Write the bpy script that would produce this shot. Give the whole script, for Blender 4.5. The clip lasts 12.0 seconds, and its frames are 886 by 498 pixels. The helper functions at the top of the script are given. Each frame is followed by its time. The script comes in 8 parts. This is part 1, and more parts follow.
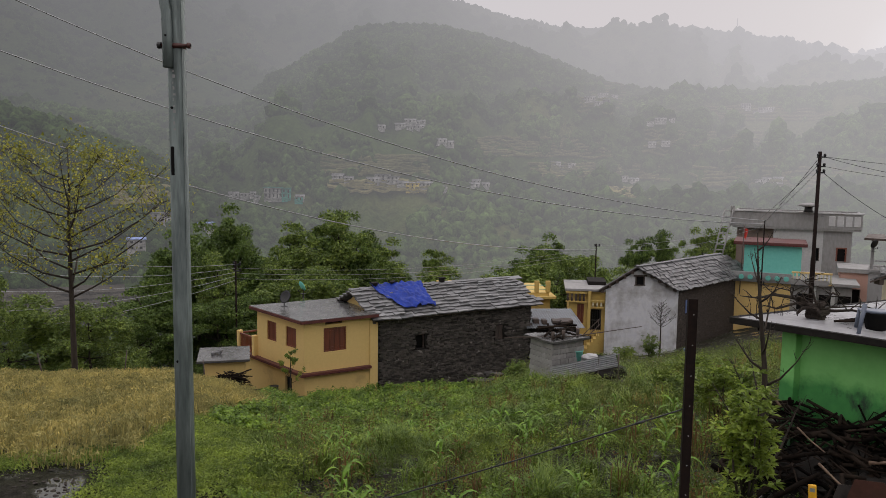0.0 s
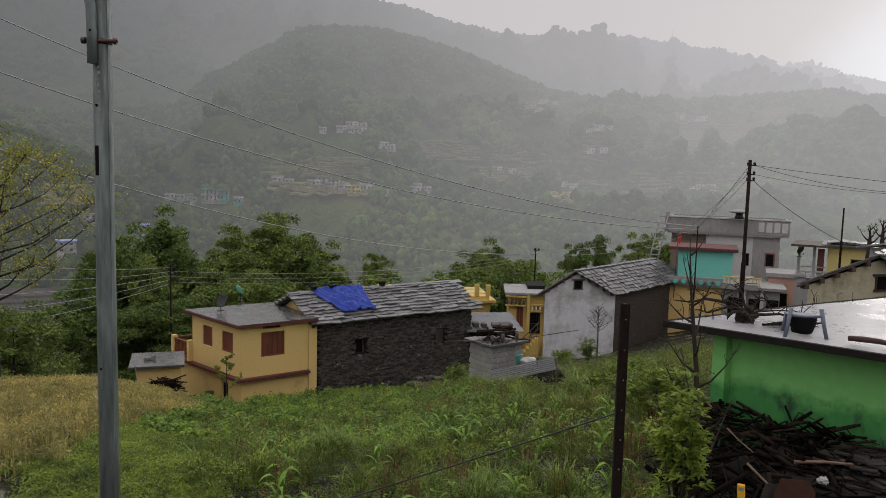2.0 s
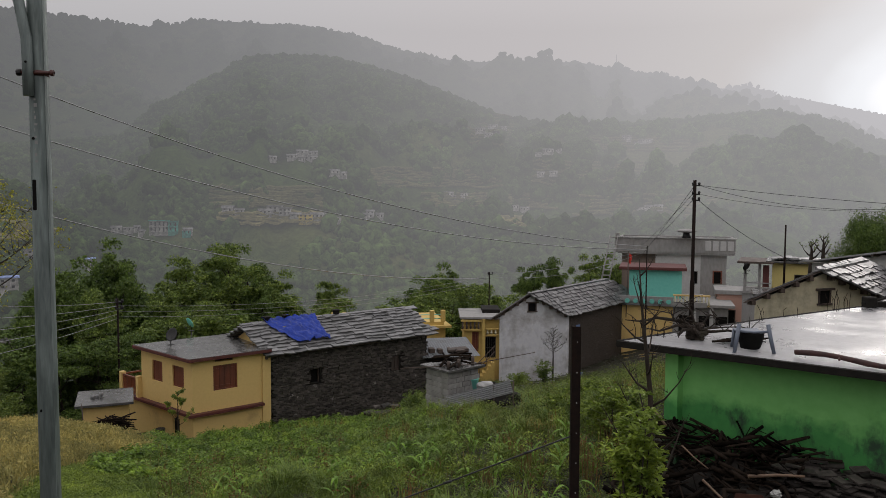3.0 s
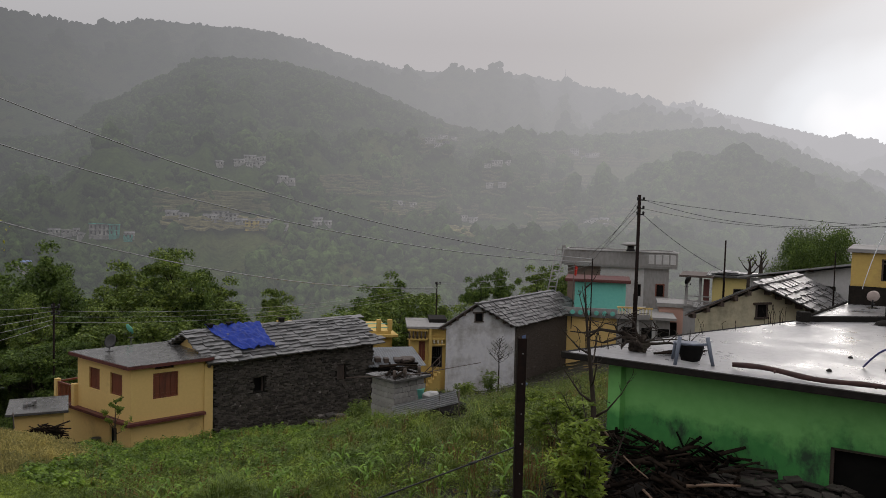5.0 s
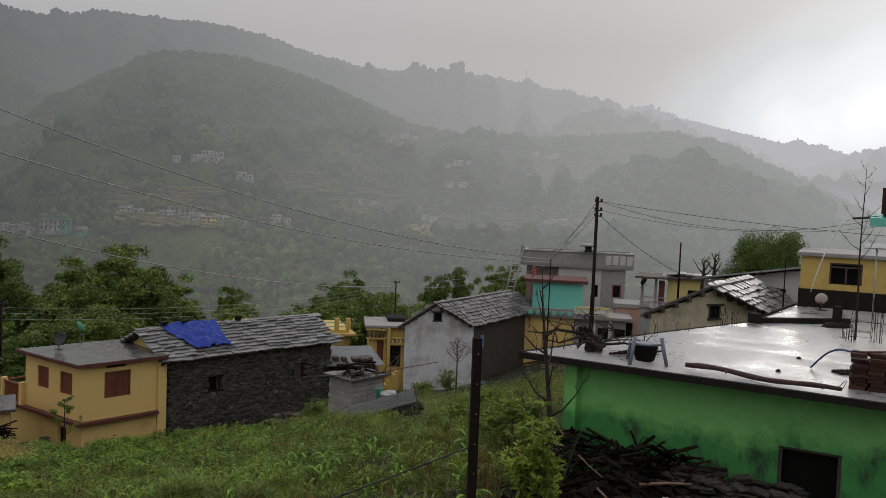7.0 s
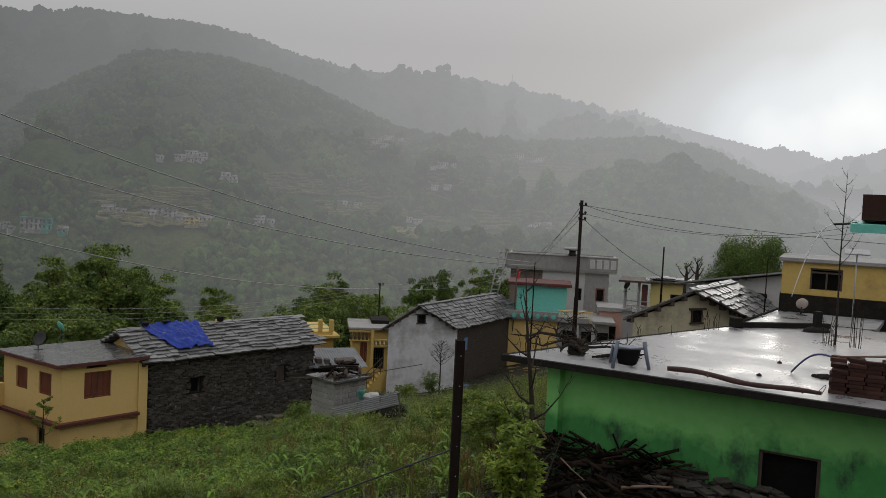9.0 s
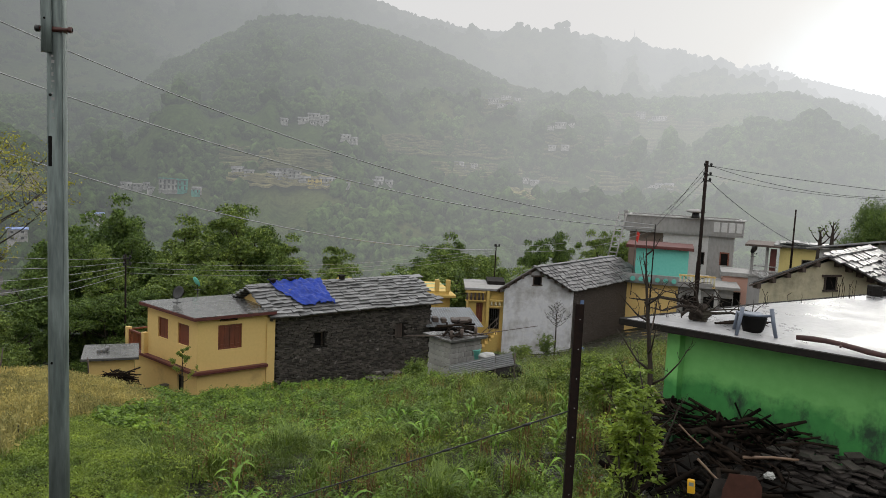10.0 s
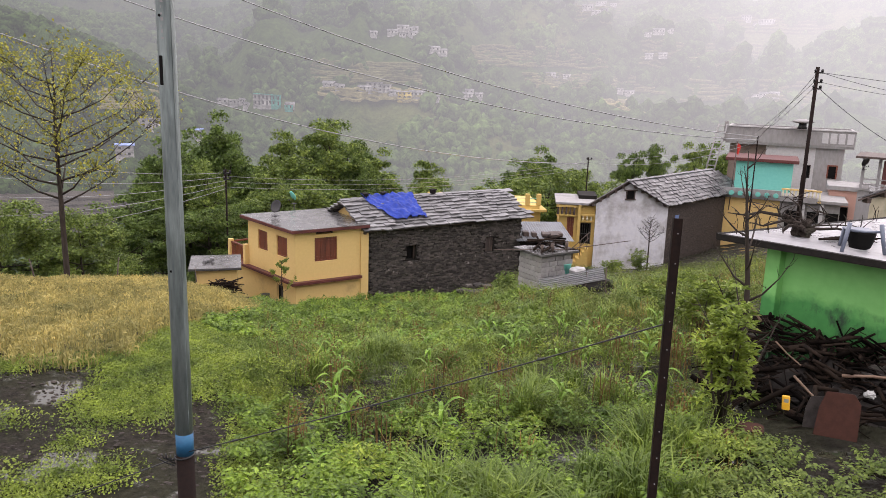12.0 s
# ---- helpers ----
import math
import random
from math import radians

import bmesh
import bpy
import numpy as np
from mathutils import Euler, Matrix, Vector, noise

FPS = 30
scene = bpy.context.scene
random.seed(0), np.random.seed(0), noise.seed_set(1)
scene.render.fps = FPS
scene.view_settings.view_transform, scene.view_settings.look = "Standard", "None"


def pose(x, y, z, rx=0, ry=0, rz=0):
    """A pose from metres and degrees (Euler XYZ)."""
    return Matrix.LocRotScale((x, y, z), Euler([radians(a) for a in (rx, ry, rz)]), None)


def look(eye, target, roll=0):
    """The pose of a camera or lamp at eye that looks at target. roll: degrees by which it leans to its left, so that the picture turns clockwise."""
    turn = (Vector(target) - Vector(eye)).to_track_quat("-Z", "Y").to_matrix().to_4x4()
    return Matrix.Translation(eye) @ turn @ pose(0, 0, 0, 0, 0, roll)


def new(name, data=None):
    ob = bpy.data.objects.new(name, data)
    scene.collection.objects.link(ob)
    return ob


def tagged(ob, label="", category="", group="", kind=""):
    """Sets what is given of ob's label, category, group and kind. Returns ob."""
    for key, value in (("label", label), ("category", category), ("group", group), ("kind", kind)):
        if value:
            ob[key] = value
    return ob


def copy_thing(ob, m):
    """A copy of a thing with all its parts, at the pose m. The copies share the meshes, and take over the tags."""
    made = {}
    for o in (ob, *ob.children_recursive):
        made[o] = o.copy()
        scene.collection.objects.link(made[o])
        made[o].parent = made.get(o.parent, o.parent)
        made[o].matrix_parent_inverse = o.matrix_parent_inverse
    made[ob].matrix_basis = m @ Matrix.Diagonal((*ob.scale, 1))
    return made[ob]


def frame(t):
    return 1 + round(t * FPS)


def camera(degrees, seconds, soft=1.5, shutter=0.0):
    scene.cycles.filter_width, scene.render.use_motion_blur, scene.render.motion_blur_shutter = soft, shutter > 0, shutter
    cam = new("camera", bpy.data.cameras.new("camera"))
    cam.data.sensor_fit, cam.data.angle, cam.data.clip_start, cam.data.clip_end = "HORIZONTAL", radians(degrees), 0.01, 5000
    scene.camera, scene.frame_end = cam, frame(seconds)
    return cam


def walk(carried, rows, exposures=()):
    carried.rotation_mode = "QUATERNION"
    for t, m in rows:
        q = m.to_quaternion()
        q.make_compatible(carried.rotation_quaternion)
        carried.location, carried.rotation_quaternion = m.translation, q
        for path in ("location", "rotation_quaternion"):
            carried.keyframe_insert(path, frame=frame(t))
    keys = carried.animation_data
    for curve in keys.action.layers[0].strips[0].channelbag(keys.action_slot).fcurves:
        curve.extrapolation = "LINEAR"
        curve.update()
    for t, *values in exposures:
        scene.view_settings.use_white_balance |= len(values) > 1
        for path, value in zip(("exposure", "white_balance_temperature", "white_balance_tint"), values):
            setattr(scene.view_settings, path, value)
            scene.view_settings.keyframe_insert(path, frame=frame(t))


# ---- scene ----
# seconds, stops, kelvin, tint
EXPOSURES = ((0.0, 0.08, 6500, 15), (1.5, 0.05, 6500, 14), (3.0, -0.23, 6500, 13), (5.0, -0.31, 6500, 13), (6.5, -0.35, 6500, 11), (7.5, -0.38, 6450, 10), (9.5, -0.43, 6450, 8), (9.9, 0.2, 6450, 7),
             (10.2, 0.62, 6450, 9), (10.7, 1.12, 6500, 16), (11.5, 1.18, 6500, 20), (12.0, 1.12, 6500, 22))

cam = camera(58.96, 12.0, soft=0.7)

# seconds, place in metres, pitch, roll, yaw in degrees
PATH = (
    (0.0, -0.019, -0.011, 4.995, -6.20, -0.80, 0.10),
    (0.5, -0.010, 0.002, 4.993, -6.22, -0.95, -0.75),
    (1.0, -0.005, -0.001, 4.998, -6.20, -1.17, -1.47),
    (1.5, 0.007, 0.015, 4.997, -6.08, -1.63, -2.13),
    (2.0, 0.017, 0.032, 4.995, -5.84, -1.52, -4.14),
    (2.5, 0.029, 0.043, 4.998, -5.66, -0.36, -6.14),
    (3.0, 0.039, 0.050, 5.000, -3.91, -0.31, -7.63),
    (5.0, 0.035, 0.036, 5.009, -3.17, -1.54, -11.35),
    (5.5, 0.034, 0.026, 5.010, -3.16, -1.78, -12.16),
    (6.0, 0.039, 0.026, 5.016, -3.14, -2.12, -13.09),
    (6.5, 0.047, 0.035, 5.015, -3.12, -2.14, -13.79),
    (7.0, 0.053, 0.042, 5.012, -3.13, -2.30, -14.26),
    (7.5, 0.062, 0.053, 5.009, -3.12, -2.45, -14.76),
    (9.3, 0.061, 0.052, 5.007, -2.87, -2.86, -15.38),
    (9.5, 0.060, 0.051, 5.007, -2.92, -2.86, -14.84),
    (10.0, 0.029, 0.005, 5.020, -6.15, -2.69, -6.89),
    (10.5, 0.016, -0.023, 5.017, -10.64, -3.16, -3.77),
    (11.0, 0.014, -0.027, 5.027, -12.53, -2.62, -1.83),
    (11.5, -0.007, -0.045, 5.030, -12.66, -2.11, -0.79),
    (12.0, -0.013, -0.062, 5.028, -12.67, -1.74, -0.41),
)
walk(cam, [(t, pose(x, y, z, 90 + pitch, roll, yaw)) for t, x, y, z, pitch, roll, yaw in PATH],
     exposures=EXPOSURES)

# ---- sky and sun ----
SUN_BEARING, SUN_HEIGHT = 45.0, 8.5
world = bpy.data.worlds.new("rain_sky")
scene.world = world
world.use_nodes = True
wn, wl = world.node_tree.nodes, world.node_tree.links
wn.clear()
w_out = wn.new("ShaderNodeOutputWorld")
w_bg = wn.new("ShaderNodeBackground")
w_sky = wn.new("ShaderNodeTexSky")
w_sky.sky_type, w_sky.sun_disc = "NISHITA", False
w_sky.sun_elevation, w_sky.sun_rotation = radians(SUN_HEIGHT), radians(SUN_BEARING)
w_sky.dust_density, w_sky.ozone_density = 6.0, 0.5
w_sat = wn.new("ShaderNodeHueSaturation")
w_sat.inputs["Saturation"].default_value = 0.22
w_sat.inputs["Value"].default_value = 0.04
# a closed deck of rain cloud over the clear sky, thinning towards the sun
w_co = wn.new("ShaderNodeTexCoord")
SUN_DIRECTION = (math.sin(radians(SUN_BEARING)) * math.cos(radians(SUN_HEIGHT)),
                 math.cos(radians(SUN_BEARING)) * math.cos(radians(SUN_HEIGHT)), math.sin(radians(SUN_HEIGHT)))
w_noise = wn.new("ShaderNodeTexNoise")
w_noise.inputs["Scale"].default_value, w_noise.inputs["Detail"].default_value = 3.5, 4.0
w_add = wn.new("ShaderNodeMath")
w_add.operation = "MULTIPLY_ADD"
w_add.inputs[1].default_value, w_add.inputs[2].default_value = 0.05, -0.025
w_sum = wn.new("ShaderNodeMath")
w_ramp = wn.new("ShaderNodeValToRGB")
w_ramp.color_ramp.interpolation = "EASE"
e = w_ramp.color_ramp.elements
e[0].position, e[0].color = 0.55, (0.62, 0.615, 0.62, 1)
e[1].position, e[1].color = 1.0, (1.15, 1.18, 1.2, 1)
for pos, c in ((0.86, (0.64, 0.62, 0.62, 1)), (0.955, (0.65, 0.635, 0.63, 1)), (0.978, (0.74, 0.765, 0.79, 1)), (0.991, (0.90, 0.955, 1.0, 1))):
    k = e.new(pos)
    k.color = c
w_mix = wn.new("ShaderNodeMixRGB")
w_mix.inputs["Fac"].default_value = 0.9
# the clear gap lies low and wide along the horizon
GAP_BEARING, GAP_HEIGHT, GAP_SQUASH = 46.0, 6.0, 1.9
w_flat = wn.new("ShaderNodeVectorMath")
w_flat.operation = "MULTIPLY"
w_flat.inputs[1].default_value = (1.0, 1.0, GAP_SQUASH)
w_norm = wn.new("ShaderNodeVectorMath")
w_norm.operation = "NORMALIZE"
w_gap = wn.new("ShaderNodeVectorMath")
w_gap.operation = "DOT_PRODUCT"
w_gap.inputs[1].default_value = Vector((math.sin(radians(GAP_BEARING)), math.cos(radians(GAP_BEARING)), GAP_SQUASH * math.tan(radians(GAP_HEIGHT)))).normalized()
wl.new(w_co.outputs["Generated"], w_flat.inputs[0])
wl.new(w_flat.outputs["Vector"], w_norm.inputs[0])
wl.new(w_norm.outputs["Vector"], w_gap.inputs[0])
wl.new(w_co.outputs["Generated"], w_noise.inputs["Vector"])
wl.new(w_noise.outputs["Fac"], w_add.inputs[0])
wl.new(w_gap.outputs["Value"], w_sum.inputs[0])
wl.new(w_add.outputs["Value"], w_sum.inputs[1])
wl.new(w_sum.outputs["Value"], w_ramp.inputs["Fac"])
wl.new(w_sky.outputs["Color"], w_sat.inputs["Color"])
wl.new(w_sat.outputs["Color"], w_mix.inputs["Color1"])
wl.new(w_ramp.outputs["Color"], w_mix.inputs["Color2"])
wl.new(w_mix.outputs["Color"], w_bg.inputs["Color"])
# an overcast sky is brighter overhead than at the horizon
w_xyz = wn.new("ShaderNodeSeparateXYZ")
w_up = wn.new("ShaderNodeMapRange")
w_up.inputs["From Min"].default_value, w_up.inputs["From Max"].default_value = 0.2, 1.0
w_up.inputs["To Min"].default_value, w_up.inputs["To Max"].default_value = 1.0, 2.6
wl.new(w_co.outputs["Generated"], w_xyz.inputs["Vector"])
wl.new(w_xyz.outputs["Z"], w_up.inputs["Value"])
wl.new(w_up.outputs["Result"], w_bg.inputs["Strength"])
wl.new(w_bg.outputs["Background"], w_out.inputs["Surface"])

sun = new("sun", bpy.data.lights.new("sun", "SUN"))
sun.data.energy, sun.data.angle, sun.data.color = 0.6, radians(25), (1.0, 0.95, 0.88)
sun.matrix_basis = look((0, 0, 0), tuple(-v for v in SUN_DIRECTION))


# ---- materials ----
def shader(name):
    m = bpy.data.materials.new(name)
    m.use_nodes = True
    nt = m.node_tree
    return m, nt, nt.nodes["Principled BSDF"], nt.nodes["Material Output"]


def noise_node(nt, scale, detail=4.0, rough=0.6, stretch=None, coord="Object"):
    co = nt.nodes.new("ShaderNodeTexCoord")
    n = nt.nodes.new("ShaderNodeTexNoise")
    n.inputs["Scale"].default_value, n.inputs["Detail"].default_value, n.inputs["Roughness"].default_value = scale, detail, rough
    out = co.outputs[coord]
    if stretch:
        mp = nt.nodes.new("ShaderNodeMapping")
        mp.inputs["Scale"].default_value = stretch
        nt.links.new(out, mp.inputs["Vector"])
        out = mp.outputs["Vector"]
    nt.links.new(out, n.inputs["Vector"])
    return n


def ramp_node(nt, source, stops):
    r = nt.nodes.new("ShaderNodeValToRGB")
    el = r.color_ramp.elements
    el[0].position, el[0].color = stops[0][0], (*stops[0][1], 1)
    el[1].position, el[1].color = stops[-1][0], (*stops[-1][1], 1)
    for p, c in stops[1:-1]:
        k = el.new(p)
        k.color = (*c, 1)
    nt.links.new(source, r.inputs["Fac"])
    return r


def mixed(nt, fac, a, b, mode="MIX"):
    m = nt.nodes.new("ShaderNodeMixRGB")
    m.blend_type = mode
    for sock, v in ((m.inputs["Fac"], fac), (m.inputs["Color1"], a), (m.inputs["Color2"], b)):
        if isinstance(v, (int, float)):
            sock.default_value = v
        elif isinstance(v, tuple):
            sock.default_value = (*v, 1)
        else:
            nt.links.new(v, sock)
    return m.outputs["Color"]


def bumped(nt, bsdf, source, strength=0.3, distance=0.02):
    b = nt.nodes.new("ShaderNodeBump")
    b.inputs["Strength"].default_value, b.inputs["Distance"].default_value = strength, distance
    nt.links.new(source, b.inputs["Height"])
    nt.links.new(b.outputs["Normal"], bsdf.inputs["Normal"])


def surface(name, base, second, dirt=None, rough=0.7, metal=0.0, fine=20.0, coarse=1.2, bump=0.25, depth=0.01,
            dirt_at=(0.55, 0.75), stretch=None, piece=0.0, spec=0.5, island=0.0):
    """Two scales of variation: a fine grain between base and second, coarse stains of dirt, and a bump from the grain."""
    m, nt, bsdf, _ = shader(name)
    n1 = noise_node(nt, fine, 6.0, 0.65, stretch)
    c = ramp_node(nt, n1.outputs["Fac"], ((0.3, base), (0.7, second))).outputs["Color"]
    if dirt:
        n2 = noise_node(nt, coarse, 5.0, 0.7, stretch)
        f = ramp_node(nt, n2.outputs["Fac"], ((dirt_at[0], (0, 0, 0)), (dirt_at[1], (1, 1, 1)))).outputs["Color"]
        c = mixed(nt, f, c, dirt)
    if piece:
        info = nt.nodes.new("ShaderNodeObjectInfo")
        shade = ramp_node(nt, info.outputs["Random"], ((0.0, (1 - piece,) * 3), (1.0, (1 + piece,) * 3))).outputs["Color"]
        c = mixed(nt, 1.0, c, shade, "MULTIPLY")
    if island:
        geo = nt.nodes.new("ShaderNodeNewGeometry")
        shade = ramp_node(nt, geo.outputs["Random Per Island"], ((0.0, (1 - island,) * 3), (1.0, (1 + island,) * 3))).outputs["Color"]
        c = mixed(nt, 1.0, c, shade, "MULTIPLY")
    nt.links.new(c, bsdf.inputs["Base Color"])
    r = ramp_node(nt, n1.outputs["Fac"], ((0.2, (max(0.02, rough - 0.12),) * 3), (0.8, (min(1, rough + 0.12),) * 3)))
    nt.links.new(r.outputs["Color"], bsdf.inputs["Roughness"])
    bsdf.inputs["Metallic"].default_value = metal
    bsdf.inputs["Specular IOR Level"].default_value = spec
    if bump:
        bumped(nt, bsdf, n1.outputs["Fac"], bump, depth)
    return m


def leaf_material(name, dark, light, rough=0.45, through_light=0.28):
    m, nt, bsdf, out = shader(name)
    geo = nt.nodes.new("ShaderNodeNewGeometry")
    big = noise_node(nt, 0.75, 4.0)
    a = ramp_node(nt, geo.outputs["Random Per Island"], ((0.0, tuple(.72 * p + .28 * q for p, q in zip(dark, light))), (1.0, tuple(.22 * p + .78 * q for p, q in zip(dark, light))))).outputs["Color"]
    b = ramp_node(nt, big.outputs["Fac"], ((0.34, (0.62, 0.66, 0.66)), (0.66, (1.42, 1.32, 1.2)))).outputs["Color"]
    c = mixed(nt, 1.0, a, b, "MULTIPLY")
    mid = noise_node(nt, 2.6, 3.0)
    c = mixed(nt, 1.0, c, ramp_node(nt, mid.outputs["Fac"], ((0.36, (0.62, 0.66, 0.66)), (0.64, (1.32, 1.28, 1.2)))).outputs["Color"], "MULTIPLY")
    nt.links.new(c, bsdf.inputs["Base Color"])
    bsdf.inputs["Roughness"].default_value = rough
    bsdf.inputs["Specular IOR Level"].default_value = 0.25
    t = nt.nodes.new("ShaderNodeBsdfTranslucent")
    nt.links.new(c, t.inputs["Color"])
    mx = nt.nodes.new("ShaderNodeMixShader")
    mx.inputs["Fac"].default_value = through_light
    nt.links.new(bsdf.outputs["BSDF"], mx.inputs[1])
    nt.links.new(t.outputs["BSDF"], mx.inputs[2])
    nt.links.new(mx.outputs["Shader"], out.inputs["Surface"])
    return m


def painted_haze_material(name, dark, light, field=None):
    """Far woods and fields, with rain haze painted in as emission, stronger the farther off."""
    m, nt, bsdf, out = shader(name)
    n1 = noise_node(nt, 0.035, 10.0, 0.78)
    n2 = noise_node(nt, 0.004, 4.0, 0.6)
    c = ramp_node(nt, n1.outputs["Fac"], ((0.3, dark), (0.7, light))).outputs["Color"]
    f = ramp_node(nt, n2.outputs["Fac"], ((0.52, (0, 0, 0)), (0.62, (1, 1, 1)))).outputs["Color"]
    c = mixed(nt, f, c, field or light)
    n3 = noise_node(nt, 0.22, 5.0, 0.7)
    bumped(nt, bsdf, n3.outputs["Fac"], 1.0, 3.0)
    speck = ramp_node(nt, n3.outputs["Fac"], ((0.35, (0.35,) * 3), (0.65, (1.5,) * 3))).outputs["Color"]
    c = mixed(nt, 1.0 if field is None else 0.5, c, speck, "MULTIPLY")
    nt.links.new(c, bsdf.inputs["Base Color"])
    bsdf.inputs["Roughness"].default_value, bsdf.inputs["Specular IOR Level"].default_value = 0.9, 0.0
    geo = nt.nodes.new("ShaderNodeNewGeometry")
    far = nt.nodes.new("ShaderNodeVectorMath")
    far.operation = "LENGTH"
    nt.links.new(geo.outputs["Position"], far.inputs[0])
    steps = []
    for op, v in (("DIVIDE", -HAZE_LENGTH), ("EXPONENT", None)):
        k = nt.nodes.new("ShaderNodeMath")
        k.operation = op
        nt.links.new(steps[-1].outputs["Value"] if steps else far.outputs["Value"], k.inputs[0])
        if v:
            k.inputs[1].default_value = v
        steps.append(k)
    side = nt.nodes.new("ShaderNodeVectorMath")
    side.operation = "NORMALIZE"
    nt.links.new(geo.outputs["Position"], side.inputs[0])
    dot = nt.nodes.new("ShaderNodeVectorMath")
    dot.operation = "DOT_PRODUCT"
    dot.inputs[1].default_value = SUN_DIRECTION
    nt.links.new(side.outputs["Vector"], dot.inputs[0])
    # haze colour, painted brighter towards the sun
    haze_colour = ramp_node(nt, dot.outputs["Value"], ((0.2, (0.155, 0.158, 0.163)), (0.45, (0.208, 0.212, 0.218)), (0.65, (0.306, 0.309, 0.316)), (0.87, (0.478, 0.474, 0.48)), (1.0, (0.64, 0.636, 0.65))))
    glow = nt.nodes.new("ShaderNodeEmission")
    nt.links.new(haze_colour.outputs["Color"], glow.inputs["Color"])
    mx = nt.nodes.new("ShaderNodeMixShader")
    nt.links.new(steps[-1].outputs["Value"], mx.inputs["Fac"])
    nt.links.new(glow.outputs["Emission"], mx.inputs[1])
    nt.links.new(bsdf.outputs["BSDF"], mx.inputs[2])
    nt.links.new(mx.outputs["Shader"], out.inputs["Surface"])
    return m


# metres over which the painted haze builds up
HAZE_LENGTH = 1000.0
FAR_WOODS = painted_haze_material("far_woods", (0.012, 0.028, 0.009), (0.10, 0.155, 0.045))
FAR_SLOPE = painted_haze_material("far_slope", (0.02, 0.042, 0.010), (0.075, 0.115, 0.028), (0.10, 0.115, 0.038))
FAR_FIELD = painted_haze_material("far_field", (0.07, 0.08, 0.035), (0.20, 0.19, 0.085), (0.15, 0.145, 0.065))
FAR_STRAW = painted_haze_material("far_straw_field", (0.17, 0.16, 0.07), (0.30, 0.27, 0.13), (0.26, 0.235, 0.11))
FAR_EARTH = painted_haze_material("far_bare_earth", (0.055, 0.047, 0.037), (0.115, 0.10, 0.08), (0.085, 0.073, 0.06))
FAR_WALL = painted_haze_material("far_wall", (0.33, 0.31, 0.29), (0.52, 0.50, 0.47))
FAR_TEAL = painted_haze_material("far_teal_paint", (0.06, 0.32, 0.25), (0.09, 0.40, 0.32))
FAR_BLUE = painted_haze_material("far_blue_paint", (0.3, 0.4, 0.75), (0.4, 0.5, 0.85))
FAR_YELLOW = painted_haze_material("far_yellow_paint", (0.6, 0.45, 0.1), (0.7, 0.55, 0.16))
# dark colour stands in for the shade inside far windows and doors
FAR_DARK = painted_haze_material("far_dark_opening", (0.03, 0.03, 0.03), (0.06, 0.055, 0.05))
FAR_ROOF = painted_haze_material("far_grey_roof", (0.13, 0.13, 0.13), (0.3, 0.29, 0.28))

YELLOW = surface("yellow_distemper", (0.62, 0.43, 0.155), (0.68, 0.48, 0.185), (0.42, 0.28, 0.11), 0.8, fine=9, coarse=0.6, bump=0.12, dirt_at=(0.58, 0.8))
GOLD = surface("ochre_distemper", (0.50, 0.34, 0.095), (0.57, 0.40, 0.12), (0.32, 0.22, 0.08), 0.8, fine=9, coarse=0.9, bump=0.12)
CREAM = surface("cream_limewash", (0.52, 0.47, 0.32), (0.62, 0.56, 0.40), (0.16, 0.14, 0.10), 0.85, fine=7, coarse=0.5, bump=0.15, dirt_at=(0.5, 0.72))
WHITEWASH = surface("blue_white_limewash", (0.55, 0.55, 0.585), (0.67, 0.665, 0.66), (0.30, 0.28, 0.26), 0.85, fine=4, coarse=0.7, bump=0.2, dirt_at=(0.46, 0.7))
TURQUOISE = surface("turquoise_paint", (0.13, 0.48, 0.40), (0.17, 0.54, 0.46), (0.10, 0.38, 0.33), 0.6, fine=6, coarse=0.8, bump=0.08)
GREY_RENDER = surface("grey_cement_render", (0.23, 0.22, 0.21), (0.32, 0.31, 0.30), (0.12, 0.115, 0.11), 0.85, fine=5, coarse=0.5, bump=0.15, stretch=(1, 1, 0.4))
PALE_RENDER = surface("pale_cement_render", (0.42, 0.41, 0.40), (0.52, 0.51, 0.50), (0.25, 0.24, 0.23), 0.85, fine=5, coarse=0.5, bump=0.15)
MAROON = surface("maroon_paint", (0.085, 0.022, 0.018), (0.12, 0.032, 0.026), (0.05, 0.02, 0.018), 0.6, fine=12, bump=0.1)
BROWN_WOOD = surface("red_brown_shutter_wood", (0.13, 0.035, 0.02), (0.20, 0.06, 0.03), (0.06, 0.025, 0.02), 0.5, fine=14, bump=0.2, stretch=(1, 1, 0.15))
DARK_WOOD = surface("weathered_dark_wood", (0.05, 0.035, 0.028), (0.10, 0.07, 0.055), (0.03, 0.022, 0.02), 0.7, fine=16, bump=0.35, stretch=(1, 1, 0.2))
# near-black: painted shade for openings and holes, also the chair's own dark backrest
BLACK = surface("near_black", (0.006, 0.006, 0.006), (0.012, 0.011, 0.01), None, 0.9, fine=5, bump=0.0, spec=0.08)
STONE = surface("dark_wall_stone", (0.030, 0.026, 0.023), (0.092, 0.080, 0.068), (0.21, 0.19, 0.17), 0.75, fine=6, coarse=2.5, bump=0.5, depth=0.02, dirt_at=(0.60, 0.68), piece=0.55, spec=0.3)
STONE_REST = surface("dark_wall_stone_rest", (0.030, 0.026, 0.023), (0.092, 0.080, 0.068), (0.21, 0.19, 0.17), 0.75, fine=6, coarse=2.5, bump=0.5, depth=0.02, dirt_at=(0.60, 0.68), island=0.55, spec=0.3)
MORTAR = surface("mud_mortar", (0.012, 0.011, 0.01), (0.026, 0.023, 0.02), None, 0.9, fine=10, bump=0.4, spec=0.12)
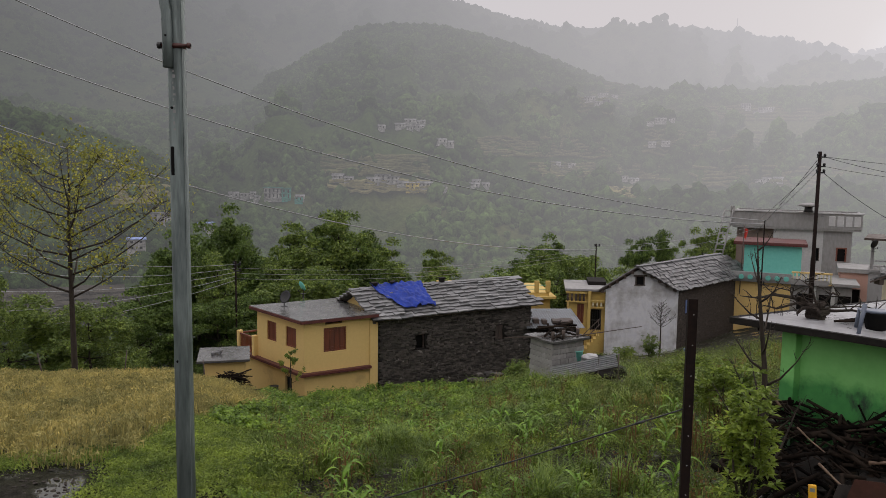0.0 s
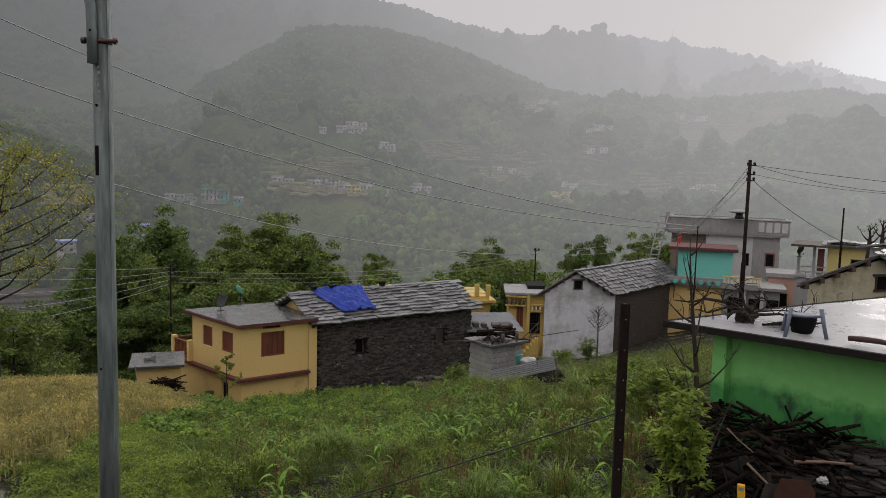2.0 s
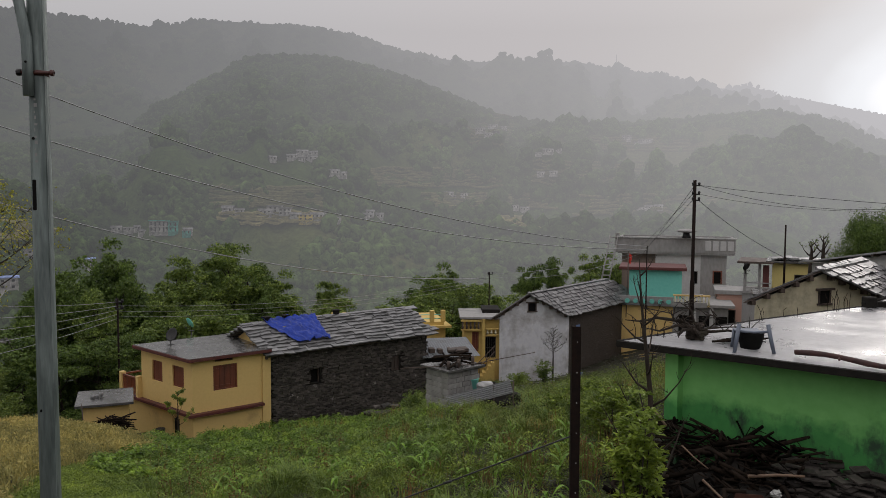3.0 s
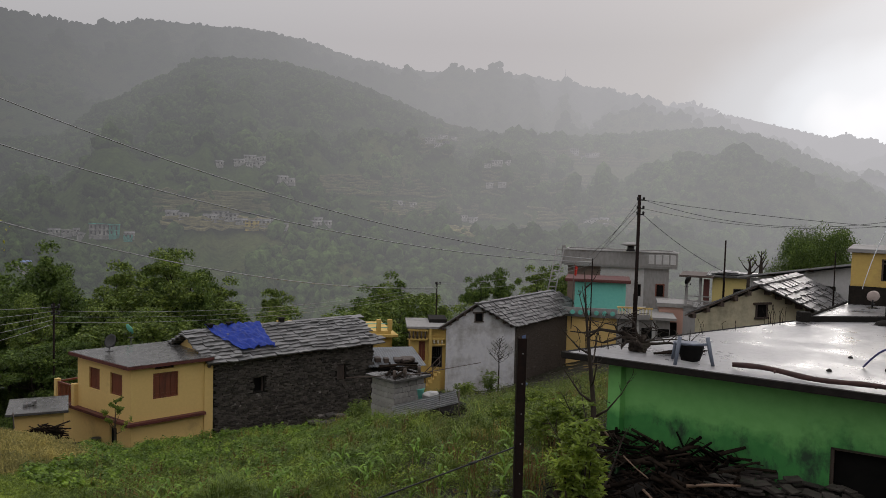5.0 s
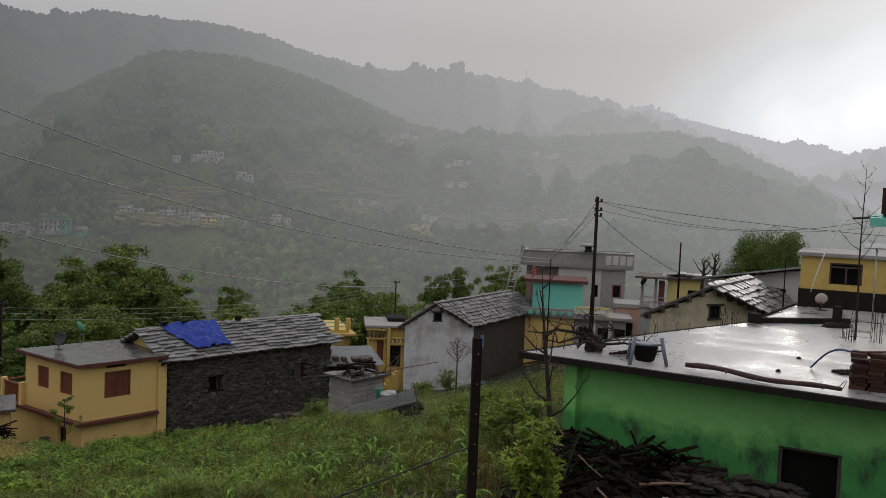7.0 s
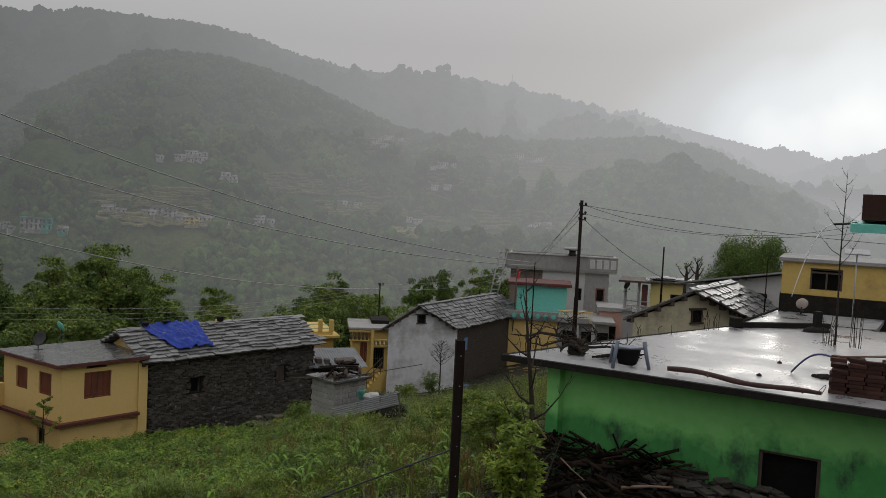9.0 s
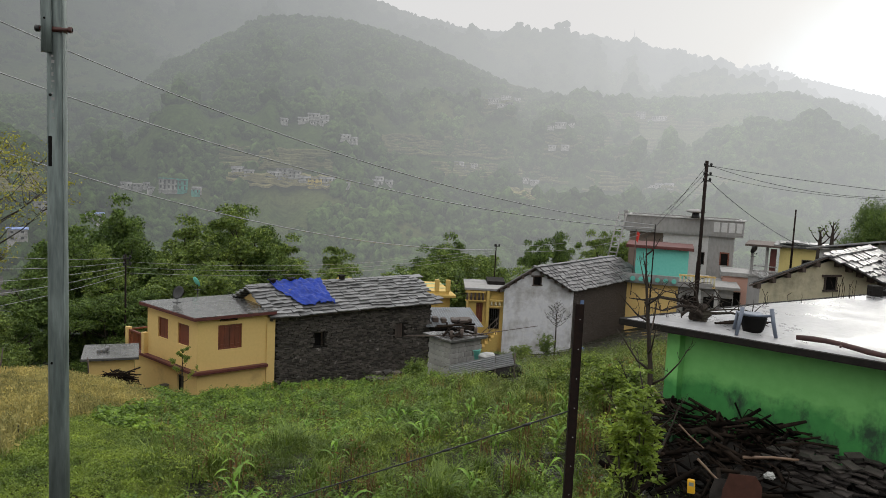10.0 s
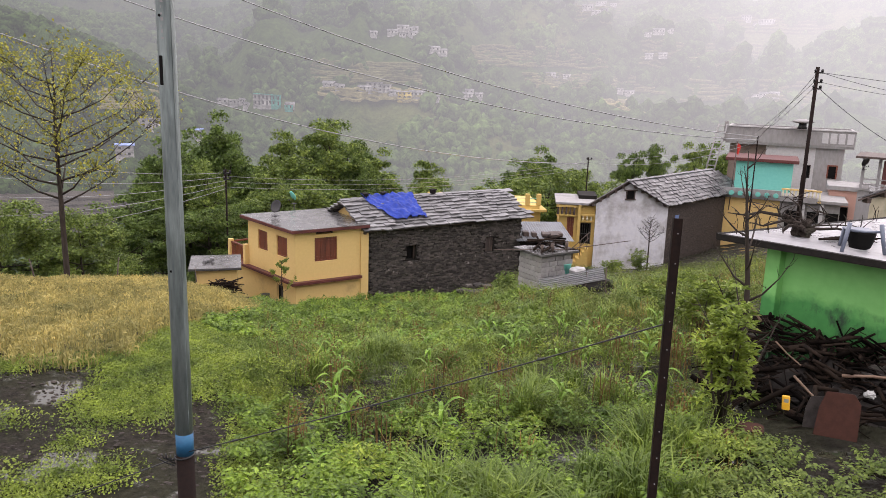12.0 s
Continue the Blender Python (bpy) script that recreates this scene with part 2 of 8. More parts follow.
SLATE = surface("wet_slate", (0.070, 0.069, 0.069), (0.17, 0.167, 0.165), (0.045, 0.042, 0.036), 0.36, fine=7, coarse=1.4, bump=0.35, depth=0.012, piece=0.5, spec=0.55)
TARP = surface("blue_tarpaulin", (0.008, 0.028, 0.21), (0.015, 0.048, 0.34), (0.006, 0.017, 0.12), 0.5, fine=5, coarse=2.0, bump=0.5, depth=0.06, spec=0.25)
WET_SLAB = surface("wet_concrete_roof", (0.07, 0.067, 0.064), (0.12, 0.117, 0.112), (0.04, 0.039, 0.037), 0.24, fine=2.5, coarse=0.5, bump=0.03, depth=0.005, dirt_at=(0.45, 0.7))
BLOCK = surface("grey_concrete_block", (0.22, 0.21, 0.20), (0.30, 0.29, 0.275), (0.12, 0.115, 0.11), 0.85, fine=14, coarse=1.5, bump=0.25, piece=0.15)
BRICK = surface("wet_red_brick", (0.035, 0.016, 0.012), (0.065, 0.028, 0.021), (0.03, 0.018, 0.016), 0.8, fine=14, coarse=2, bump=0.3, piece=0.4, spec=0.2)
TIN = surface("galvanised_sheet", (0.30, 0.30, 0.31), (0.42, 0.42, 0.43), (0.10, 0.085, 0.075), 0.5, 0.4, fine=6, coarse=1.5, bump=0.05)
STEEL = surface("galvanised_pole_steel", (0.12, 0.15, 0.145), (0.31, 0.36, 0.34), (0.07, 0.085, 0.08), 0.5, 0.2, fine=22, coarse=6, bump=0.12, depth=0.004, stretch=(1, 1, 0.12), dirt_at=(0.46, 0.68))
BLUE_PAINT = surface("blue_enamel_band", (0.010, 0.08, 0.17), (0.018, 0.12, 0.23), (0.03, 0.08, 0.13), 0.6, fine=18, coarse=8, bump=0.1)
RUST = surface("dark_rusted_iron", (0.010, 0.007, 0.006), (0.022, 0.013, 0.010), (0.008, 0.007, 0.007), 0.8, 0.0, fine=30, coarse=6, bump=0.3, depth=0.003, spec=0.12)
IRON = surface("black_iron", (0.02, 0.02, 0.021), (0.04, 0.038, 0.036), None, 0.5, 0.4, fine=20, bump=0.1)
RED_IRON = surface("red_oxide_clamp", (0.05, 0.014, 0.01), (0.085, 0.024, 0.017), (0.05, 0.02, 0.02), 0.55, fine=30, coarse=10, bump=0.2)
CABLE = surface("pale_aluminium_cable", (0.25, 0.25, 0.25), (0.34, 0.34, 0.34), None, 0.5, 0.3, fine=30, bump=0.0)
BLACK_CABLE = surface("black_cable", (0.015, 0.015, 0.016), (0.03, 0.03, 0.03), None, 0.45, fine=30, bump=0.0)
PLASTIC = surface("blue_grey_plastic", (0.10, 0.12, 0.16), (0.13, 0.15, 0.19), (0.07, 0.08, 0.1), 0.4, fine=10, bump=0.03)
BARK = surface("wet_bark", (0.02, 0.016, 0.013), (0.06, 0.046, 0.036), (0.045, 0.05, 0.033), 0.85, fine=9, coarse=2, bump=0.6, depth=0.03, stretch=(1, 1, 0.3), spec=0.2)
RED_BARK = surface("peeled_red_log", (0.030, 0.014, 0.013), (0.075, 0.034, 0.028), (0.018, 0.012, 0.012), 0.6, fine=9, coarse=2, bump=0.4, stretch=(0.2, 1, 1), spec=0.3)
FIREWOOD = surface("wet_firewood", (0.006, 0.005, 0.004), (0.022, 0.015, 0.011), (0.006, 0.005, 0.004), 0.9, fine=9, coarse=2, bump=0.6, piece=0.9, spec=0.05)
DARK_SLATE = surface("wet_dark_slab_stone", (0.014, 0.012, 0.011), (0.052, 0.045, 0.040), (0.02, 0.017, 0.014), 0.55, fine=8, coarse=2, bump=0.6, piece=0.7, spec=0.15)
PALE_WOOD = surface("split_pale_wood", (0.11, 0.066, 0.04), (0.17, 0.105, 0.065), (0.16, 0.09, 0.05), 0.6, fine=9, bump=0.3)


# ---- building blocks ----
def part(name, bm, material, parent=None, label=""):
    me = bpy.data.meshes.new(name)
    bm.to_mesh(me)
    bm.free()
    me.materials.append(material)
    ob = new(name, me)
    ob.parent = parent
    if label:
        tagged(ob, label)
    return ob


def thing(name, m, label, category, group="", kind=""):
    ob = new(name)
    ob.empty_display_size = 0.2
    ob.matrix_basis = m
    return tagged(ob, label, category, group, kind)


def box(bm, a, b, bevel=0.0):
    lo, hi = Vector([min(p) for p in zip(a, b)]), Vector([max(p) for p in zip(a, b)])
    c = (lo + hi) / 2
    r = bmesh.ops.create_cube(bm, size=1.0, matrix=Matrix.Translation(c) @ Matrix.Diagonal((*(hi - lo), 1)))
    if bevel:
        edges = list({ed for v in r["verts"] for ed in v.link_edges})
        bmesh.ops.bevel(bm, geom=edges, offset=bevel, segments=1, affect="EDGES")
    return bm


def boxes(*pairs, bevel=0.0):
    bm = bmesh.new()
    for a, b in pairs:
        box(bm, a, b, bevel)
    return bm


def tube(bm, pts, radii, sides=8):
    """A closed tapered tube through pts."""
    pts = [Vector(p) for p in pts]
    if isinstance(radii, (int, float)):
        radii = [radii] * len(pts)
    rings, side = [], None
    for i, p in enumerate(pts):
        d = (pts[min(i + 1, len(pts) - 1)] - pts[max(i - 1, 0)]).normalized()
        if side is None:
            side = d.orthogonal().normalized()
        side = (side - d * side.dot(d)).normalized()
        up = d.cross(side)
        rings.append([bm.verts.new(p + (side * math.cos(k * math.tau / sides) + up * math.sin(k * math.tau / sides)) * radii[i]) for k in range(sides)])
    for a, b in zip(rings, rings[1:]):
        for k in range(sides):
            f = bm.faces.new((a[k], a[(k + 1) % sides], b[(k + 1) % sides], b[k]))
            f.smooth = True
    bm.faces.new(reversed(rings[0]))
    bm.faces.new(rings[-1])
    return bm


def prism(bm, outline, z0, z1):
    """An upright prism over an outline of (x, y)."""
    lo = [bm.verts.new((x, y, z0)) for x, y in outline]
    hi = [bm.verts.new((x, y, z1)) for x, y in outline]
    n = len(lo)
    bm.faces.new(list(reversed(lo)))
    bm.faces.new(hi)
    for k in range(n):
        bm.faces.new((lo[k], lo[(k + 1) % n], hi[(k + 1) % n], hi[k]))
    bmesh.ops.recalc_face_normals(bm, faces=bm.faces)
    return bm


def gable(bm, x0, x1, y0, y1, z0, z1, zr):
    """A solid with its ridge along x, halfway between y0 and y1."""
    ym = (y0 + y1) / 2
    a = [bm.verts.new((x0, *q)) for q in ((y0, z0), (y1, z0), (y1, z1), (ym, zr), (y0, z1))]
    b = [bm.verts.new((x1, *q)) for q in ((y0, z0), (y1, z0), (y1, z1), (ym, zr), (y0, z1))]
    bm.faces.new(a)
    bm.faces.new(list(reversed(b)))
    for k in range(5):
        bm.faces.new((a[k], b[k], b[(k + 1) % 5], a[(k + 1) % 5]))
    bmesh.ops.recalc_face_normals(bm, faces=bm.faces)
    return bm


def bearing(az, r, z=0.0):
    return Vector((math.sin(radians(az)) * r, math.cos(radians(az)) * r, z))


def raw_mesh(name, verts, faces, material, smooth=False):
    me = bpy.data.meshes.new(name)
    v = np.asarray(verts, dtype=np.float32)
    f = np.asarray(faces, dtype=np.int32)
    k = f.shape[1]
    me.vertices.add(len(v))
    me.vertices.foreach_set("co", v.ravel())
    me.loops.add(f.size)
    me.loops.foreach_set("vertex_index", f.ravel())
    me.polygons.add(len(f))
    me.polygons.foreach_set("loop_start", np.arange(0, f.size, k, dtype=np.int32))
    me.polygons.foreach_set("use_smooth", np.full(len(f), smooth))
    me.update(calc_edges=True)
    me.materials.append(material)
    return new(name, me)


# ---- ground ----
RINGS = (0, 1.2, 4.2, 6, 9, 14, 20, 28, 36, 45, 60, 100, 200, 420, 4600)
SLOPES = {
    -180: (3.4, 3.4, 3.6, 3.9, 4.5, 5.5, 7, 9, 11, 13, 16, 25, 45, 90, 90),
    -75: (3.4, 3.4, 2.8, 2.4, 2.2, 2.0, 1.6, 1.0, 0, -2, -6, -16, -35, -60, -70),
    -30: (3.4, 3.3, 1.9, .7, 0, 0, -1.0, -2.1, -5.4, -11, -18, -30, -48, -60, -70),
    -19: (3.4, 3.3, 1.9, .7, 0, -.1, -1.2, -2.6, -5.0, -8, -16, -30, -48, -60, -70),
    -10: (3.4, 3.3, 1.9, .7, 0, -.6, -2.3, -4.2, -5.7, -7.5, -14, -28, -48, -60, -70),
    3: (3.4, 3.3, 1.9, .7, 0, -.7, -2.2, -3.9, -5.5, -6.5, -11, -26, -48, -60, -70),
    8: (3.4, 3.3, 1.9, .7, 0, -.5, -1.5, -2.75, -4.6, -5.7, -10, -25, -48, -60, -70),
    15: (3.4, 3.3, 1.9, .8, .2, -.2, -1.2, -2.6, -4.3, -5.9, -8, -22, -48, -60, -70),
    22: (3.4, 3.3, 1.9, .9, .4, .1, -.6, -1.8, -3.2, -4.6, -6, -20, -45, -60, -70),
    30: (3.4, 3.3, 1.9, 1.0, .5, .3, 0, -.6, -1.4, -2.5, -6, -18, -42, -60, -70),
    48: (3.4, 3.3, 2.0, 1.1, .6, .4, .2, 0, -.4, -1.5, -4, -12, -35, -60, -70),
    90: (3.4, 3.4, 3.0, 2.6, 2.4, 2.2, 2.0, 1.6, 1.2, .5, -1, -6, -20, -50, -70),
    180: (3.4, 3.4, 3.6, 3.9, 4.5, 5.5, 7, 9, 11, 13, 16, 25, 45, 90, 90),
}
SLOPE_AZ = sorted(SLOPES)
SLOPE_Z = np.array([SLOPES[a] for a in SLOPE_AZ], dtype=float)


def ground_z(x, y):
    r, az = math.hypot(x, y), math.degrees(math.atan2(x, y))
    col = [np.interp(r, RINGS, SLOPE_Z[k]) for k in range(len(SLOPE_AZ))]
    z = float(np.interp(az, SLOPE_AZ, col))
    if r < 80:
        z += 0.07 * noise.noise((x * 0.5, y * 0.5, 0.0)) + 0.05 * noise.noise((x * 1.7, y * 1.7, 3.0))
    return z


def ground_material():
    m, nt, bsdf, _ = shader("wet_field_soil")
    fine = noise_node(nt, 9.0, 8.0, 0.7)
    wide = noise_node(nt, 0.45, 4.0, 0.6)
    soil = ramp_node(nt, fine.outputs["Fac"], ((0.35, (0.010, 0.008, 0.007)), (0.65, (0.05, 0.042, 0.035)))).outputs["Color"]
    moss = ramp_node(nt, fine.outputs["Fac"], ((0.3, (0.018, 0.018, 0.011)), (0.7, (0.05, 0.049, 0.03)))).outputs["Color"]
    f = ramp_node(nt, wide.outputs["Fac"], ((0.40, (0, 0, 0)), (0.52, (1, 1, 1)))).outputs["Color"]
    nt.links.new(mixed(nt, f, soil, moss), bsdf.inputs["Base Color"])
    wet = noise_node(nt, 0.9, 5.0, 0.6)
    rr = ramp_node(nt, wet.outputs["Fac"], ((0.56, (0.85,) * 3), (0.59, (0.05,) * 3)))
    nt.links.new(rr.outputs["Color"], bsdf.inputs["Roughness"])
    gloss = ramp_node(nt, wet.outputs["Fac"], ((0.54, (0.10,) * 3), (0.585, (0.5,) * 3)))
    nt.links.new(gloss.outputs["Color"], bsdf.inputs["Specular IOR Level"])
    dry = ramp_node(nt, wet.outputs["Fac"], ((0.55, (1,) * 3), (0.585, (0,) * 3))).outputs["Color"]
    bumped(nt, bsdf, mixed(nt, 1.0, fine.outputs["Fac"], dry, "MULTIPLY"), 1.0, 0.14)
    return m


def build_ground():
    az = list(np.arange(-180, -50, 5.0)) + list(np.arange(-50, 60, 0.75)) + list(np.arange(60, 180.1, 5.0))
    rr = [0.0, 0.6] + list(np.arange(1.2, 12, 0.35)) + list(np.arange(12, 46, 0.7)) + list(np.geomspace(46, 4600, 46))
    v = []
    for r in rr:
        for a in az:
            p = bearing(a, r)
            v.append((p.x, p.y, ground_z(p.x, p.y)))
    n = len(az)
    i, k = np.meshgrid(np.arange(len(rr) - 1), np.arange(n - 1), indexing="ij")
    a = (i * n + k).ravel()
    f = np.stack((a, a + n, a + n + 1, a + 1), 1)
    ob = raw_mesh("ground", v, f, ground_material(), True)
    return tagged(ob, "wet hillside field of dark soil and weeds, falling to the valley", "ground", kind="structure")


build_ground()


# ---- hills ----
# bearing, height angle, width, height, wall, roof, storeys, flat roof
VILLAGES = (
        (-7.7, -1.2, 8, 4, FAR_WALL, FAR_ROOF, 1, 0), (-6.9, -1.3, 7, 4, FAR_WALL, FAR_ROOF, 1, 0), (-5.2, -1.5, 9, 4, FAR_WALL, FAR_ROOF, 1, 0), (-4.5, -1.5, 11, 7, FAR_WALL, FAR_ROOF, 2, 1), (-3.7, -1.6, 9, 7, FAR_WALL, FAR_ROOF, 2, 1),
        (-3.0, -1.7, 8, 4, FAR_WALL, FAR_ROOF, 1, 0), (-2.3, -1.9, 10, 6, FAR_YELLOW, FAR_WALL, 2, 1), (-1.5, -1.8, 9, 5, FAR_WALL, FAR_ROOF, 1, 0), (-.9, -1.7, 7, 4, FAR_WALL, FAR_ROOF, 1, 0), (2.2, -1.6, 8, 4, FAR_WALL, FAR_ROOF, 1, 0), (3.0, -1.6, 6, 4, FAR_WALL, FAR_ROOF, 1, 0),
        (-15.0, -2.6, 8, 4, FAR_WALL, FAR_ROOF, 1, 0), (-14.2, -2.7, 9, 4, FAR_WALL, FAR_WALL, 1, 1), (-13.3, -2.7, 7, 4, FAR_WALL, FAR_ROOF, 1, 0), (-12.2, -2.6, 15, 11, FAR_WALL, FAR_TEAL, 2, 1), (-11.35, -2.6, 7, 10, FAR_TEAL, FAR_TEAL, 2, 1), (-10.5, -2.8, 6, 4, FAR_TEAL, FAR_ROOF, 1, 1),
        (-2.5, 2.8, 10, 4, FAR_WALL, FAR_ROOF, 1, 0), (-1.6, 2.8, 9, 4, FAR_WALL, FAR_ROOF, 1, 0), (-1.9, 2.4, 11, 4, FAR_WALL, FAR_ROOF, 1, 0), (-3.2, 2.5, 9, 4, FAR_WALL, FAR_ROOF, 1, 0), (-4.6, 2.4, 6, 4, FAR_WALL, FAR_ROOF, 1, 0), (-.5, 1.35, 14, 4, FAR_WALL, FAR_ROOF, 1, 0), (.3, 1.3, 8, 4, FAR_WALL, FAR_ROOF, 1, 0),
        (8.0, -.1, 10, 5, FAR_WALL, FAR_ROOF, 1, 0), (9.2, -.15, 7, 4, FAR_WALL, FAR_WALL, 1, 1), (12.7, -1.0, 12, 5, FAR_WALL, FAR_ROOF, 1, 1), (13.6, -1.05, 9, 4, FAR_WALL, FAR_ROOF, 1, 0), (10.3, 4.6, 12, 5, FAR_WALL, FAR_ROOF, 1, 0), (11.2, 4.9, 14, 5, FAR_WALL, FAR_WALL, 1, 1), (10.9, 4.3, 10, 4, FAR_WALL, FAR_ROOF, 1, 0), (12.0, 4.8, 9, 4, FAR_WALL, FAR_ROOF, 1, 0),
        (20.7, 3.9, 12, 9, FAR_WALL, FAR_WALL, 2, 1), (22.0, 3.8, 20, 6, FAR_WALL, FAR_WALL, 1, 1), (15.2, 3.1, 12, 5, FAR_WALL, FAR_ROOF, 1, 0), (15.9, 3.2, 8, 4, FAR_WALL, FAR_ROOF, 1, 0), (22.4, -.9, 9, 4, FAR_WALL, FAR_ROOF, 1, 0), (23.0, -.9, 8, 4, FAR_WALL, FAR_ROOF, 1, 0), (15.6, 1.4, 8, 4, FAR_WALL, FAR_ROOF, 1, 0), (14.7, 1.5, 8, 4, FAR_WALL, FAR_ROOF, 1, 0))
# bearings, height angles and steps of the terraced slopes
TERRACES = ((-23, -18.6, -2.9, -1.7, 7), (-9, -1, -.9, .6, 9), (-8.5, -1, -2.1, -1.2, 4), (11.5, 15.2, -2.4, -1.4, 6), (6, 16, -.9, .2, 6), (9.4, 12.8, 3.6, 6.0, 11), (2, 12, .6, 2.0, 7), (14, 22, .8, 2.6, 8), (18, 26, 3.2, 4.3, 5), (17, 27, -1.4, .2, 6))
RIVER_FIELDS = (-36, -20.6, -11.4, -8.4, 8)
VALLEY_HOUSES = ((-21.5, -5.9), (-20.2, -4.1), (-16.9, -4.8))


def cleared(az, el):
    for v in VILLAGES:
        if abs(az - v[0]) < .55 and -.75 < el - v[1] < .12:
            return True
    for v in VALLEY_HOUSES:
        if abs(az - v[0]) < 1.0 and -1.6 < el - v[1] < .3:
            return True
    if RIVER_FIELDS[0] < az < RIVER_FIELDS[1] and RIVER_FIELDS[2] - .4 < el < RIVER_FIELDS[3]:
        return True
    return any(t[0] < az < t[1] and t[2] - .1 < el < t[3] and noise.noise((az * 1.1, el * 2.0, 4.0)) < .02 for t in TERRACES)

def profile(points, az):
    return float(np.interp(az, [p[0] for p in points], [p[1] for p in points]))


def hill(name, points, r0, r1, z0, label, seed, rough_size, woods, woods_size, az0, az1, step=0.5, lift=0.75, bare=0.5):
    """A hillside from its foot at r0 to its ridge at r1, whose skyline stands at the given (bearing, height angle), with its woods."""
    rnd = np.random.RandomState(seed)
    azs = np.arange(az0, az1 + 0.01, step)
    ss = list(np.linspace(0, 1, 40)) + [1.06, 1.15, 1.3]

    def place(a, s):
        ridge = 5 + r1 * math.tan(radians(profile(points, a)))
        r = r0 + (r1 - r0) * s
        p = bearing(a, r)
        h = z0 + (ridge - z0) * (min(s, 1) ** lift)
        w = math.sin(math.pi * min(s, 1))
        n = noise.fractal((p.x / rough_size, p.y / rough_size, seed), 1.0, 2.0, 5)
        gully = abs(noise.noise((a * 0.35 + seed, s * 1.3, 7.0)))
        h += w * rough_size * (0.22 * n - 0.20 * gully)
        if s > 1:
            h -= (s - 1) * r1 * 0.25
        p.z = h
        return p

    v = [place(a, s) for s in ss for a in azs]
    n = len(azs)
    i, k = np.meshgrid(np.arange(len(ss) - 1), np.arange(n - 1), indexing="ij")
    q = (i * n + k).ravel()
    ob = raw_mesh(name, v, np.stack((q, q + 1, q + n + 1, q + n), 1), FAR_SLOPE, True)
    tagged(ob, label, "hill", kind="structure")
    # tree crowns as uneven lumps
    base = bmesh.new()
    bmesh.ops.create_icosphere(base, subdivisions=1, radius=1.0)
    bv = np.array([x.co for x in base.verts])
    bf = np.array([[x.index for x in fc.verts] for fc in base.faces])
    base.free()
    vs, fs, count = [], [], 0
    for _ in range(woods):
        a = rnd.uniform(az0, az1)
        s = rnd.uniform(0, 1.0) if rnd.rand() > 0.12 else rnd.uniform(0.97, 1.01)
        p = place(a, s)
        if s < 0.97 and noise.noise((p.x / rough_size * 2.2, p.y / rough_size * 2.2, 11.0)) > bare:
            continue
        if r1 < 1200 and cleared(a, math.degrees(math.atan2(p.z - 5, math.hypot(p.x, p.y)))):
            continue
        size = woods_size * (0.45 + 1.1 * rnd.rand() ** 2.2) * (0.55 + 0.45 * s) * (1 if s < 0.9 else .5)
        sc = np.array((size, size, size * rnd.uniform(0.75, 1.25)))
        lump = bv * sc * (1 + rnd.uniform(-1, 1, (len(bv), 1)) * (.28 if s < .9 else .12))
        vs.append(lump + np.array(p) + (0, 0, size * (0.45 if s < 0.97 else 0.15)))
        fs.append(bf + count * len(bv))
        count += 1
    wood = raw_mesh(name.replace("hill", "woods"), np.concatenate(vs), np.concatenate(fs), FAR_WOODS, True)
    tagged(wood, "hazy dark green woods covering the hillside", "woods", kind="stuff")
    return place


far_place = hill("far_ridge_hill", ((-60, 14), (-40, 13), (-25, 11.6), (-15.7, 11.2), (-12.5, 11.0), (-9.2, 11.8), (-2, 11.75), (1.15, 11.3), (4.3, 10.35), (8, 9.65), (13.3, 9.35), (17, 9.45),
     (20.2, 8.85), (23.5, 8.3), (26.3, 7.3), (30, 6.0), (36, 4.0), (44, 1)), 1200, 2300, 60, "long hazy mountain ridge beyond the valley", 3, 420, 8000, 10, -50, 44)
hill("farthest_ridge_hill", ((10, 7.6), (22, 7.7), (26.3, 7.45), (32, 6.45), (35.7, 5.5), (40.9, 4.1), (46, 3)), 2600, 3600, 100, "faint farthest ridge under the bright sky", 5, 600, 2600, 11, 12, 52)
hill("side_ridge_hill", ((36, 2.6), (39, 3.3), (40.9, 4.1), (42.4, 4.6), (46, 5.4), (60, 8), (75, 9)), 1500, 2500, 40, "hazy mountain shoulder beside the gap", 6, 420, 2500, 13, 34, 75)
main_place = hill("wooded_hill", ((-50, 4), (-22, 3.0), (-14.7, 3.7), (-12.5, 5.8), (-9.1, 7.75), (-6.3, 9.4), (-4.1, 9.75), (0, 9.6), (4.4, 8.55), (8, 7.2), (10.9, 6.1), (14, 5.3), (18.3, 5.0), (26, 5.35),
     (30.2, 5.7), (33.5, 5.05), (37.5, 3.2), (40.3, 1.8), (43.2, .4), (60, -1)), 330, 1050, -62, "broad wooded hill with terraces across the valley", 2, 170, 25000, 6.6, -48, 58, 0.4, 0.95, 0.28)
left_place = hill("near_left_hill", ((-75, 14), (-45, 8), (-29, 3.4), (-24, 1.8), (-21, .7), (-19, -.6), (-16, -2.4), (-12, -3.8)), 260, 520, -58, "green wooded slope at the side of the valley", 4, 90, 8500, 4.2, -70, -12, 0.5, 0.9, 0.6)


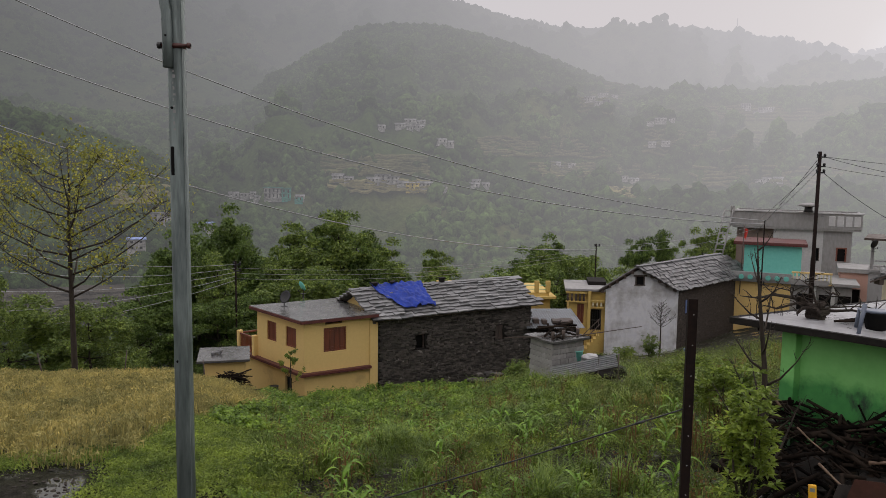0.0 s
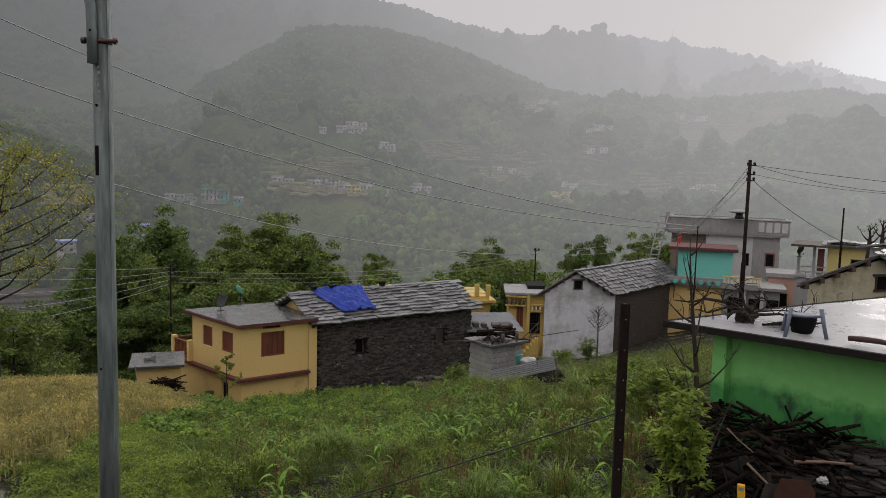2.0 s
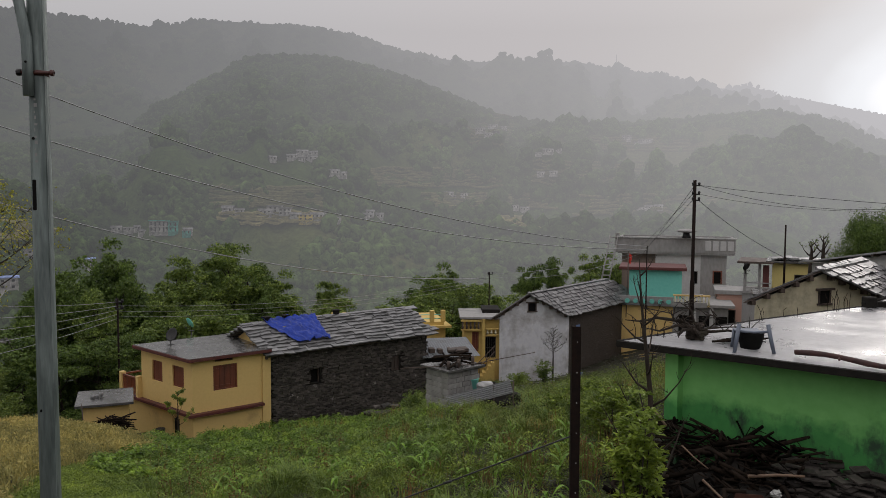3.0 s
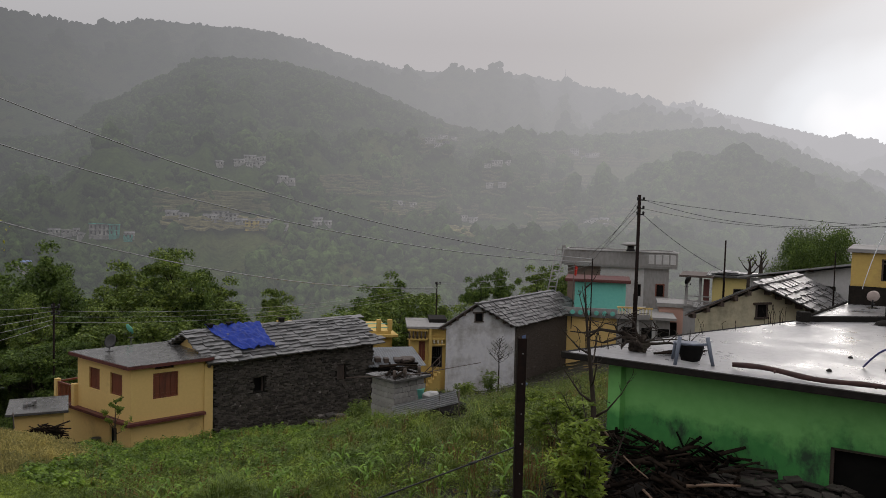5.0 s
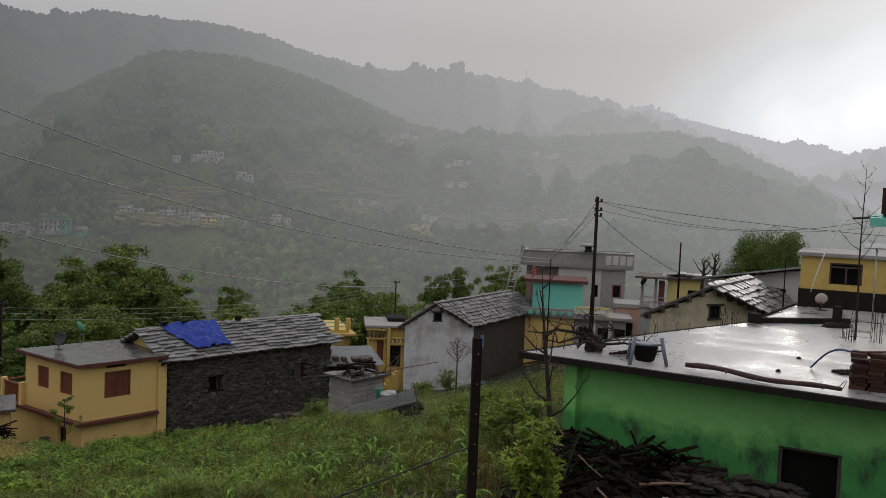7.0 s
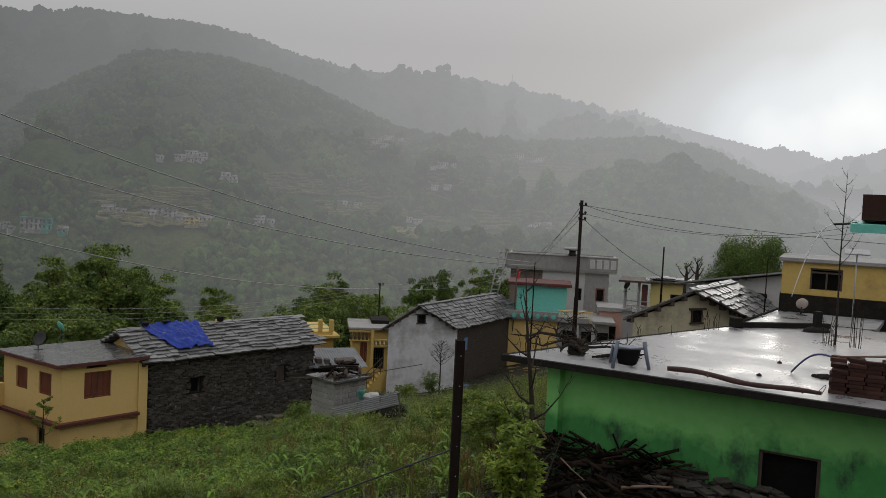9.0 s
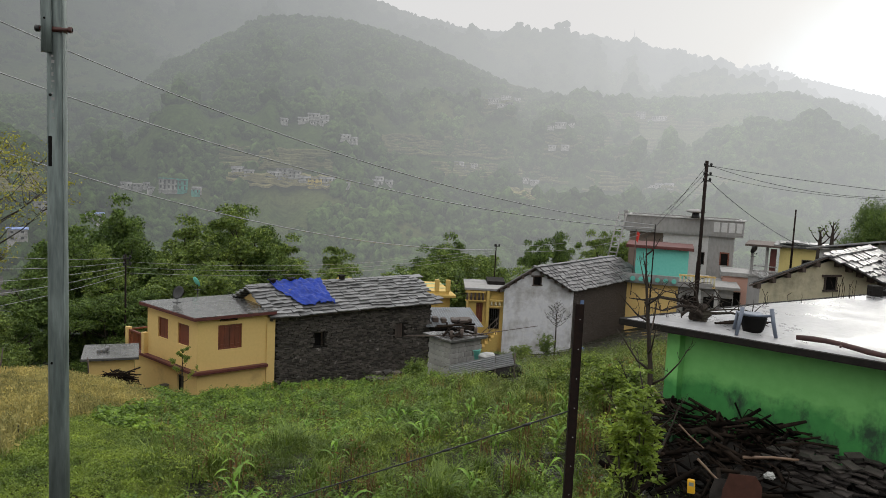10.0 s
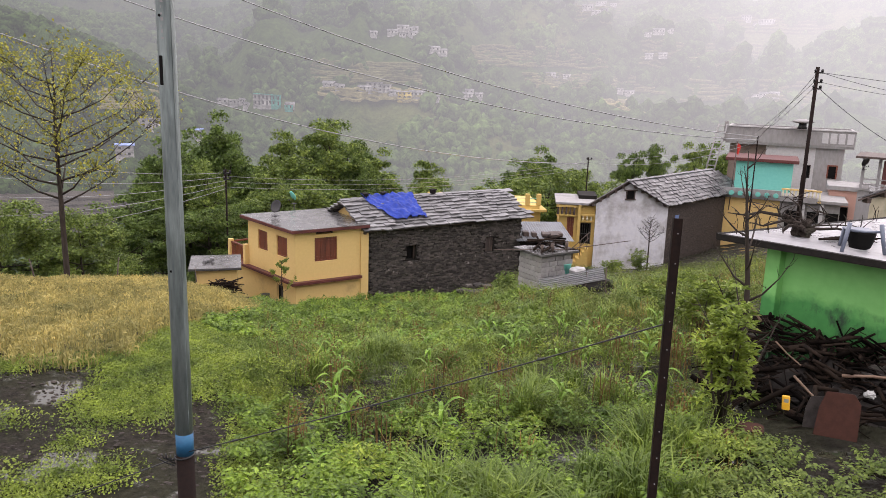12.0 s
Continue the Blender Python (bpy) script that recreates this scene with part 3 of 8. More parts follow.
# ---- houses: shared pieces ----
def wall_cells(bm, length, z0, z1, thick, openings=()):
    """An upright wall along x from 0 to length, from y 0 back to thick, with openings (x0, x1, z0, z1) cut through."""
    xs = sorted({0, length, *(o[0] for o in openings), *(o[1] for o in openings)})
    zs = sorted({z0, z1, *(o[2] for o in openings), *(o[3] for o in openings)})
    for xa, xb in zip(xs, xs[1:]):
        run = None
        for za, zb in zip(zs, zs[1:]):
            hole = any(o[0] < (xa + xb) / 2 < o[1] and o[2] < (za + zb) / 2 < o[3] for o in openings)
            if hole:
                if run is not None:
                    box(bm, (xa, 0, run), (xb, thick, za))
                run = None
            elif run is None:
                run = za
        if run is not None:
            box(bm, (xa, 0, run), (xb, thick, z1))
    return bm


def wall_part(parent, name, material, m, length, z0, z1, thick=0.22, openings=(), label=""):
    ob = part(name, wall_cells(bmesh.new(), length, z0, z1, thick, openings), material, parent, label)
    ob.matrix_basis = m
    return ob


def window(parent, m, x0, x1, z0, z1, leaves=2, frame_material=None, leaf_materials=None, deep=0.06, label=""):
    """A framed window with closed board shutters, set back in its opening."""
    fm, lm = frame_material or BROWN_WOOD, leaf_materials or BROWN_WOOD
    t = 0.06
    w = part("window", boxes(((x0, deep, z0), (x0 + t, deep + .07, z1)), ((x1 - t, deep, z0), (x1, deep + .07, z1)),
                             ((x0 + t, deep, z1 - t), (x1 - t, deep + .07, z1)), ((x0 + t, deep, z0), (x1 - t, deep + .07, z0 + t))), fm, parent, label)
    w.matrix_basis = m
    step = (x1 - x0 - 2 * t) / leaves
    for k in range(leaves):
        a = x0 + t + k * step
        bm = boxes(((a + .006, deep + .02, z0 + t), (a + step - .006, deep + .05, z1 - t)))
        for q in (0.12, 0.88):
            box(bm, (a + .03, deep + .005, z0 + t + q * (z1 - z0 - 2 * t) - .03), (a + step - .03, deep + .02, z0 + t + q * (z1 - z0 - 2 * t) + .03))
        part("shutter", bm, lm, w)
    return w


def opening(parent, m, x0, x1, z0, z1, name="window", material=None):
    """A dark unglazed opening: a frame round a back board deep in the wall."""
    o = part(name, boxes(((x0, .05, z0), (x0 + .05, .14, z1)), ((x1 - .05, .05, z0), (x1, .14, z1)), ((x0, .05, z1 - .05), (x1, .14, z1))), material or DARK_WOOD, parent)
    o.matrix_basis = m
    # the board's black stands in for the shade of the room behind
    part("black_back_board", boxes(((x0 + .02, .19, z0 + .02), (x1 - .02, .21, z1 - .02))), BLACK, o)
    return o


def slate_meshes(w, h, t, n=6, material=None):
    out = []
    for k in range(n):
        bm = bmesh.new()
        j = [random.uniform(-0.2, 0.2) for _ in range(6)]
        outline = ((-w / 2 * (1 + j[0]), -h / 2 * (1 + j[1])), (0, -h / 2 * (1 + j[5])), (w / 2 * (1 + j[2]), -h / 2 * (1 + j[3])), (w / 2 * (1 + j[4] * .4), h / 2), (-w / 2, h / 2))
        prism(bm, outline, 0, t)
        me = bpy.data.meshes.new("slate")
        bm.to_mesh(me)
        bm.free()
        me.materials.append(material or SLATE)
        out.append(me)
    return out


def slate_slope(parent, corner, along, up, w=0.42, rows=9, thick=0.055):
    """Rough stone slates, row over row, on a slope given by its eave corner, its run and its rise."""
    corner, along, up = Vector(corner), Vector(along), Vector(up)
    ax = along.normalized()
    n = along.cross(up).normalized()
    ay = n.cross(ax)
    rowh = up.length / rows
    meshes = slate_meshes(w * .96, rowh * 1.5, thick)
    lean = Matrix.Rotation(radians(-11), 4, "X")
    for r in range(rows):
        x = random.uniform(-0.25, 0.0) * w
        while x < along.length:
            s = random.uniform(0.7, 1.3)
            p = corner + ax * (x + w * s / 2) + up * ((r + 0.55 + random.uniform(-.13, .13)) / rows) + n * (0.06 + random.uniform(0, .045))
            m = Matrix.Translation(p) @ Matrix((ax, ay, n)).transposed().to_4x4() @ lean @ Matrix.Rotation(random.uniform(-.09, .09), 4, "Z") @ Matrix.Rotation(random.uniform(-.06, .06), 4, "Y")
            ob = new("slate", random.choice(meshes))
            ob.parent = parent
            ob.matrix_basis = m @ Matrix.Diagonal((s, 1, 1, 1))
            x += w * s
    return parent


def slab_between(bm, a, b, c, d, t):
    """A sheet of thickness t over the corners a b c d."""
    q = [Vector(v) for v in (a, b, c, d)]
    n = (q[1] - q[0]).cross(q[3] - q[0]).normalized() * t
    top = [bm.verts.new(v + n) for v in q]
    low = [bm.verts.new(v) for v in q]
    bm.faces.new(top)
    bm.faces.new(list(reversed(low)))
    for k in range(4):
        bm.faces.new((low[k], low[(k + 1) % 4], top[(k + 1) % 4], top[k]))
    return bm


def dish(m, radius, material, label, group="", red=False):
    """A satellite dish: bowl, feed arm with its head, and a bent foot."""
    d = thing("satellite_dish", m, label, "satellite dish", group)
    bm = bmesh.new()
    rings = []
    for k in range(5):
        q = k / 4
        rings.append([bm.verts.new((math.cos(a) * radius * q, -0.02 - .22 * radius * (1 - q * q) * -1 * -1, math.sin(a) * radius * q * 1.08)) for a in np.linspace(0, math.tau, 18, endpoint=False)] if k else [bm.verts.new((0, -0.02 - .22 * radius, 0))])
    for k in range(18):
        bm.faces.new((rings[0][0], rings[1][k], rings[1][(k + 1) % 18]))
        for a, b in zip(rings[1:], rings[2:]):
            bm.faces.new((a[k], b[k], b[(k + 1) % 18], a[(k + 1) % 18]))
    for f in bm.faces:
        f.smooth = True
    bowl = part("bowl", bm, material, d)
    bowl.modifiers.new("thickness", "SOLIDIFY").thickness = 0.012
    tilt = Matrix.Rotation(radians(-25), 4, "X") @ Matrix.Rotation(math.pi, 4, "Z")
    bowl.matrix_basis = Matrix.Translation((0, 0, radius + .18)) @ tilt
    arm = part("feed_arm", tube(bmesh.new(), ((0, 0, .22), (0, radius * .8, radius * .55), (0, radius * .95, radius * .75)), .012, 6), IRON, d)
    part("feed_head", tube(bmesh.new(), ((0, radius * .95, radius * .70), (0, radius * .85, radius * .95)), .03, 8), IRON, d)
    part("foot", tube(bmesh.new(), ((0, -.05, 0), (0, -.05, .2), (0, 0, radius * .8 + .1)), .02, 6), IRON, d)
    part("foot_plate", boxes(((-.12, -.17, 0), (.12, .07, .02))), IRON, d)
    return d


# ---- stone and yellow house ----
def stones(parent, length, z0, z1, openings, near):
    """Rough courses of flat stones; those in the near stretch are pieces of their own."""
    meshes = []
    for k in range(8):
        bm = bmesh.new()
        box(bm, (-.5, -.5, -.5), (.5, .5, .5))
        for v in bm.verts:
            v.co += Vector([random.uniform(-.09, .09) for _ in range(3)])
        me = bpy.data.meshes.new("stone")
        bm.to_mesh(me)
        bm.free()
        me.materials.append(STONE)
        meshes.append(me)
    verts, faces, made = [], [], 0
    cube = np.array([(x, y, z) for x in (-.5, .5) for y in (-.5, .5) for z in (-.5, .5)])
    quad = np.array(((0, 1, 3, 2), (4, 6, 7, 5), (0, 4, 5, 1), (2, 3, 7, 6), (0, 2, 6, 4), (1, 5, 7, 3)))
    z = z0
    while z < z1:
        h = random.uniform(.05, .105)
        x = random.uniform(-.2, 0)
        while x < length:
            w = random.uniform(.10, .38)
            c = (x + w / 2, random.uniform(-.03, .03), z + h / 2)
            x += w
            if c[0] - w / 2 < -.05 or c[0] + w / 2 > length + .1 or any(o[0] - w / 2 < c[0] < o[1] + w / 2 and o[2] - h / 2 < c[2] < o[3] + h / 2 for o in openings):
                continue
            if near[0] < c[0] < near[1] and near[2] < c[2] and made < 300:
                ob = new("stone", random.choice(meshes))
                ob.parent = parent
                ob.matrix_basis = pose(*c, 0, random.uniform(-3, 3), 0) @ Matrix.Diagonal((w * .94, .14, h * .86, 1))
                made += 1
            else:
                verts.append(cube * (w * .94, .14, h * .86) * (1 + np.random.uniform(-.07, .07, (8, 3))) + c)
                faces.append(quad + 8 * (len(verts) - 1))
        z += h
    rest = raw_mesh("stonework", np.concatenate(verts), np.concatenate(faces), STONE_REST)
    rest.parent = parent
    tagged(rest, "rough courses of dark flat stones", kind="stuff")


H1 = pose(-3.030, 35.863, -5.40, 0, 0, 31.744)


def stone_house():
    h = thing("stone_house", H1, "old dark stone house with a slate roof, beside the yellow house", "house")
    L, D, E, R = 9.05, 4.6, 3.10, 4.15
    holes = ((2.12, 2.62, 1.5, 2.2), (6.80, 7.28, 1.45, 2.2))
    w = wall_part(h, "front_wall", MORTAR, pose(0, .06, 0), L, -1.2, E, .4, holes, "wall of dark dry-laid stone")
    wall_part(h, "back_wall", MORTAR, pose(0, D - .4, 0), L, -3, E, .4)
    for x in (0.05, L - .4):
        bm = bmesh.new()
        a = [bm.verts.new((x, *q)) for q in ((.46, -3), (D - .4, -3), (D - .4, E), (D / 2, R - .12), (.46, E))]
        b = [bm.verts.new((x + .35, *q)) for q in ((.46, -3), (D - .4, -3), (D - .4, E), (D / 2, R - .12), (.46, E))]
        bm.faces.new(a)
        bm.faces.new(list(reversed(b)))
        for k in range(5):
            bm.faces.new((a[k], b[k], b[(k + 1) % 5], a[(k + 1) % 5]))
        bmesh.ops.recalc_face_normals(bm, faces=bm.faces)
        part("gable_wall", bm, YELLOW if x < 1 else MORTAR, h, "yellow-plastered gable" if x < 1 else "")
    part("gable_vent", boxes(((.0, 1.55, 3.2), (.06, 1.85, 3.45))), BLACK, h)
    opening(h, pose(0, .1, 0), *holes[0])
    window(h, pose(0, .05, 0), *holes[1], 2, DARK_WOOD, DARK_WOOD, label="small closed shutter of weathered dark wood")
    roof = part("roof", bmesh.new(), DARK_WOOD, h, "sagging roof of rough grey stone slates")
    bm = bmesh.new()
    slab_between(bm, (-.3, -.22, E - .02), (L + .2, -.22, E - .02), (L + .2, D / 2, R), (-.3, D / 2, R), .04)
    slab_between(bm, (-.3, D / 2, R), (L + .2, D / 2, R), (L + .2, D + .25, E - .02), (-.3, D + .25, E - .02), .04)
    bm.to_mesh(roof.data)
    bm.free()
    slate_slope(roof, (-.35, -.28, E - .03), (L + .6, 0, 0), (0, D / 2 + .28, R - E + .05), .5, 10)
    back = bmesh.new()
    for r in range(6):
        z = E - .02 + (R - E) * (r + .5) / 6
        y = D + .2 - (D / 2 + .2) * (r + .5) / 6
        box(back, (-.35, y - .3, z + .02), (L + .25, y + .22, z + .09))
    tagged(part("back_slates", back, SLATE, roof), kind="stuff")
    for x in np.arange(-.35, L + .1, .53):
        part("ridge_slate", boxes(((x, D / 2 - .2, R + .06), (x + .5, D / 2 + .2, R + .13)), bevel=.01), SLATE, roof)
    for x in np.arange(-.28, .0, .3):
        part("verge_beam", boxes(((x, -.2, E - .1), (x + .1, 0, E))), DARK_WOOD, roof)
    for x in (1.0, 2.0, 4.9):
        bm = boxes(((x - .12, D / 2 - .12, R + .13), (x + .12, D / 2 + .12, R + .32)), bevel=.02)
        box(bm, (x - .17, D / 2 - .17, R + .32), (x + .17, D / 2 + .17, R + .37))
        part("chimney_stub", bm, MORTAR, h)
    stones(w, L, -1.0, E, holes, (0, 6.2, 1.9))
    return h


def tarpaulin():
    """Wrinkled sheet over the roof's ridge and front slope."""
    t = thing("tarpaulin", H1, "crumpled bright blue plastic tarpaulin on the slate roof", "tarpaulin")
    bm = bmesh.new()
    nx, ny = 46, 36
    grid = []
    for j in range(ny + 1):
        q = j / ny
        row = []
        for i in range(nx + 1):
            p = i / nx
            x0, x1 = 0.75 + .85 * q ** 1.4 + .10 * noise.noise((q * 4, 1, 0)), 3.62 - .30 * q + .08 * noise.noise((q * 5, 5, 0))
            x = x0 + (x1 - x0) * p
            y = 2.38 - 2.15 * q + .10 * noise.noise((p * 5, 2, 3)) * q
            wr = abs(noise.noise((x * 2.2 + y * .8, y * 1.5 - x * .3, 4.0))) * .22 + abs(noise.noise((x * 6 + y * 3, y * 3.5, 8.0))) * .16
            z = 3.10 + 1.05 * (min(y, 2.3) + .25) / 2.55 + .19 + wr
            row.append(bm.verts.new((x, y, z)))
        grid.append(row)
    for a, b in zip(grid, grid[1:]):
        for k in range(nx):
            f = bm.faces.new((a[k], b[k], b[k + 1], a[k + 1]))
            f.smooth = True
    s = part("sheet", bm, TARP, t)
    s.modifiers.new("thickness", "SOLIDIFY").thickness = 0.006
    part("weight_stone", boxes(((1.35, 1.55, 3.98), (1.65, 1.78, 4.10)), bevel=.02), SLATE, t, "flat slate weighing the sheet down")
    return t


def yellow_house():
    h = thing("yellow_house", H1, "two-storey yellow plastered house with maroon trim and a flat wet roof", "house")
    top, led = 3.47, 1.04
    fm, sm = pose(-3.6, .02, 0), pose(-3.6, .02, 0) @ Matrix.Rotation(radians(90 + 10.1), 4, "Z") @ Matrix.Diagonal((1, -1, 1, 1))
    front = ((.92, 2.03, 1.9, 3.0), (1.0, 1.83, 3.16, 3.42))
    wall_part(h, "front_wall", YELLOW, fm, 3.24, led, top - .14, .2, front)
    wall_part(h, "front_wall", YELLOW, fm, 3.24, -1.5, led, .2)
    # the side wall runs back from the corner, a little out of square
    side = ((.68, 1.59, 2.02, 2.95), (2.43, 3.29, 2.02, 2.95))
    low = ((1.08, 1.66, -.12, .62),)

    def side_wall(name, z0, z1, holes, length):
        bm = wall_cells(bmesh.new(), length, z0, z1, .2, holes)
        bmesh.ops.transform(bm, matrix=sm, verts=bm.verts)
        bmesh.ops.recalc_face_normals(bm, faces=bm.faces)
        return part(name, bm, YELLOW, h)

    side_wall("side_wall", led, top - .14, side, 4.25)
    side_wall("side_wall", -1.8, led, low, 5.45)
    part("pilaster", boxes(((-.40, -.06, -1.5), (.0, .3, top - .32))), YELLOW, h, "full-height yellow corner strip")
    part("back_wall", boxes(((-4.2, 4.2, -3), (0, 4.4, top - .14))), YELLOW, h)
    wd = window(h, fm, *front[0], 4, label="closed red-brown wooden shutters")
    opening(h, fm, *front[1], "vent")
    for o in side:
        t = .06
        x0, x1, z0, z1 = o
        bm = boxes(((x0, .06, z0), (x0 + t, .13, z1)), ((x1 - t, .06, z0), (x1, .13, z1)), ((x0 + t, .06, z1 - t), (x1 - t, .13, z1)), ((x0 + t, .06, z0), (x1 - t, .13, z0 + t)))
        bmesh.ops.transform(bm, matrix=sm, verts=bm.verts)
        bmesh.ops.recalc_face_normals(bm, faces=bm.faces)
        w = part("window", bm, BROWN_WOOD, h, "closed red-brown wooden shutters")
        for k in range(2):
            a = x0 + t + k * (x1 - x0 - 2 * t) / 2
            bm = boxes(((a + .006, .08, z0 + t), (a + (x1 - x0 - 2 * t) / 2 - .006, .11, z1 - t)))
            bmesh.ops.transform(bm, matrix=sm, verts=bm.verts)
            bmesh.ops.recalc_face_normals(bm, faces=bm.faces)
            part("shutter", bm, BROWN_WOOD, w)
    # black board: the dark inside of the low doorway put into its colour
    bm = boxes(((1.1, .1, -.12), (1.64, .14, .6)))
    bmesh.ops.transform(bm, matrix=sm, verts=bm.verts)
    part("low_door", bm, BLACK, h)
    slab = ((-3.82, -.22), (-.02, -.22), (-.02, 4.6), (-4.6, 4.55))
    part("roof_slab", prism(bmesh.new(), slab, top - .13, top), WET_SLAB, h, "flat wet grey concrete roof")
    part("roof_edge", prism(bmesh.new(), tuple((x * 1.006 - .012, y - .015) for x, y in slab), top - .15, top - .02), MAROON, h, "maroon roof edge")
    # ledge between the storeys
    bm = boxes(((-3.86, -.24, led - .10), (-.40, .02, led + .02)))
    part("ledge", bm, MAROON, h, "maroon ledge")
    bm = boxes(((-.0, -.26, led - .10), (5.9, .0, led + .02)))
    bmesh.ops.transform(bm, matrix=sm, verts=bm.verts)
    bmesh.ops.recalc_face_normals(bm, faces=bm.faces)
    part("ledge", bm, MAROON, h, "maroon ledge")
    # balcony at the end of the side wall
    def at_side(*pairs, **kw):
        bm = boxes(*pairs, **kw)
        bmesh.ops.transform(bm, matrix=sm, verts=bm.verts)
        bmesh.ops.recalc_face_normals(bm, faces=bm.faces)
        return bm
    part("balcony_floor", at_side(((4.2, -.05, led - .1), (6.0, 1.4, led + .0))), YELLOW, h)
    b = part("balcony_rail", at_side(((4.45, -.14, led + .82), (5.75, -.06, led + .9))), BROWN_WOOD, h, "wooden balcony rail")
    part("low_rail", at_side(((4.45, -.14, led + .1), (5.75, -.06, led + .17))), BROWN_WOOD, b)
    part("end_rail", at_side(((5.82, .03, led + .82), (5.9, 1.2, led + .9))), BROWN_WOOD, b)
    for x, y in ((4.22, -.2), (5.75, -.2), (5.75, 1.18)):
        part("balcony_post", at_side(((x, y, led), (x + .23, y + .23, led + 1.0)), bevel=.01), YELLOW, b, "yellow plastered post")
    for x in np.arange(4.52, 5.75, .13):
        part("baluster", at_side(((x, -.12, led + .17), (x + .05, -.08, led + .82))), BROWN_WOOD, b)
    return h


stone_house()
tarpaulin()
yellow_house()
dish(H1 @ pose(-3.2, 3.5, 3.47, 0, 0, -60), .30, IRON, "small dark satellite dish on the flat roof", "satellite dishes")


# ---- slated gable houses ----
def gable_house(name, m, label, width, apex_x, zb, ze, za, d, wall, side_material, attic=None, rows=7, slate=.42, over=.35, holes=()):
    """A house whose gable faces -y; the ridge and eaves run back by the vector d, which need not be square to it."""
    h = thing(name, m, label, "house")
    d = Vector((*d, 0))
    u = d.normalized() * .35
    pts = ((0, 0, zb), (width, 0, zb), (width, 0, ze), (apex_x, 0, za), (0, 0, ze))

    def slab_of(p, q):
        bm = bmesh.new()
        a = [bm.verts.new(v) for v in p]
        b = [bm.verts.new(Vector(v) + q) for v in p]
        bm.faces.new(a)
        bm.faces.new(list(reversed(b)))
        for k in range(len(p)):
            bm.faces.new((a[k], a[(k + 1) % len(p)], b[(k + 1) % len(p)], b[k]))
        bmesh.ops.recalc_face_normals(bm, faces=bm.faces)
        return bm
    part("gable_wall", slab_of(pts, u), wall, h)
    part("back_gable_wall", slab_of([Vector(p) + d for p in pts], u), side_material, h)
    sw = part("side_wall", slab_of(((width, 0, zb), (width - .35, 0, zb), (width - .35, 0, ze), (width, 0, ze)), d - u), side_material, h)
    sw.location = u
    sl = part("side_wall", slab_of(((0, 0, zb), (.35, 0, zb), (.35, 0, ze), (0, 0, ze)), d - u), side_material, h)
    sl.location = u
    roof = part("roof", bmesh.new(), DARK_WOOD, h, "roof of rough grey stone slates")
    f = d.normalized() * over
    rr, rl = (za - ze) / (width - apex_x), (za - ze) / apex_x
    er, el = Vector((width + .25, 0, ze - .25 * rr + .06)), Vector((-.3, 0, ze - .3 * rl + .06))
    ap = Vector((apex_x, 0, za + .08))
    bm = bmesh.new()
    slab_between(bm, er - f, er + d + f, ap + d + f, ap - f, .05)
    slab_between(bm, ap - f, ap + d + f, el + d + f, el - f, .05)
    bmesh.ops.recalc_face_normals(bm, faces=bm.faces)
    bm.to_mesh(roof.data)
    bm.free()
    slate_slope(roof, er - f * 1.1, d + f * 2.2, ap - er, slate, rows)
    left = bmesh.new()
    for r in range(rows):
        a0, a1 = el.lerp(ap, r / rows), el.lerp(ap, (r + 1.3) / rows)
        slab_between(left, a0 - f * 1.1 + Vector((0, 0, .09)), a1 - f * 1.1 + Vector((0, 0, .06)), a1 + d + f + Vector((0, 0, .06)), a0 + d + f + Vector((0, 0, .09)), .035)
    bmesh.ops.recalc_face_normals(left, faces=left.faces)
    tagged(part("left_slates", left, SLATE, roof), kind="stuff")
    k = 0.0
    while k < (d + f * 2).length:
        c = ap - f + d.normalized() * (k + .25) + Vector((0, 0, .10))
        ridge = bmesh.new()
        bmesh.ops.create_cube(ridge, size=1, matrix=Matrix.Translation(c) @ Matrix.Rotation(math.atan2(d.y, d.x), 4, "Z") @ Matrix.Diagonal((.5, .34, .05, 1)))
        k += .54
        part("ridge_slate", ridge, SLATE, roof)
    # bracket ends under the verge
    for end in (el, er):
        for q in np.arange(.08, .98, .19):
            c = end.lerp(ap, q) - f * .6 + Vector((0, 0, -.06))
            part("rafter_end", boxes((c - Vector((.07, .12, .08)), c + Vector((.07, .12, .08)))), DARK_WOOD, roof)
    if attic:
        x0, x1, z0, z1 = attic
        w = part("attic_window", boxes(((x0, -.03, z0), (x0 + .07, .03, z1)), ((x1 - .07, -.03, z0), (x1, .03, z1)), ((x0 - .12, -.08, z1), (x1 + .12, .03, z1 + .08)), ((x0 - .05, -.05, z0 - .06), (x1 + .05, .03, z0))), DARK_WOOD, h)
        part("dark_pane", boxes(((x0 + .07, -.012, z0), (x1 - .07, .02, z1))), BLACK, w)
    return h


SIDE_STONE = surface("dark_rubble_side_wall", (0.022, 0.017, 0.014), (0.105, 0.085, 0.070), (0.16, 0.14, 0.12), 0.8, fine=5, coarse=3, bump=0.9, depth=0.08, stretch=(1, 1, 2.6), dirt_at=(0.6, 0.68), spec=0.2)
white_house = gable_house("white_house", pose(9.683, 46.036, -6.2, 0, 0, 5.8), "white limewashed gable house with a stone slate roof", 4.31, 2.05, -1.5, 3.91, 5.15, (7.7, 6.3), WHITEWASH, SIDE_STONE, (1.78, 2.35, 4.2, 4.7), 8)
part("blue_window", boxes(((0, -.03, 2.3), (.45, .03, 3.1))), surface("blue_window_paint", (.10, .17, .34), (.14, .22, .42), None, .6), white_house, "small blue-painted window").matrix_basis = pose(5.3, .79, 0, 0, 0, 39.3)
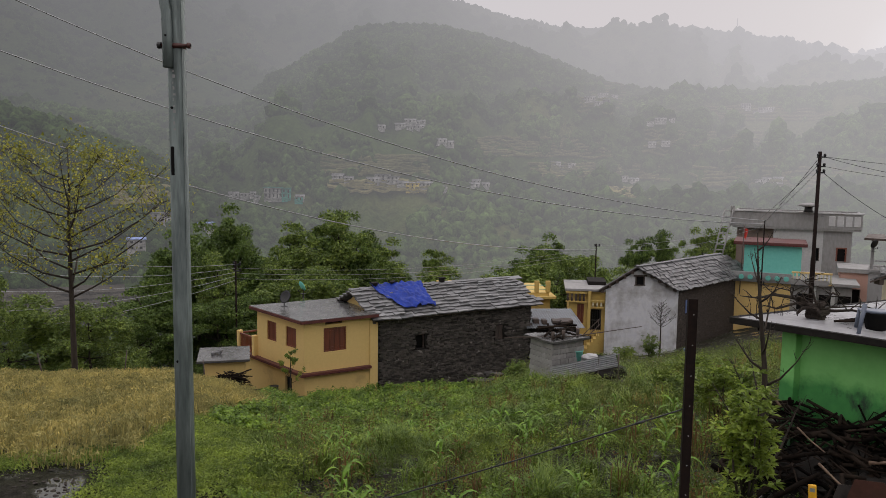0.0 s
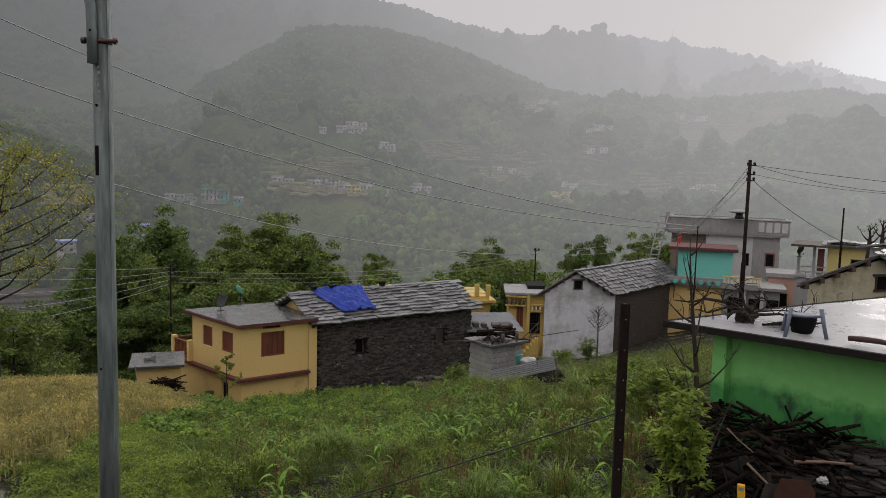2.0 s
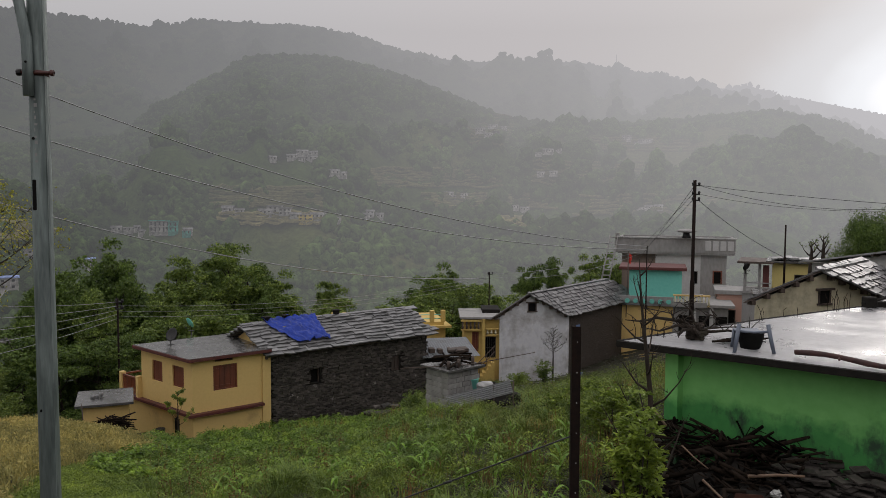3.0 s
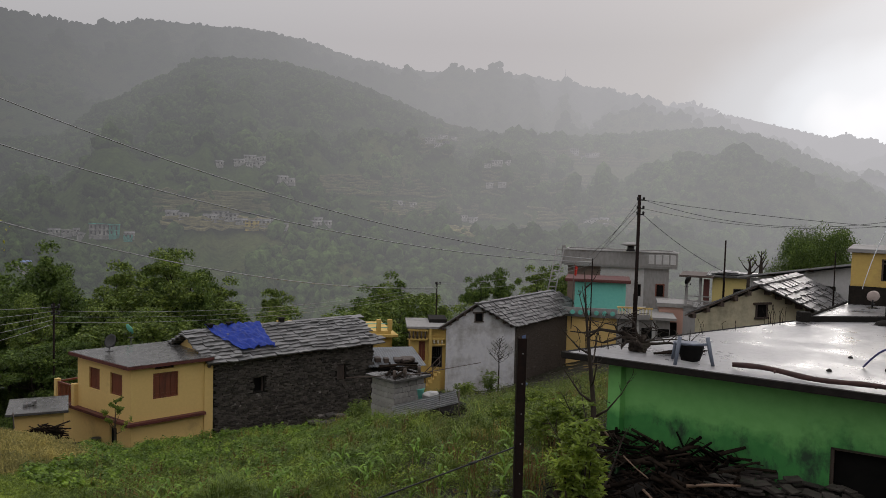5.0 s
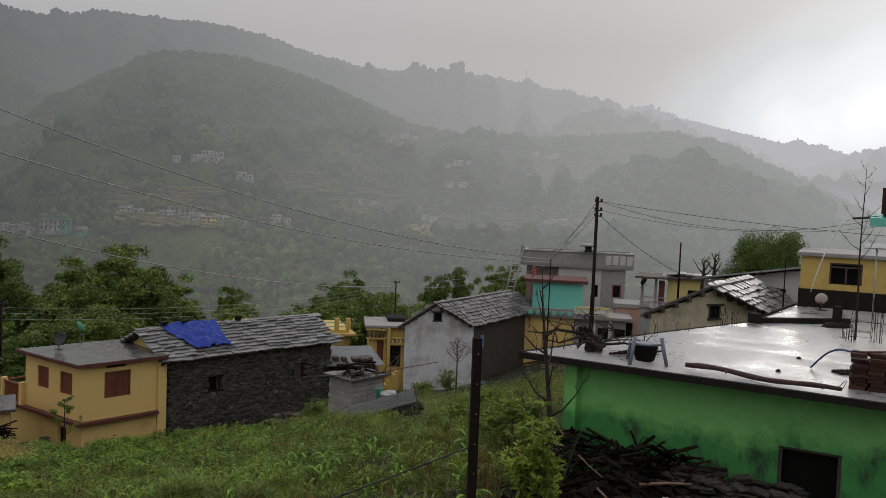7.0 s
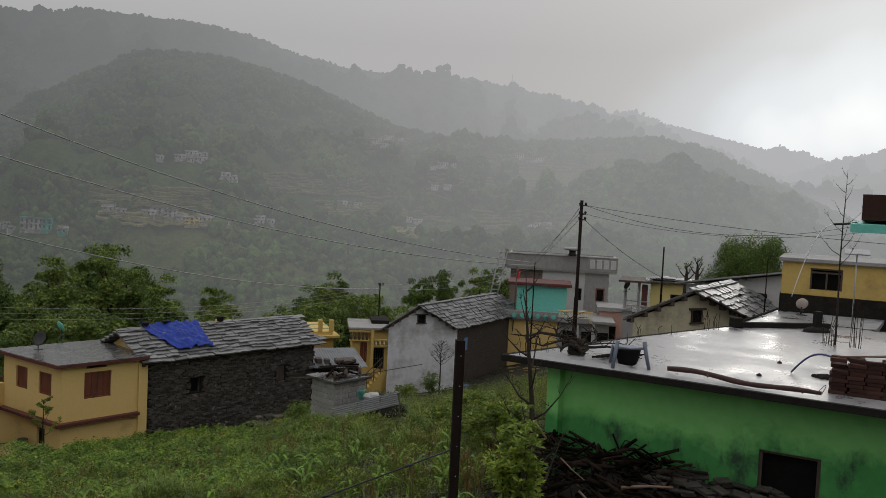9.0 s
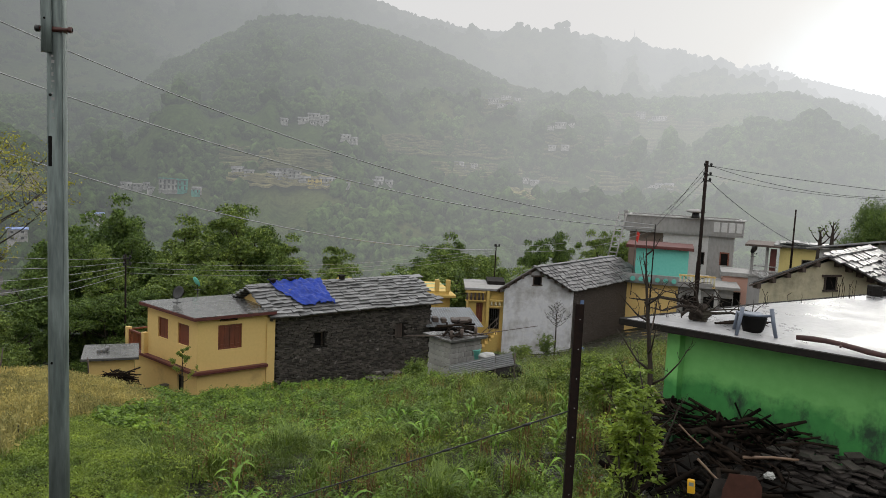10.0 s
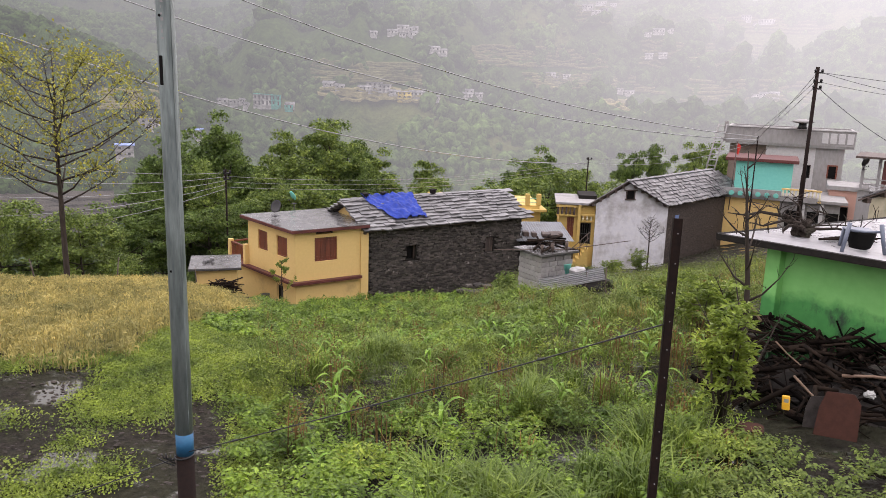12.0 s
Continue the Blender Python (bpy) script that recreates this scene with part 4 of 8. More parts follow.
gable_house("cream_house", pose(13.82, 24.41, -1.0, 0, 0, 10.94), "low cream house with dark stains and a slate roof", 5.2, 2.82, -1.0, 2.53, 3.37, (4.3, 2.5), CREAM, SIDE_STONE, (2.65, 3.2, 2.35, 2.8), 6, .5, .3)


# ---- green house ----
def green_material():
    m, nt, bsdf, _ = shader("green_wall_paint")
    n1, n2, n3 = noise_node(nt, 5.0, 5.0), noise_node(nt, 0.9, 5.0, 0.65), noise_node(nt, 2.6, 6.0, 0.7, (1, 1, 0.5))
    light = ramp_node(nt, n1.outputs["Fac"], ((0.3, (0.17, 0.47, 0.125)), (0.7, (0.21, 0.54, 0.16)))).outputs["Color"]
    deep = ramp_node(nt, n1.outputs["Fac"], ((0.3, (0.04, 0.21, 0.05)), (0.7, (0.06, 0.28, 0.065)))).outputs["Color"]
    co = nt.nodes.new("ShaderNodeTexCoord")
    xyz = nt.nodes.new("ShaderNodeSeparateXYZ")
    nt.links.new(co.outputs["Object"], xyz.inputs["Vector"])
    # an older, deeper coat with a ragged upper edge
    edge = nt.nodes.new("ShaderNodeMath")
    edge.operation = "MULTIPLY_ADD"
    edge.inputs[1].default_value = -1.6
    nt.links.new(n2.outputs["Fac"], edge.inputs[0])
    nt.links.new(xyz.outputs["Z"], edge.inputs[2])
    f = ramp_node(nt, edge.outputs["Value"], ((0.60, (1, 1, 1)), (0.96, (0, 0, 0)))).outputs["Color"]
    c = mixed(nt, f, light, deep)
    algae = ramp_node(nt, n3.outputs["Fac"], ((0.49, (0, 0, 0)), (0.63, (1, 1, 1)))).outputs["Color"]
    c = mixed(nt, mixed(nt, 1.0, algae, f, "MULTIPLY"), c, (0.025, 0.06, 0.03))
    nt.links.new(c, bsdf.inputs["Base Color"])
    bsdf.inputs["Roughness"].default_value = 0.6
    bumped(nt, bsdf, n1.outputs["Fac"], 0.1, 0.01)
    return m


def wet_roof_material():
    m, nt, bsdf, _ = shader("rain_wet_cement_roof")
    n1, n2 = noise_node(nt, 6.0, 6.0, 0.7), noise_node(nt, 1.1, 9.0, 0.72)
    c = ramp_node(nt, n1.outputs["Fac"], ((0.3, (0.25, 0.245, 0.25)), (0.7, (0.40, 0.395, 0.40)))).outputs["Color"]
    d = ramp_node(nt, n2.outputs["Fac"], ((0.36, (0.42,) * 3), (0.6, (1,) * 3))).outputs["Color"]
    nt.links.new(mixed(nt, 1.0, c, d, "MULTIPLY"), bsdf.inputs["Base Color"])
    r = ramp_node(nt, n2.outputs["Fac"], ((0.38, (0.22,) * 3), (0.62, (0.52,) * 3)))
    nt.links.new(r.outputs["Color"], bsdf.inputs["Roughness"])
    bsdf.inputs["Specular IOR Level"].default_value = 0.5
    bumped(nt, bsdf, n1.outputs["Fac"], 0.12, 0.008)
    return m


GREEN_WALL, WET_ROOF = green_material(), wet_roof_material()
GF = pose(4.904, 13.052, 0, 0, 0, -42.89)


def green_house():
    h = thing("green_house", GF, "low green painted house with a wide wet flat roof", "house")
    hole = (3.52, 4.40, .62, 1.50)
    wall_part(h, "front_wall", GREEN_WALL, pose(.74, .30, 0), 11.0, -.8, 2.41, .25, (hole,), "two-tone green painted wall stained by algae")
    o = opening(h, pose(.74, .30, 0), *hole, "low_opening")
    inv = GF.inverted()
    outline = [(inv @ Vector((x, y, 0))).xy for x, y in ((4.85, 12.98), (8.72, 9.12), (13.2, 4.8), (19.5, 11.0), (15.4, 16.6), (11.9, 16.5), (8.66, 14.98))]
    left = outline[0], outline[-1]
    bm = bmesh.new()
    a, b = Vector(left[0]) + Vector((.74, .30)), Vector(left[1]) + Vector((.2, -.3))
    n = (b - a).orthogonal().normalized() * .25
    prism(bm, [a, b, b - n, a - n], -1, 2.41)
    part("end_wall", bm, GREEN_WALL, h)
    part("roof_slab", prism(bmesh.new(), outline, 2.42, 2.50), WET_ROOF, h, "rain-wet grey cement roof mirroring the sky")
    edge = bmesh.new()
    for p, q in zip(outline, outline[1:] + outline[:1]):
        p, q = Vector(p), Vector(q)
        n = (q - p).orthogonal().normalized()
        prism(edge, [p + n * .045, q + n * .045, q - n * .045, p - n * .045], 2.40, 2.506)
    part("drip_edge", edge, MORTAR, h, "blackened roof edge")
    return h


green_house()


# ---- flat-roofed village houses ----
def slab_house(name, m, label, w, d, zb, zt, wall, over=.25, slab=.16, slab_material=None, openings=()):
    """A flat-roofed house with its front along x; openings: (x0, x1, z0, z1, kind)."""
    h = thing(name, m, label, "house")
    holes = [o[:4] for o in openings]
    wall_part(h, "front_wall", wall, pose(0, 0, 0), w, zb, zt, .22, holes)
    part("side_wall", boxes(((0, .22, zb), (.22, d, zt))), wall, h)
    part("side_wall", boxes(((w - .22, .22, zb), (w, d, zt))), wall, h)
    part("back_wall", boxes(((.22, d - .22, zb), (w - .22, d, zt))), wall, h)
    part("roof_slab", boxes(((-over, -over, zt), (w + over, d + over, zt + slab)), bevel=.015), slab_material or WET_SLAB, h)
    for o in openings:
        if o[4] == "shutter":
            window(h, pose(0, 0, 0), *o[:4], 2)
        else:
            opening(h, pose(0, 0, 0), *o[:4], "door" if o[4] == "door" else "window")
    return h


def baluster_row(parent, name, x0, x1, y, z0, z1, step, material, post):
    """Short cast balusters between a base and a coping."""
    p = part(name, boxes(((x0, y - .06, z0), (x1, y + .06, z0 + .08)), ((x0, y - .08, z1 - .1), (x1, y + .08, z1))), material, parent)
    for x in np.arange(x0 + step / 2, x1, step):
        part("baluster", tube(bmesh.new(), ((x, y, z0 + .08), (x, y, z0 + .2), (x, y, (z0 + z1) / 2), (x, y, z1 - .1)), (.05, .08, .045, .06), 6), post, p)
    return p


# the grey two-storey house with its parapet
def grey_house():
    h = slab_house("grey_house", pose(24.9, 59.0, -6, 0, 0, -24.4), "grey unpainted cement house with a parapeted flat roof", 3.4, 4.2, -2, 6.55, PALE_RENDER, .1, .1, GREY_RENDER,
                   ((2.7, 3.2, 4.2, 5.2, "window"),))
    part("right_wing", boxes(((3.4, -.02, -2), (5.3, 4.2, 6.5))), GREY_RENDER, h)
    r = part("parapet", boxes(((-2.9, -.35, 6.66), (5.9, -.2, 7.75)), ((5.75, -.2, 6.66), (5.9, 4.4, 7.75)), ((-2.9, -.2, 6.66), (-2.75, 4.4, 7.75)), ((-2.75, 4.25, 6.66), (5.75, 4.4, 7.75))), GREY_RENDER, h, "weathered cement parapet")
    part("coping", boxes(((-3.0, -.42, 7.76), (6.0, -.12, 7.86))), PALE_RENDER, r)
    for x in np.arange(3.7, 5.8, .55):
        part("parapet_panel", boxes(((x, -.40, 6.85), (x + .42, -.35, 7.6)), bevel=.02), PALE_RENDER, r)
    part("roof_deck", boxes(((-2.9, -.3, 6.5), (5.85, 4.4, 6.66))), GREY_RENDER, h)
    part("left_wing", boxes(((-2.6, .3, -2), (0, 4.2, 6.5))), surface("brown_brick_render", (.16, .12, .10), (.22, .17, .14), (.1, .08, .07), .85, fine=9, stretch=(1, 1, 3)), h, "unplastered brown brick wall")
    w = part("window", boxes(((-1.3, .22, 4.6), (-1.2, .3, 5.6)), ((-.5, .22, 4.6), (-.4, .3, 5.6)), ((-1.2, .22, 5.5), (-.5, .3, 5.6)), ((-1.2, .22, 5.0), (-.5, .3, 5.06)), ((-.88, .22, 4.6), (-.82, .3, 5.5))), MAROON, h, "small maroon-framed window")
    part("dark_pane", boxes(((-1.2, .26, 4.6), (-.5, .29, 5.5))), BLACK, w)
    w = part("window", boxes(((4.3, -.06, 4.3), (4.4, 0, 5.3)), ((4.9, -.06, 4.3), (5.0, 0, 5.3)), ((4.4, -.06, 5.2), (4.9, 0, 5.3))), BROWN_WOOD, h)
    part("dark_pane", boxes(((4.4, -.035, 4.3), (4.9, -.022, 5.2))), BLACK, w)
    # iron stair up the left end
    st = part("roof_stair", bmesh.new(), GREY_RENDER, h, "steep outside stair with rails")
    bm = bmesh.new()
    for x in (-3.5, -2.9):
        tube(bm, ((x - 1.0, -.8, 2.0), (x, -.4, 7.9)), .06, 6)
    bm.to_mesh(st.data)
    bm.free()
    for k in range(14):
        q = k / 13
        part("tread", boxes(((-4.5 + q, -.85 + q * .4, 2.1 + 5.6 * q), (-3.9 + q, -.55 + q * .4, 2.16 + 5.6 * q))), GREY_RENDER, st)
    part("pillar", boxes(((-3.1, -.4, 6.6), (-2.8, -.1, 8.1))), GREY_RENDER, h)
    return h


grey_house()


def water_cap():
    t = thing("roof_tank", pose(26.6, 57.2, 1.85), "small dark mushroom-shaped tank cap on the roof parapet", "tank")
    part("neck", tube(bmesh.new(), ((0, 0, 0), (0, 0, .2), (0, 0, .45)), (.35, .28, .26), 10), IRON, t)
    part("cap", tube(bmesh.new(), ((0, 0, .42), (0, 0, .5), (0, 0, .62), (0, 0, .7)), (.5, .78, .6, .15), 14), GREY_RENDER, t)


water_cap()


def turquoise_house():
    m = pose(20.55, 53.22, -7.0, 0, 0, -22.9)
    h = thing("turquoise_house", m, "yellow house with a turquoise rooftop room under a maroon slab", "house")
    t = part("turquoise_room", boxes(((0, 0, 4.88), (3.58, 3.2, 6.82))), TURQUOISE, h, "smooth turquoise painted room")
    part("room_slab", boxes(((-.7, -.35, 6.84), (3.9, 3.4, 7.06)), bevel=.02), MAROON, t, "maroon roof slab")
    part("deck", boxes(((-.9, -1.6, 4.5), (5.2, 3.4, 4.86))), GREY_RENDER, h)
    p = part("parapet", boxes(((-.9, -1.6, 4.5), (3.0, -1.45, 5.15))), GREY_RENDER, h, "dark moulded parapet")
    for k, x in enumerate(np.arange(-.6, 2.8, .55)):
        part("petal_panel", tube(bmesh.new(), ((x, -1.66, 4.82), (x, -1.60, 4.82)), .17, 8), TURQUOISE, p)
    b = baluster_row(h, "balustrade", 3.0, 5.4, -1.5, 4.55, 5.35, .22, YELLOW, CREAM)
    tagged(b, "cream cast balustrade")
    part("yellow_wall", boxes(((-.5, -1.3, -1), (3.0, 3.2, 4.5))), YELLOW, h)
    part("grey_wall", boxes(((3.0, -1.2, -1), (6.6, 3.2, 4.5))), GREY_RENDER, h)
    part("terrace_slab", boxes(((3.0, -1.5, 4.52), (7.0, 3.4, 4.7))), GREY_RENDER, h)
    for x in (4.3, 5.4):
        part("post", boxes(((x, -1.42, 1.5), (x + .22, -1.2, 4.5))), PALE_RENDER, h)
    # black panels on the wall, their colour standing in for shaded doorways
    for x in (3.4, 4.7, 5.8):
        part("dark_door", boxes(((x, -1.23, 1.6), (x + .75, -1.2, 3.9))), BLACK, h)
    return h


turquoise_house()


def flag():
    f = thing("prayer_flag", pose(19.9, 52.0, -3.4), "small red cloth flag on a thin pole", "flag")
    part("staff", tube(bmesh.new(), ((0, 0, 0), (.1, 0, 4.6)), .03, 6), DARK_WOOD, f)
    bm = bmesh.new()
    g = [[bm.verts.new((.1 + .30 * i / 6 * (1 - j / 8), .05 * math.sin(i * 1.3), 4.5 - .65 * j / 4 - .2 * i / 6)) for i in range(7)] for j in range(5)]
    for a, b in zip(g, g[1:]):
        for k in range(6):
            bm.faces.new((a[k], b[k], b[k + 1], a[k + 1]))
    c = part("cloth", bm, surface("red_cloth", (.5, .03, .02), (.6, .05, .03), None, .8, bump=0), f)
    c.modifiers.new("thickness", "SOLIDIFY").thickness = .01


flag()

# yellow terrace house behind the stone house
def yellow_terrace_house():
    h = thing("terrace_house", pose(-0.9, 47.6, -8.15, 0, 0, 4), "ochre house behind the stone house, with posts on its roof terrace", "house")
    part("wall", boxes(((0, 0, -2), (7.6, 5, 4.9))), GOLD, h)
    part("roof_slab", boxes(((-.3, -.4, 4.95), (7.9, 5.2, 5.1))), GOLD, h)
    p = part("parapet", boxes(((.1, -.1, 5.1), (7.5, .05, 5.3))), GOLD, h)
    for x in (.5, 1.2, 2.1, 4.2, 4.9, 6.6, 7.3):
        part("post", boxes(((x, -.13, 5.3), (x + .27, .13, 6.02 + .2 * (x == 4.2))), bevel=.02), GOLD, p)
    for k, z in enumerate((5.5, 5.75)):
        part("rail_pipe", tube(bmesh.new(), ((5.2, 0, z), (7.4, 0, z)), .025, 6), TURQUOISE, p)
    for x in (1.75, 3.3, 5.6):
        bm = bmesh.new()
        tube(bm, [(x + .45 * math.cos(a), .1, 5.35 + .55 * math.sin(a)) for a in np.linspace(0.2, 2.9, 9)], .02, 5)
        part("bent_rod", bm, TIN, p)
    part("door", boxes(((6.2, -.04, .3), (6.9, 0, 2.2))), BLACK, h)
    return h


yellow_terrace_house()


def yellow_shop():
    h = slab_house("stair_house", pose(7.6, 46.6, -6.75, 0, 0, -7), "small ochre house with an outside stair and a moulded parapet", 2.15, 3.2, -1.5, 4.3, GOLD, .25, .14, GREY_RENDER,
                   ((.5, .9, 2.3, 3.5, "shutter"), (1.3, 1.95, 1.9, 3.2, "window")))
    tagged(baluster_row(h, "balustrade", -.2, 1.05, -.2, 3.62, 4.25, .24, GOLD, DARK_WOOD), "ochre parapet with dark cast balusters")
    tagged(baluster_row(h, "balustrade", 1.3, 2.1, -.2, 3.3, 3.75, .24, GOLD, CREAM), "short cream balcony balustrade")
    g = part("grille", boxes(*(((x, -.02, 1.9), (x + .03, .015, 3.2)) for x in np.arange(1.3, 1.95, .13)), ((1.3, -.025, 2.5), (1.95, .02, 2.55))), IRON, h, "black iron grille")
    part("post", boxes(((1.1, -.28, .6), (1.28, -.1, 4.3))), GOLD, h)
    s = part("outside_stair", boxes(((.3, -1.1, .2), (.42, -.3, .4))), GOLD, h, "ochre outside stair")
    for k in range(8):
        part("step", boxes(((.42 + .17 * k, -1.1, .2), (.59 + .17 * k, -.3, .42 + .2 * k))), GOLD, s)
    for lift in (.55, .9):
        part("stair_rail", tube(bmesh.new(), ((.35, -1.08, .4 + lift), (1.8, -1.08, 1.95 + lift)), .025, 6), DARK_WOOD, s)
    for k in range(4):
        part("rail_post", tube(bmesh.new(), ((.5 + .4 * k, -1.08, .5 + .42 * k), (.5 + .4 * k, -1.08, 1.45 + .42 * k)), .02, 5), DARK_WOOD, s)
    part("roof_room", boxes(((1.2, 1.4, 4.44), (2.3, 3.4, 4.66))), MORTAR, h)
    return h


yellow_shop()


def tin_lean_to():
    h = thing("tin_shed", pose(4.6, 40.6, -5.9, 0, 0, 5), "low shed with a pale tin roof and clutter on it", "shed")
    part("wall", boxes(((0, 0, -1), (2.6, 2.4, 2.35))), MORTAR, h)
    bm = bmesh.new()
    for k in range(22):
        x = -.2 + k * .14
        slab_between(bm, (x, -.4, 2.4), (x + .08, -.4, 2.44), (x + .08, 2.7, 2.9), (x, 2.7, 2.86), .015)
        slab_between(bm, (x + .08, -.4, 2.44), (x + .14, -.4, 2.4), (x + .14, 2.7, 2.86), (x + .08, 2.7, 2.9), .015)
    tagged(part("tin_roof", bm, surface("old_grey_tin", (0.13, 0.14, 0.15), (0.20, 0.21, 0.22), (0.08, 0.07, 0.065), 0.45, 0.3, fine=5, coarse=1.2, bump=0.05), h, "corrugated old grey tin sheet"), kind="stuff")
    # plain dark boxes added in place of the unidentified roof clutter
    for k in range(9):
        a = random.uniform(.2, 2.0)
        part("clutter_box", boxes(((a, random.uniform(-.2, .3), 2.5), (a + random.uniform(.2, .5), random.uniform(.5, .9), 2.65 + random.uniform(0, .15))), bevel=.03), DARK_WOOD, h)


tin_lean_to()


def outhouse():
    """Small block-built outhouse with firewood on its slab."""
    h = thing("outhouse", pose(3.98, 27.75, -2.9, 0, 0, 33), "small grey concrete-block outhouse with sticks on its roof", "outhouse")
    core = part("wall", boxes(((.03, .03, -1), (1.52, 1.27, 1.5))), MORTAR, h, "wall of grey concrete blocks")
    part("roof_slab", boxes(((-.16, -.16, 1.5), (1.7, 1.45, 1.6)), bevel=.012), WET_SLAB, h)
    bm = bmesh.new()
    box(bm, (-.19, -.09, -.09), (.19, .09, .09), .008)
    me = bpy.data.meshes.new("block")
    bm.to_mesh(me)
    bm.free()
    me.materials.append(BLOCK)
    for row in range(10):
        z = -.4 + row * .195
        off = .2 if row % 2 else 0
        for k in range(4):
            for face in range(2):
                ob = new("block", me)
                ob.parent = core
                q = .2 + k * .395 - off * .5
                if face == 0:
                    ob.matrix_basis = pose(min(max(q, .19), 1.36), .085, z, 0, random.uniform(-.6, .6), random.uniform(-.6, .6))
                else:
                    ob.matrix_basis = pose(.085, min(max(q * .82, .19), 1.1), z, 0, random.uniform(-.6, .6), 90)
    return h


outhouse()


def stick(bm, a, b, r, bend=.06):
    a, b = Vector(a), Vector(b)
    mid = a.lerp(b, .5) + Vector([random.uniform(-bend, bend) for _ in range(3)])
    tube(bm, (a, a.lerp(mid, .5), mid, mid.lerp(b, .5), b), (r, r * .95, r * .85, r * .8, r * .65), 6)
    return bm


def roof_sticks():
    t = thing("stick_pile", pose(3.98, 27.75, -1.3, 0, 0, 33), "untidy pile of dark sticks on the outhouse roof", "firewood")
    for k in range(16):
        c = Vector((random.uniform(.2, 1.3), random.uniform(.2, 1.1), .05 + k * .022))
        d = Vector((random.uniform(-1, 1), random.uniform(-.6, .6), random.uniform(-.08, .15))).normalized() * random.uniform(.4, .8)
        part("stick", stick(bmesh.new(), c - d, c + d, random.uniform(.02, .05)), FIREWOOD, t)
    for x in (.1, .6, 1.3):
        part("short_post", tube(bmesh.new(), ((x, .1, -.08 + .08), (x, .1, .3)), .06, 8), DARK_WOOD, t)


roof_sticks()


def tin_fence():
    t = thing("tin_sheet_fence", pose(3.99, 27.55, -2.70, 0, 0, -10), "leaning corrugated grey tin sheet fence beside the outhouse", "fence")
    for k in range(3):
        bm = bmesh.new()
        w, hgt = .80, .46
        rows = [(bm.verts.new((0, .024 * math.sin(j * 1.047), hgt * j / 40)), bm.verts.new((w, .024 * math.sin(j * 1.047), hgt * j / 40))) for j in range(41)]
        for p, q in zip(rows, rows[1:]):
            bm.faces.new((p[0], p[1], q[1], q[0]))
        ob = part("tin_sheet", bm, TIN, t)
        ob.matrix_basis = pose(k * .76, .02 * k, .02 + k * .21, -8, -15, 0)
        ob.modifiers.new("thickness", "SOLIDIFY").thickness = .004
    for x in (0.05, .8, 1.6, 2.3):
        part("stake", tube(bmesh.new(), ((x, .1, -.4), (x, .1, .45 + .27 * x)), .025, 6), DARK_WOOD, t)


tin_fence()


def yard_clutter():
    b = thing("plastic_bucket", pose(5.0, 28.6, -2.35), "turquoise plastic bucket behind the tin fence", "bucket")
    part("tub", tube(bmesh.new(), ((0, 0, 0), (0, 0, .5), (0, 0, .52)), (.18, .25, .27), 12), TURQUOISE, b)
    part("bucket_handle", tube(bmesh.new(), [(.26 * math.cos(a), 0, .5 + .2 * math.sin(a)) for a in np.linspace(0, math.pi, 8)], .01, 5), IRON, b)
    s = thing("white_sack", pose(5.5, 28.5, -2.1), "crumpled white plastic sack on the yard heap", "sack")
    bm = bmesh.new()
    bmesh.ops.create_icosphere(bm, subdivisions=3, radius=.3)
    for v in bm.verts:
        v.co = Vector((v.co.x * 1.2, v.co.y * .8, max(v.co.z * .6, -.12))) * (1 + .3 * noise.noise(v.co * 5))
    part("sack_body", bm, PALE_RENDER, s)
    h = thing("yard_heap", pose(5.7, 29.2, -2.95), "heap of dark rubbish and earth in the yard", "heap")
    bm = bmesh.new()
    bmesh.ops.create_icosphere(bm, subdivisions=3, radius=1.0)
    for v in bm.verts:
        v.co = Vector((v.co.x * 1.4, v.co.y * .9, max(v.co.z, -.3) * .75)) * (1 + .25 * noise.noise(v.co * 3))
    part("earth", bm, MORTAR, h)


yard_clutter()


def garden_shed():
    h = thing("garden_shed", pose(-10.37, 33.37, -5.4, 0, 0, 14), "small ochre shed with a wet flat slab roof", "shed")
    part("wall", boxes(((0, 0, -1), (1.75, 1.9, 1.66))), YELLOW, h)
    part("roof_slab", boxes(((-.3, -.3, 1.67), (1.95, 2.3, 1.78)), bevel=.012), WET_SLAB, h)
    s = thing("roof_stones", pose(-10.2, 34.2, -3.62, 0, 0, 14), "a few loose stones on the shed roof", "stones")
    for k in range(3):
        bm = bmesh.new()
        bmesh.ops.create_icosphere(bm, subdivisions=1, radius=.12)
        bmesh.ops.translate(bm, verts=bm.verts, vec=(.15 * k, .1 * k, .06 + .06 * (k == 2)))
        part("stone", bm, SLATE, s)
    f = thing("brush_pile", pose(-9.0, 32.7, -4.72, 0, 0, 14), "heap of dark cut brushwood beside the shed", "firewood")
    for k in range(60):
        c = Vector((random.uniform(-.3, .3), random.uniform(-.3, .3), random.uniform(.1, .7)))
        d = Vector((random.uniform(-1, 1), random.uniform(-.4, .4), random.uniform(-.3, .3))).normalized() * random.uniform(.3, .75)
        d.z *= .5
        part("stick", stick(bmesh.new(), c - d, c + d, random.uniform(.015, .035), .1), FIREWOOD, f)


garden_shed()

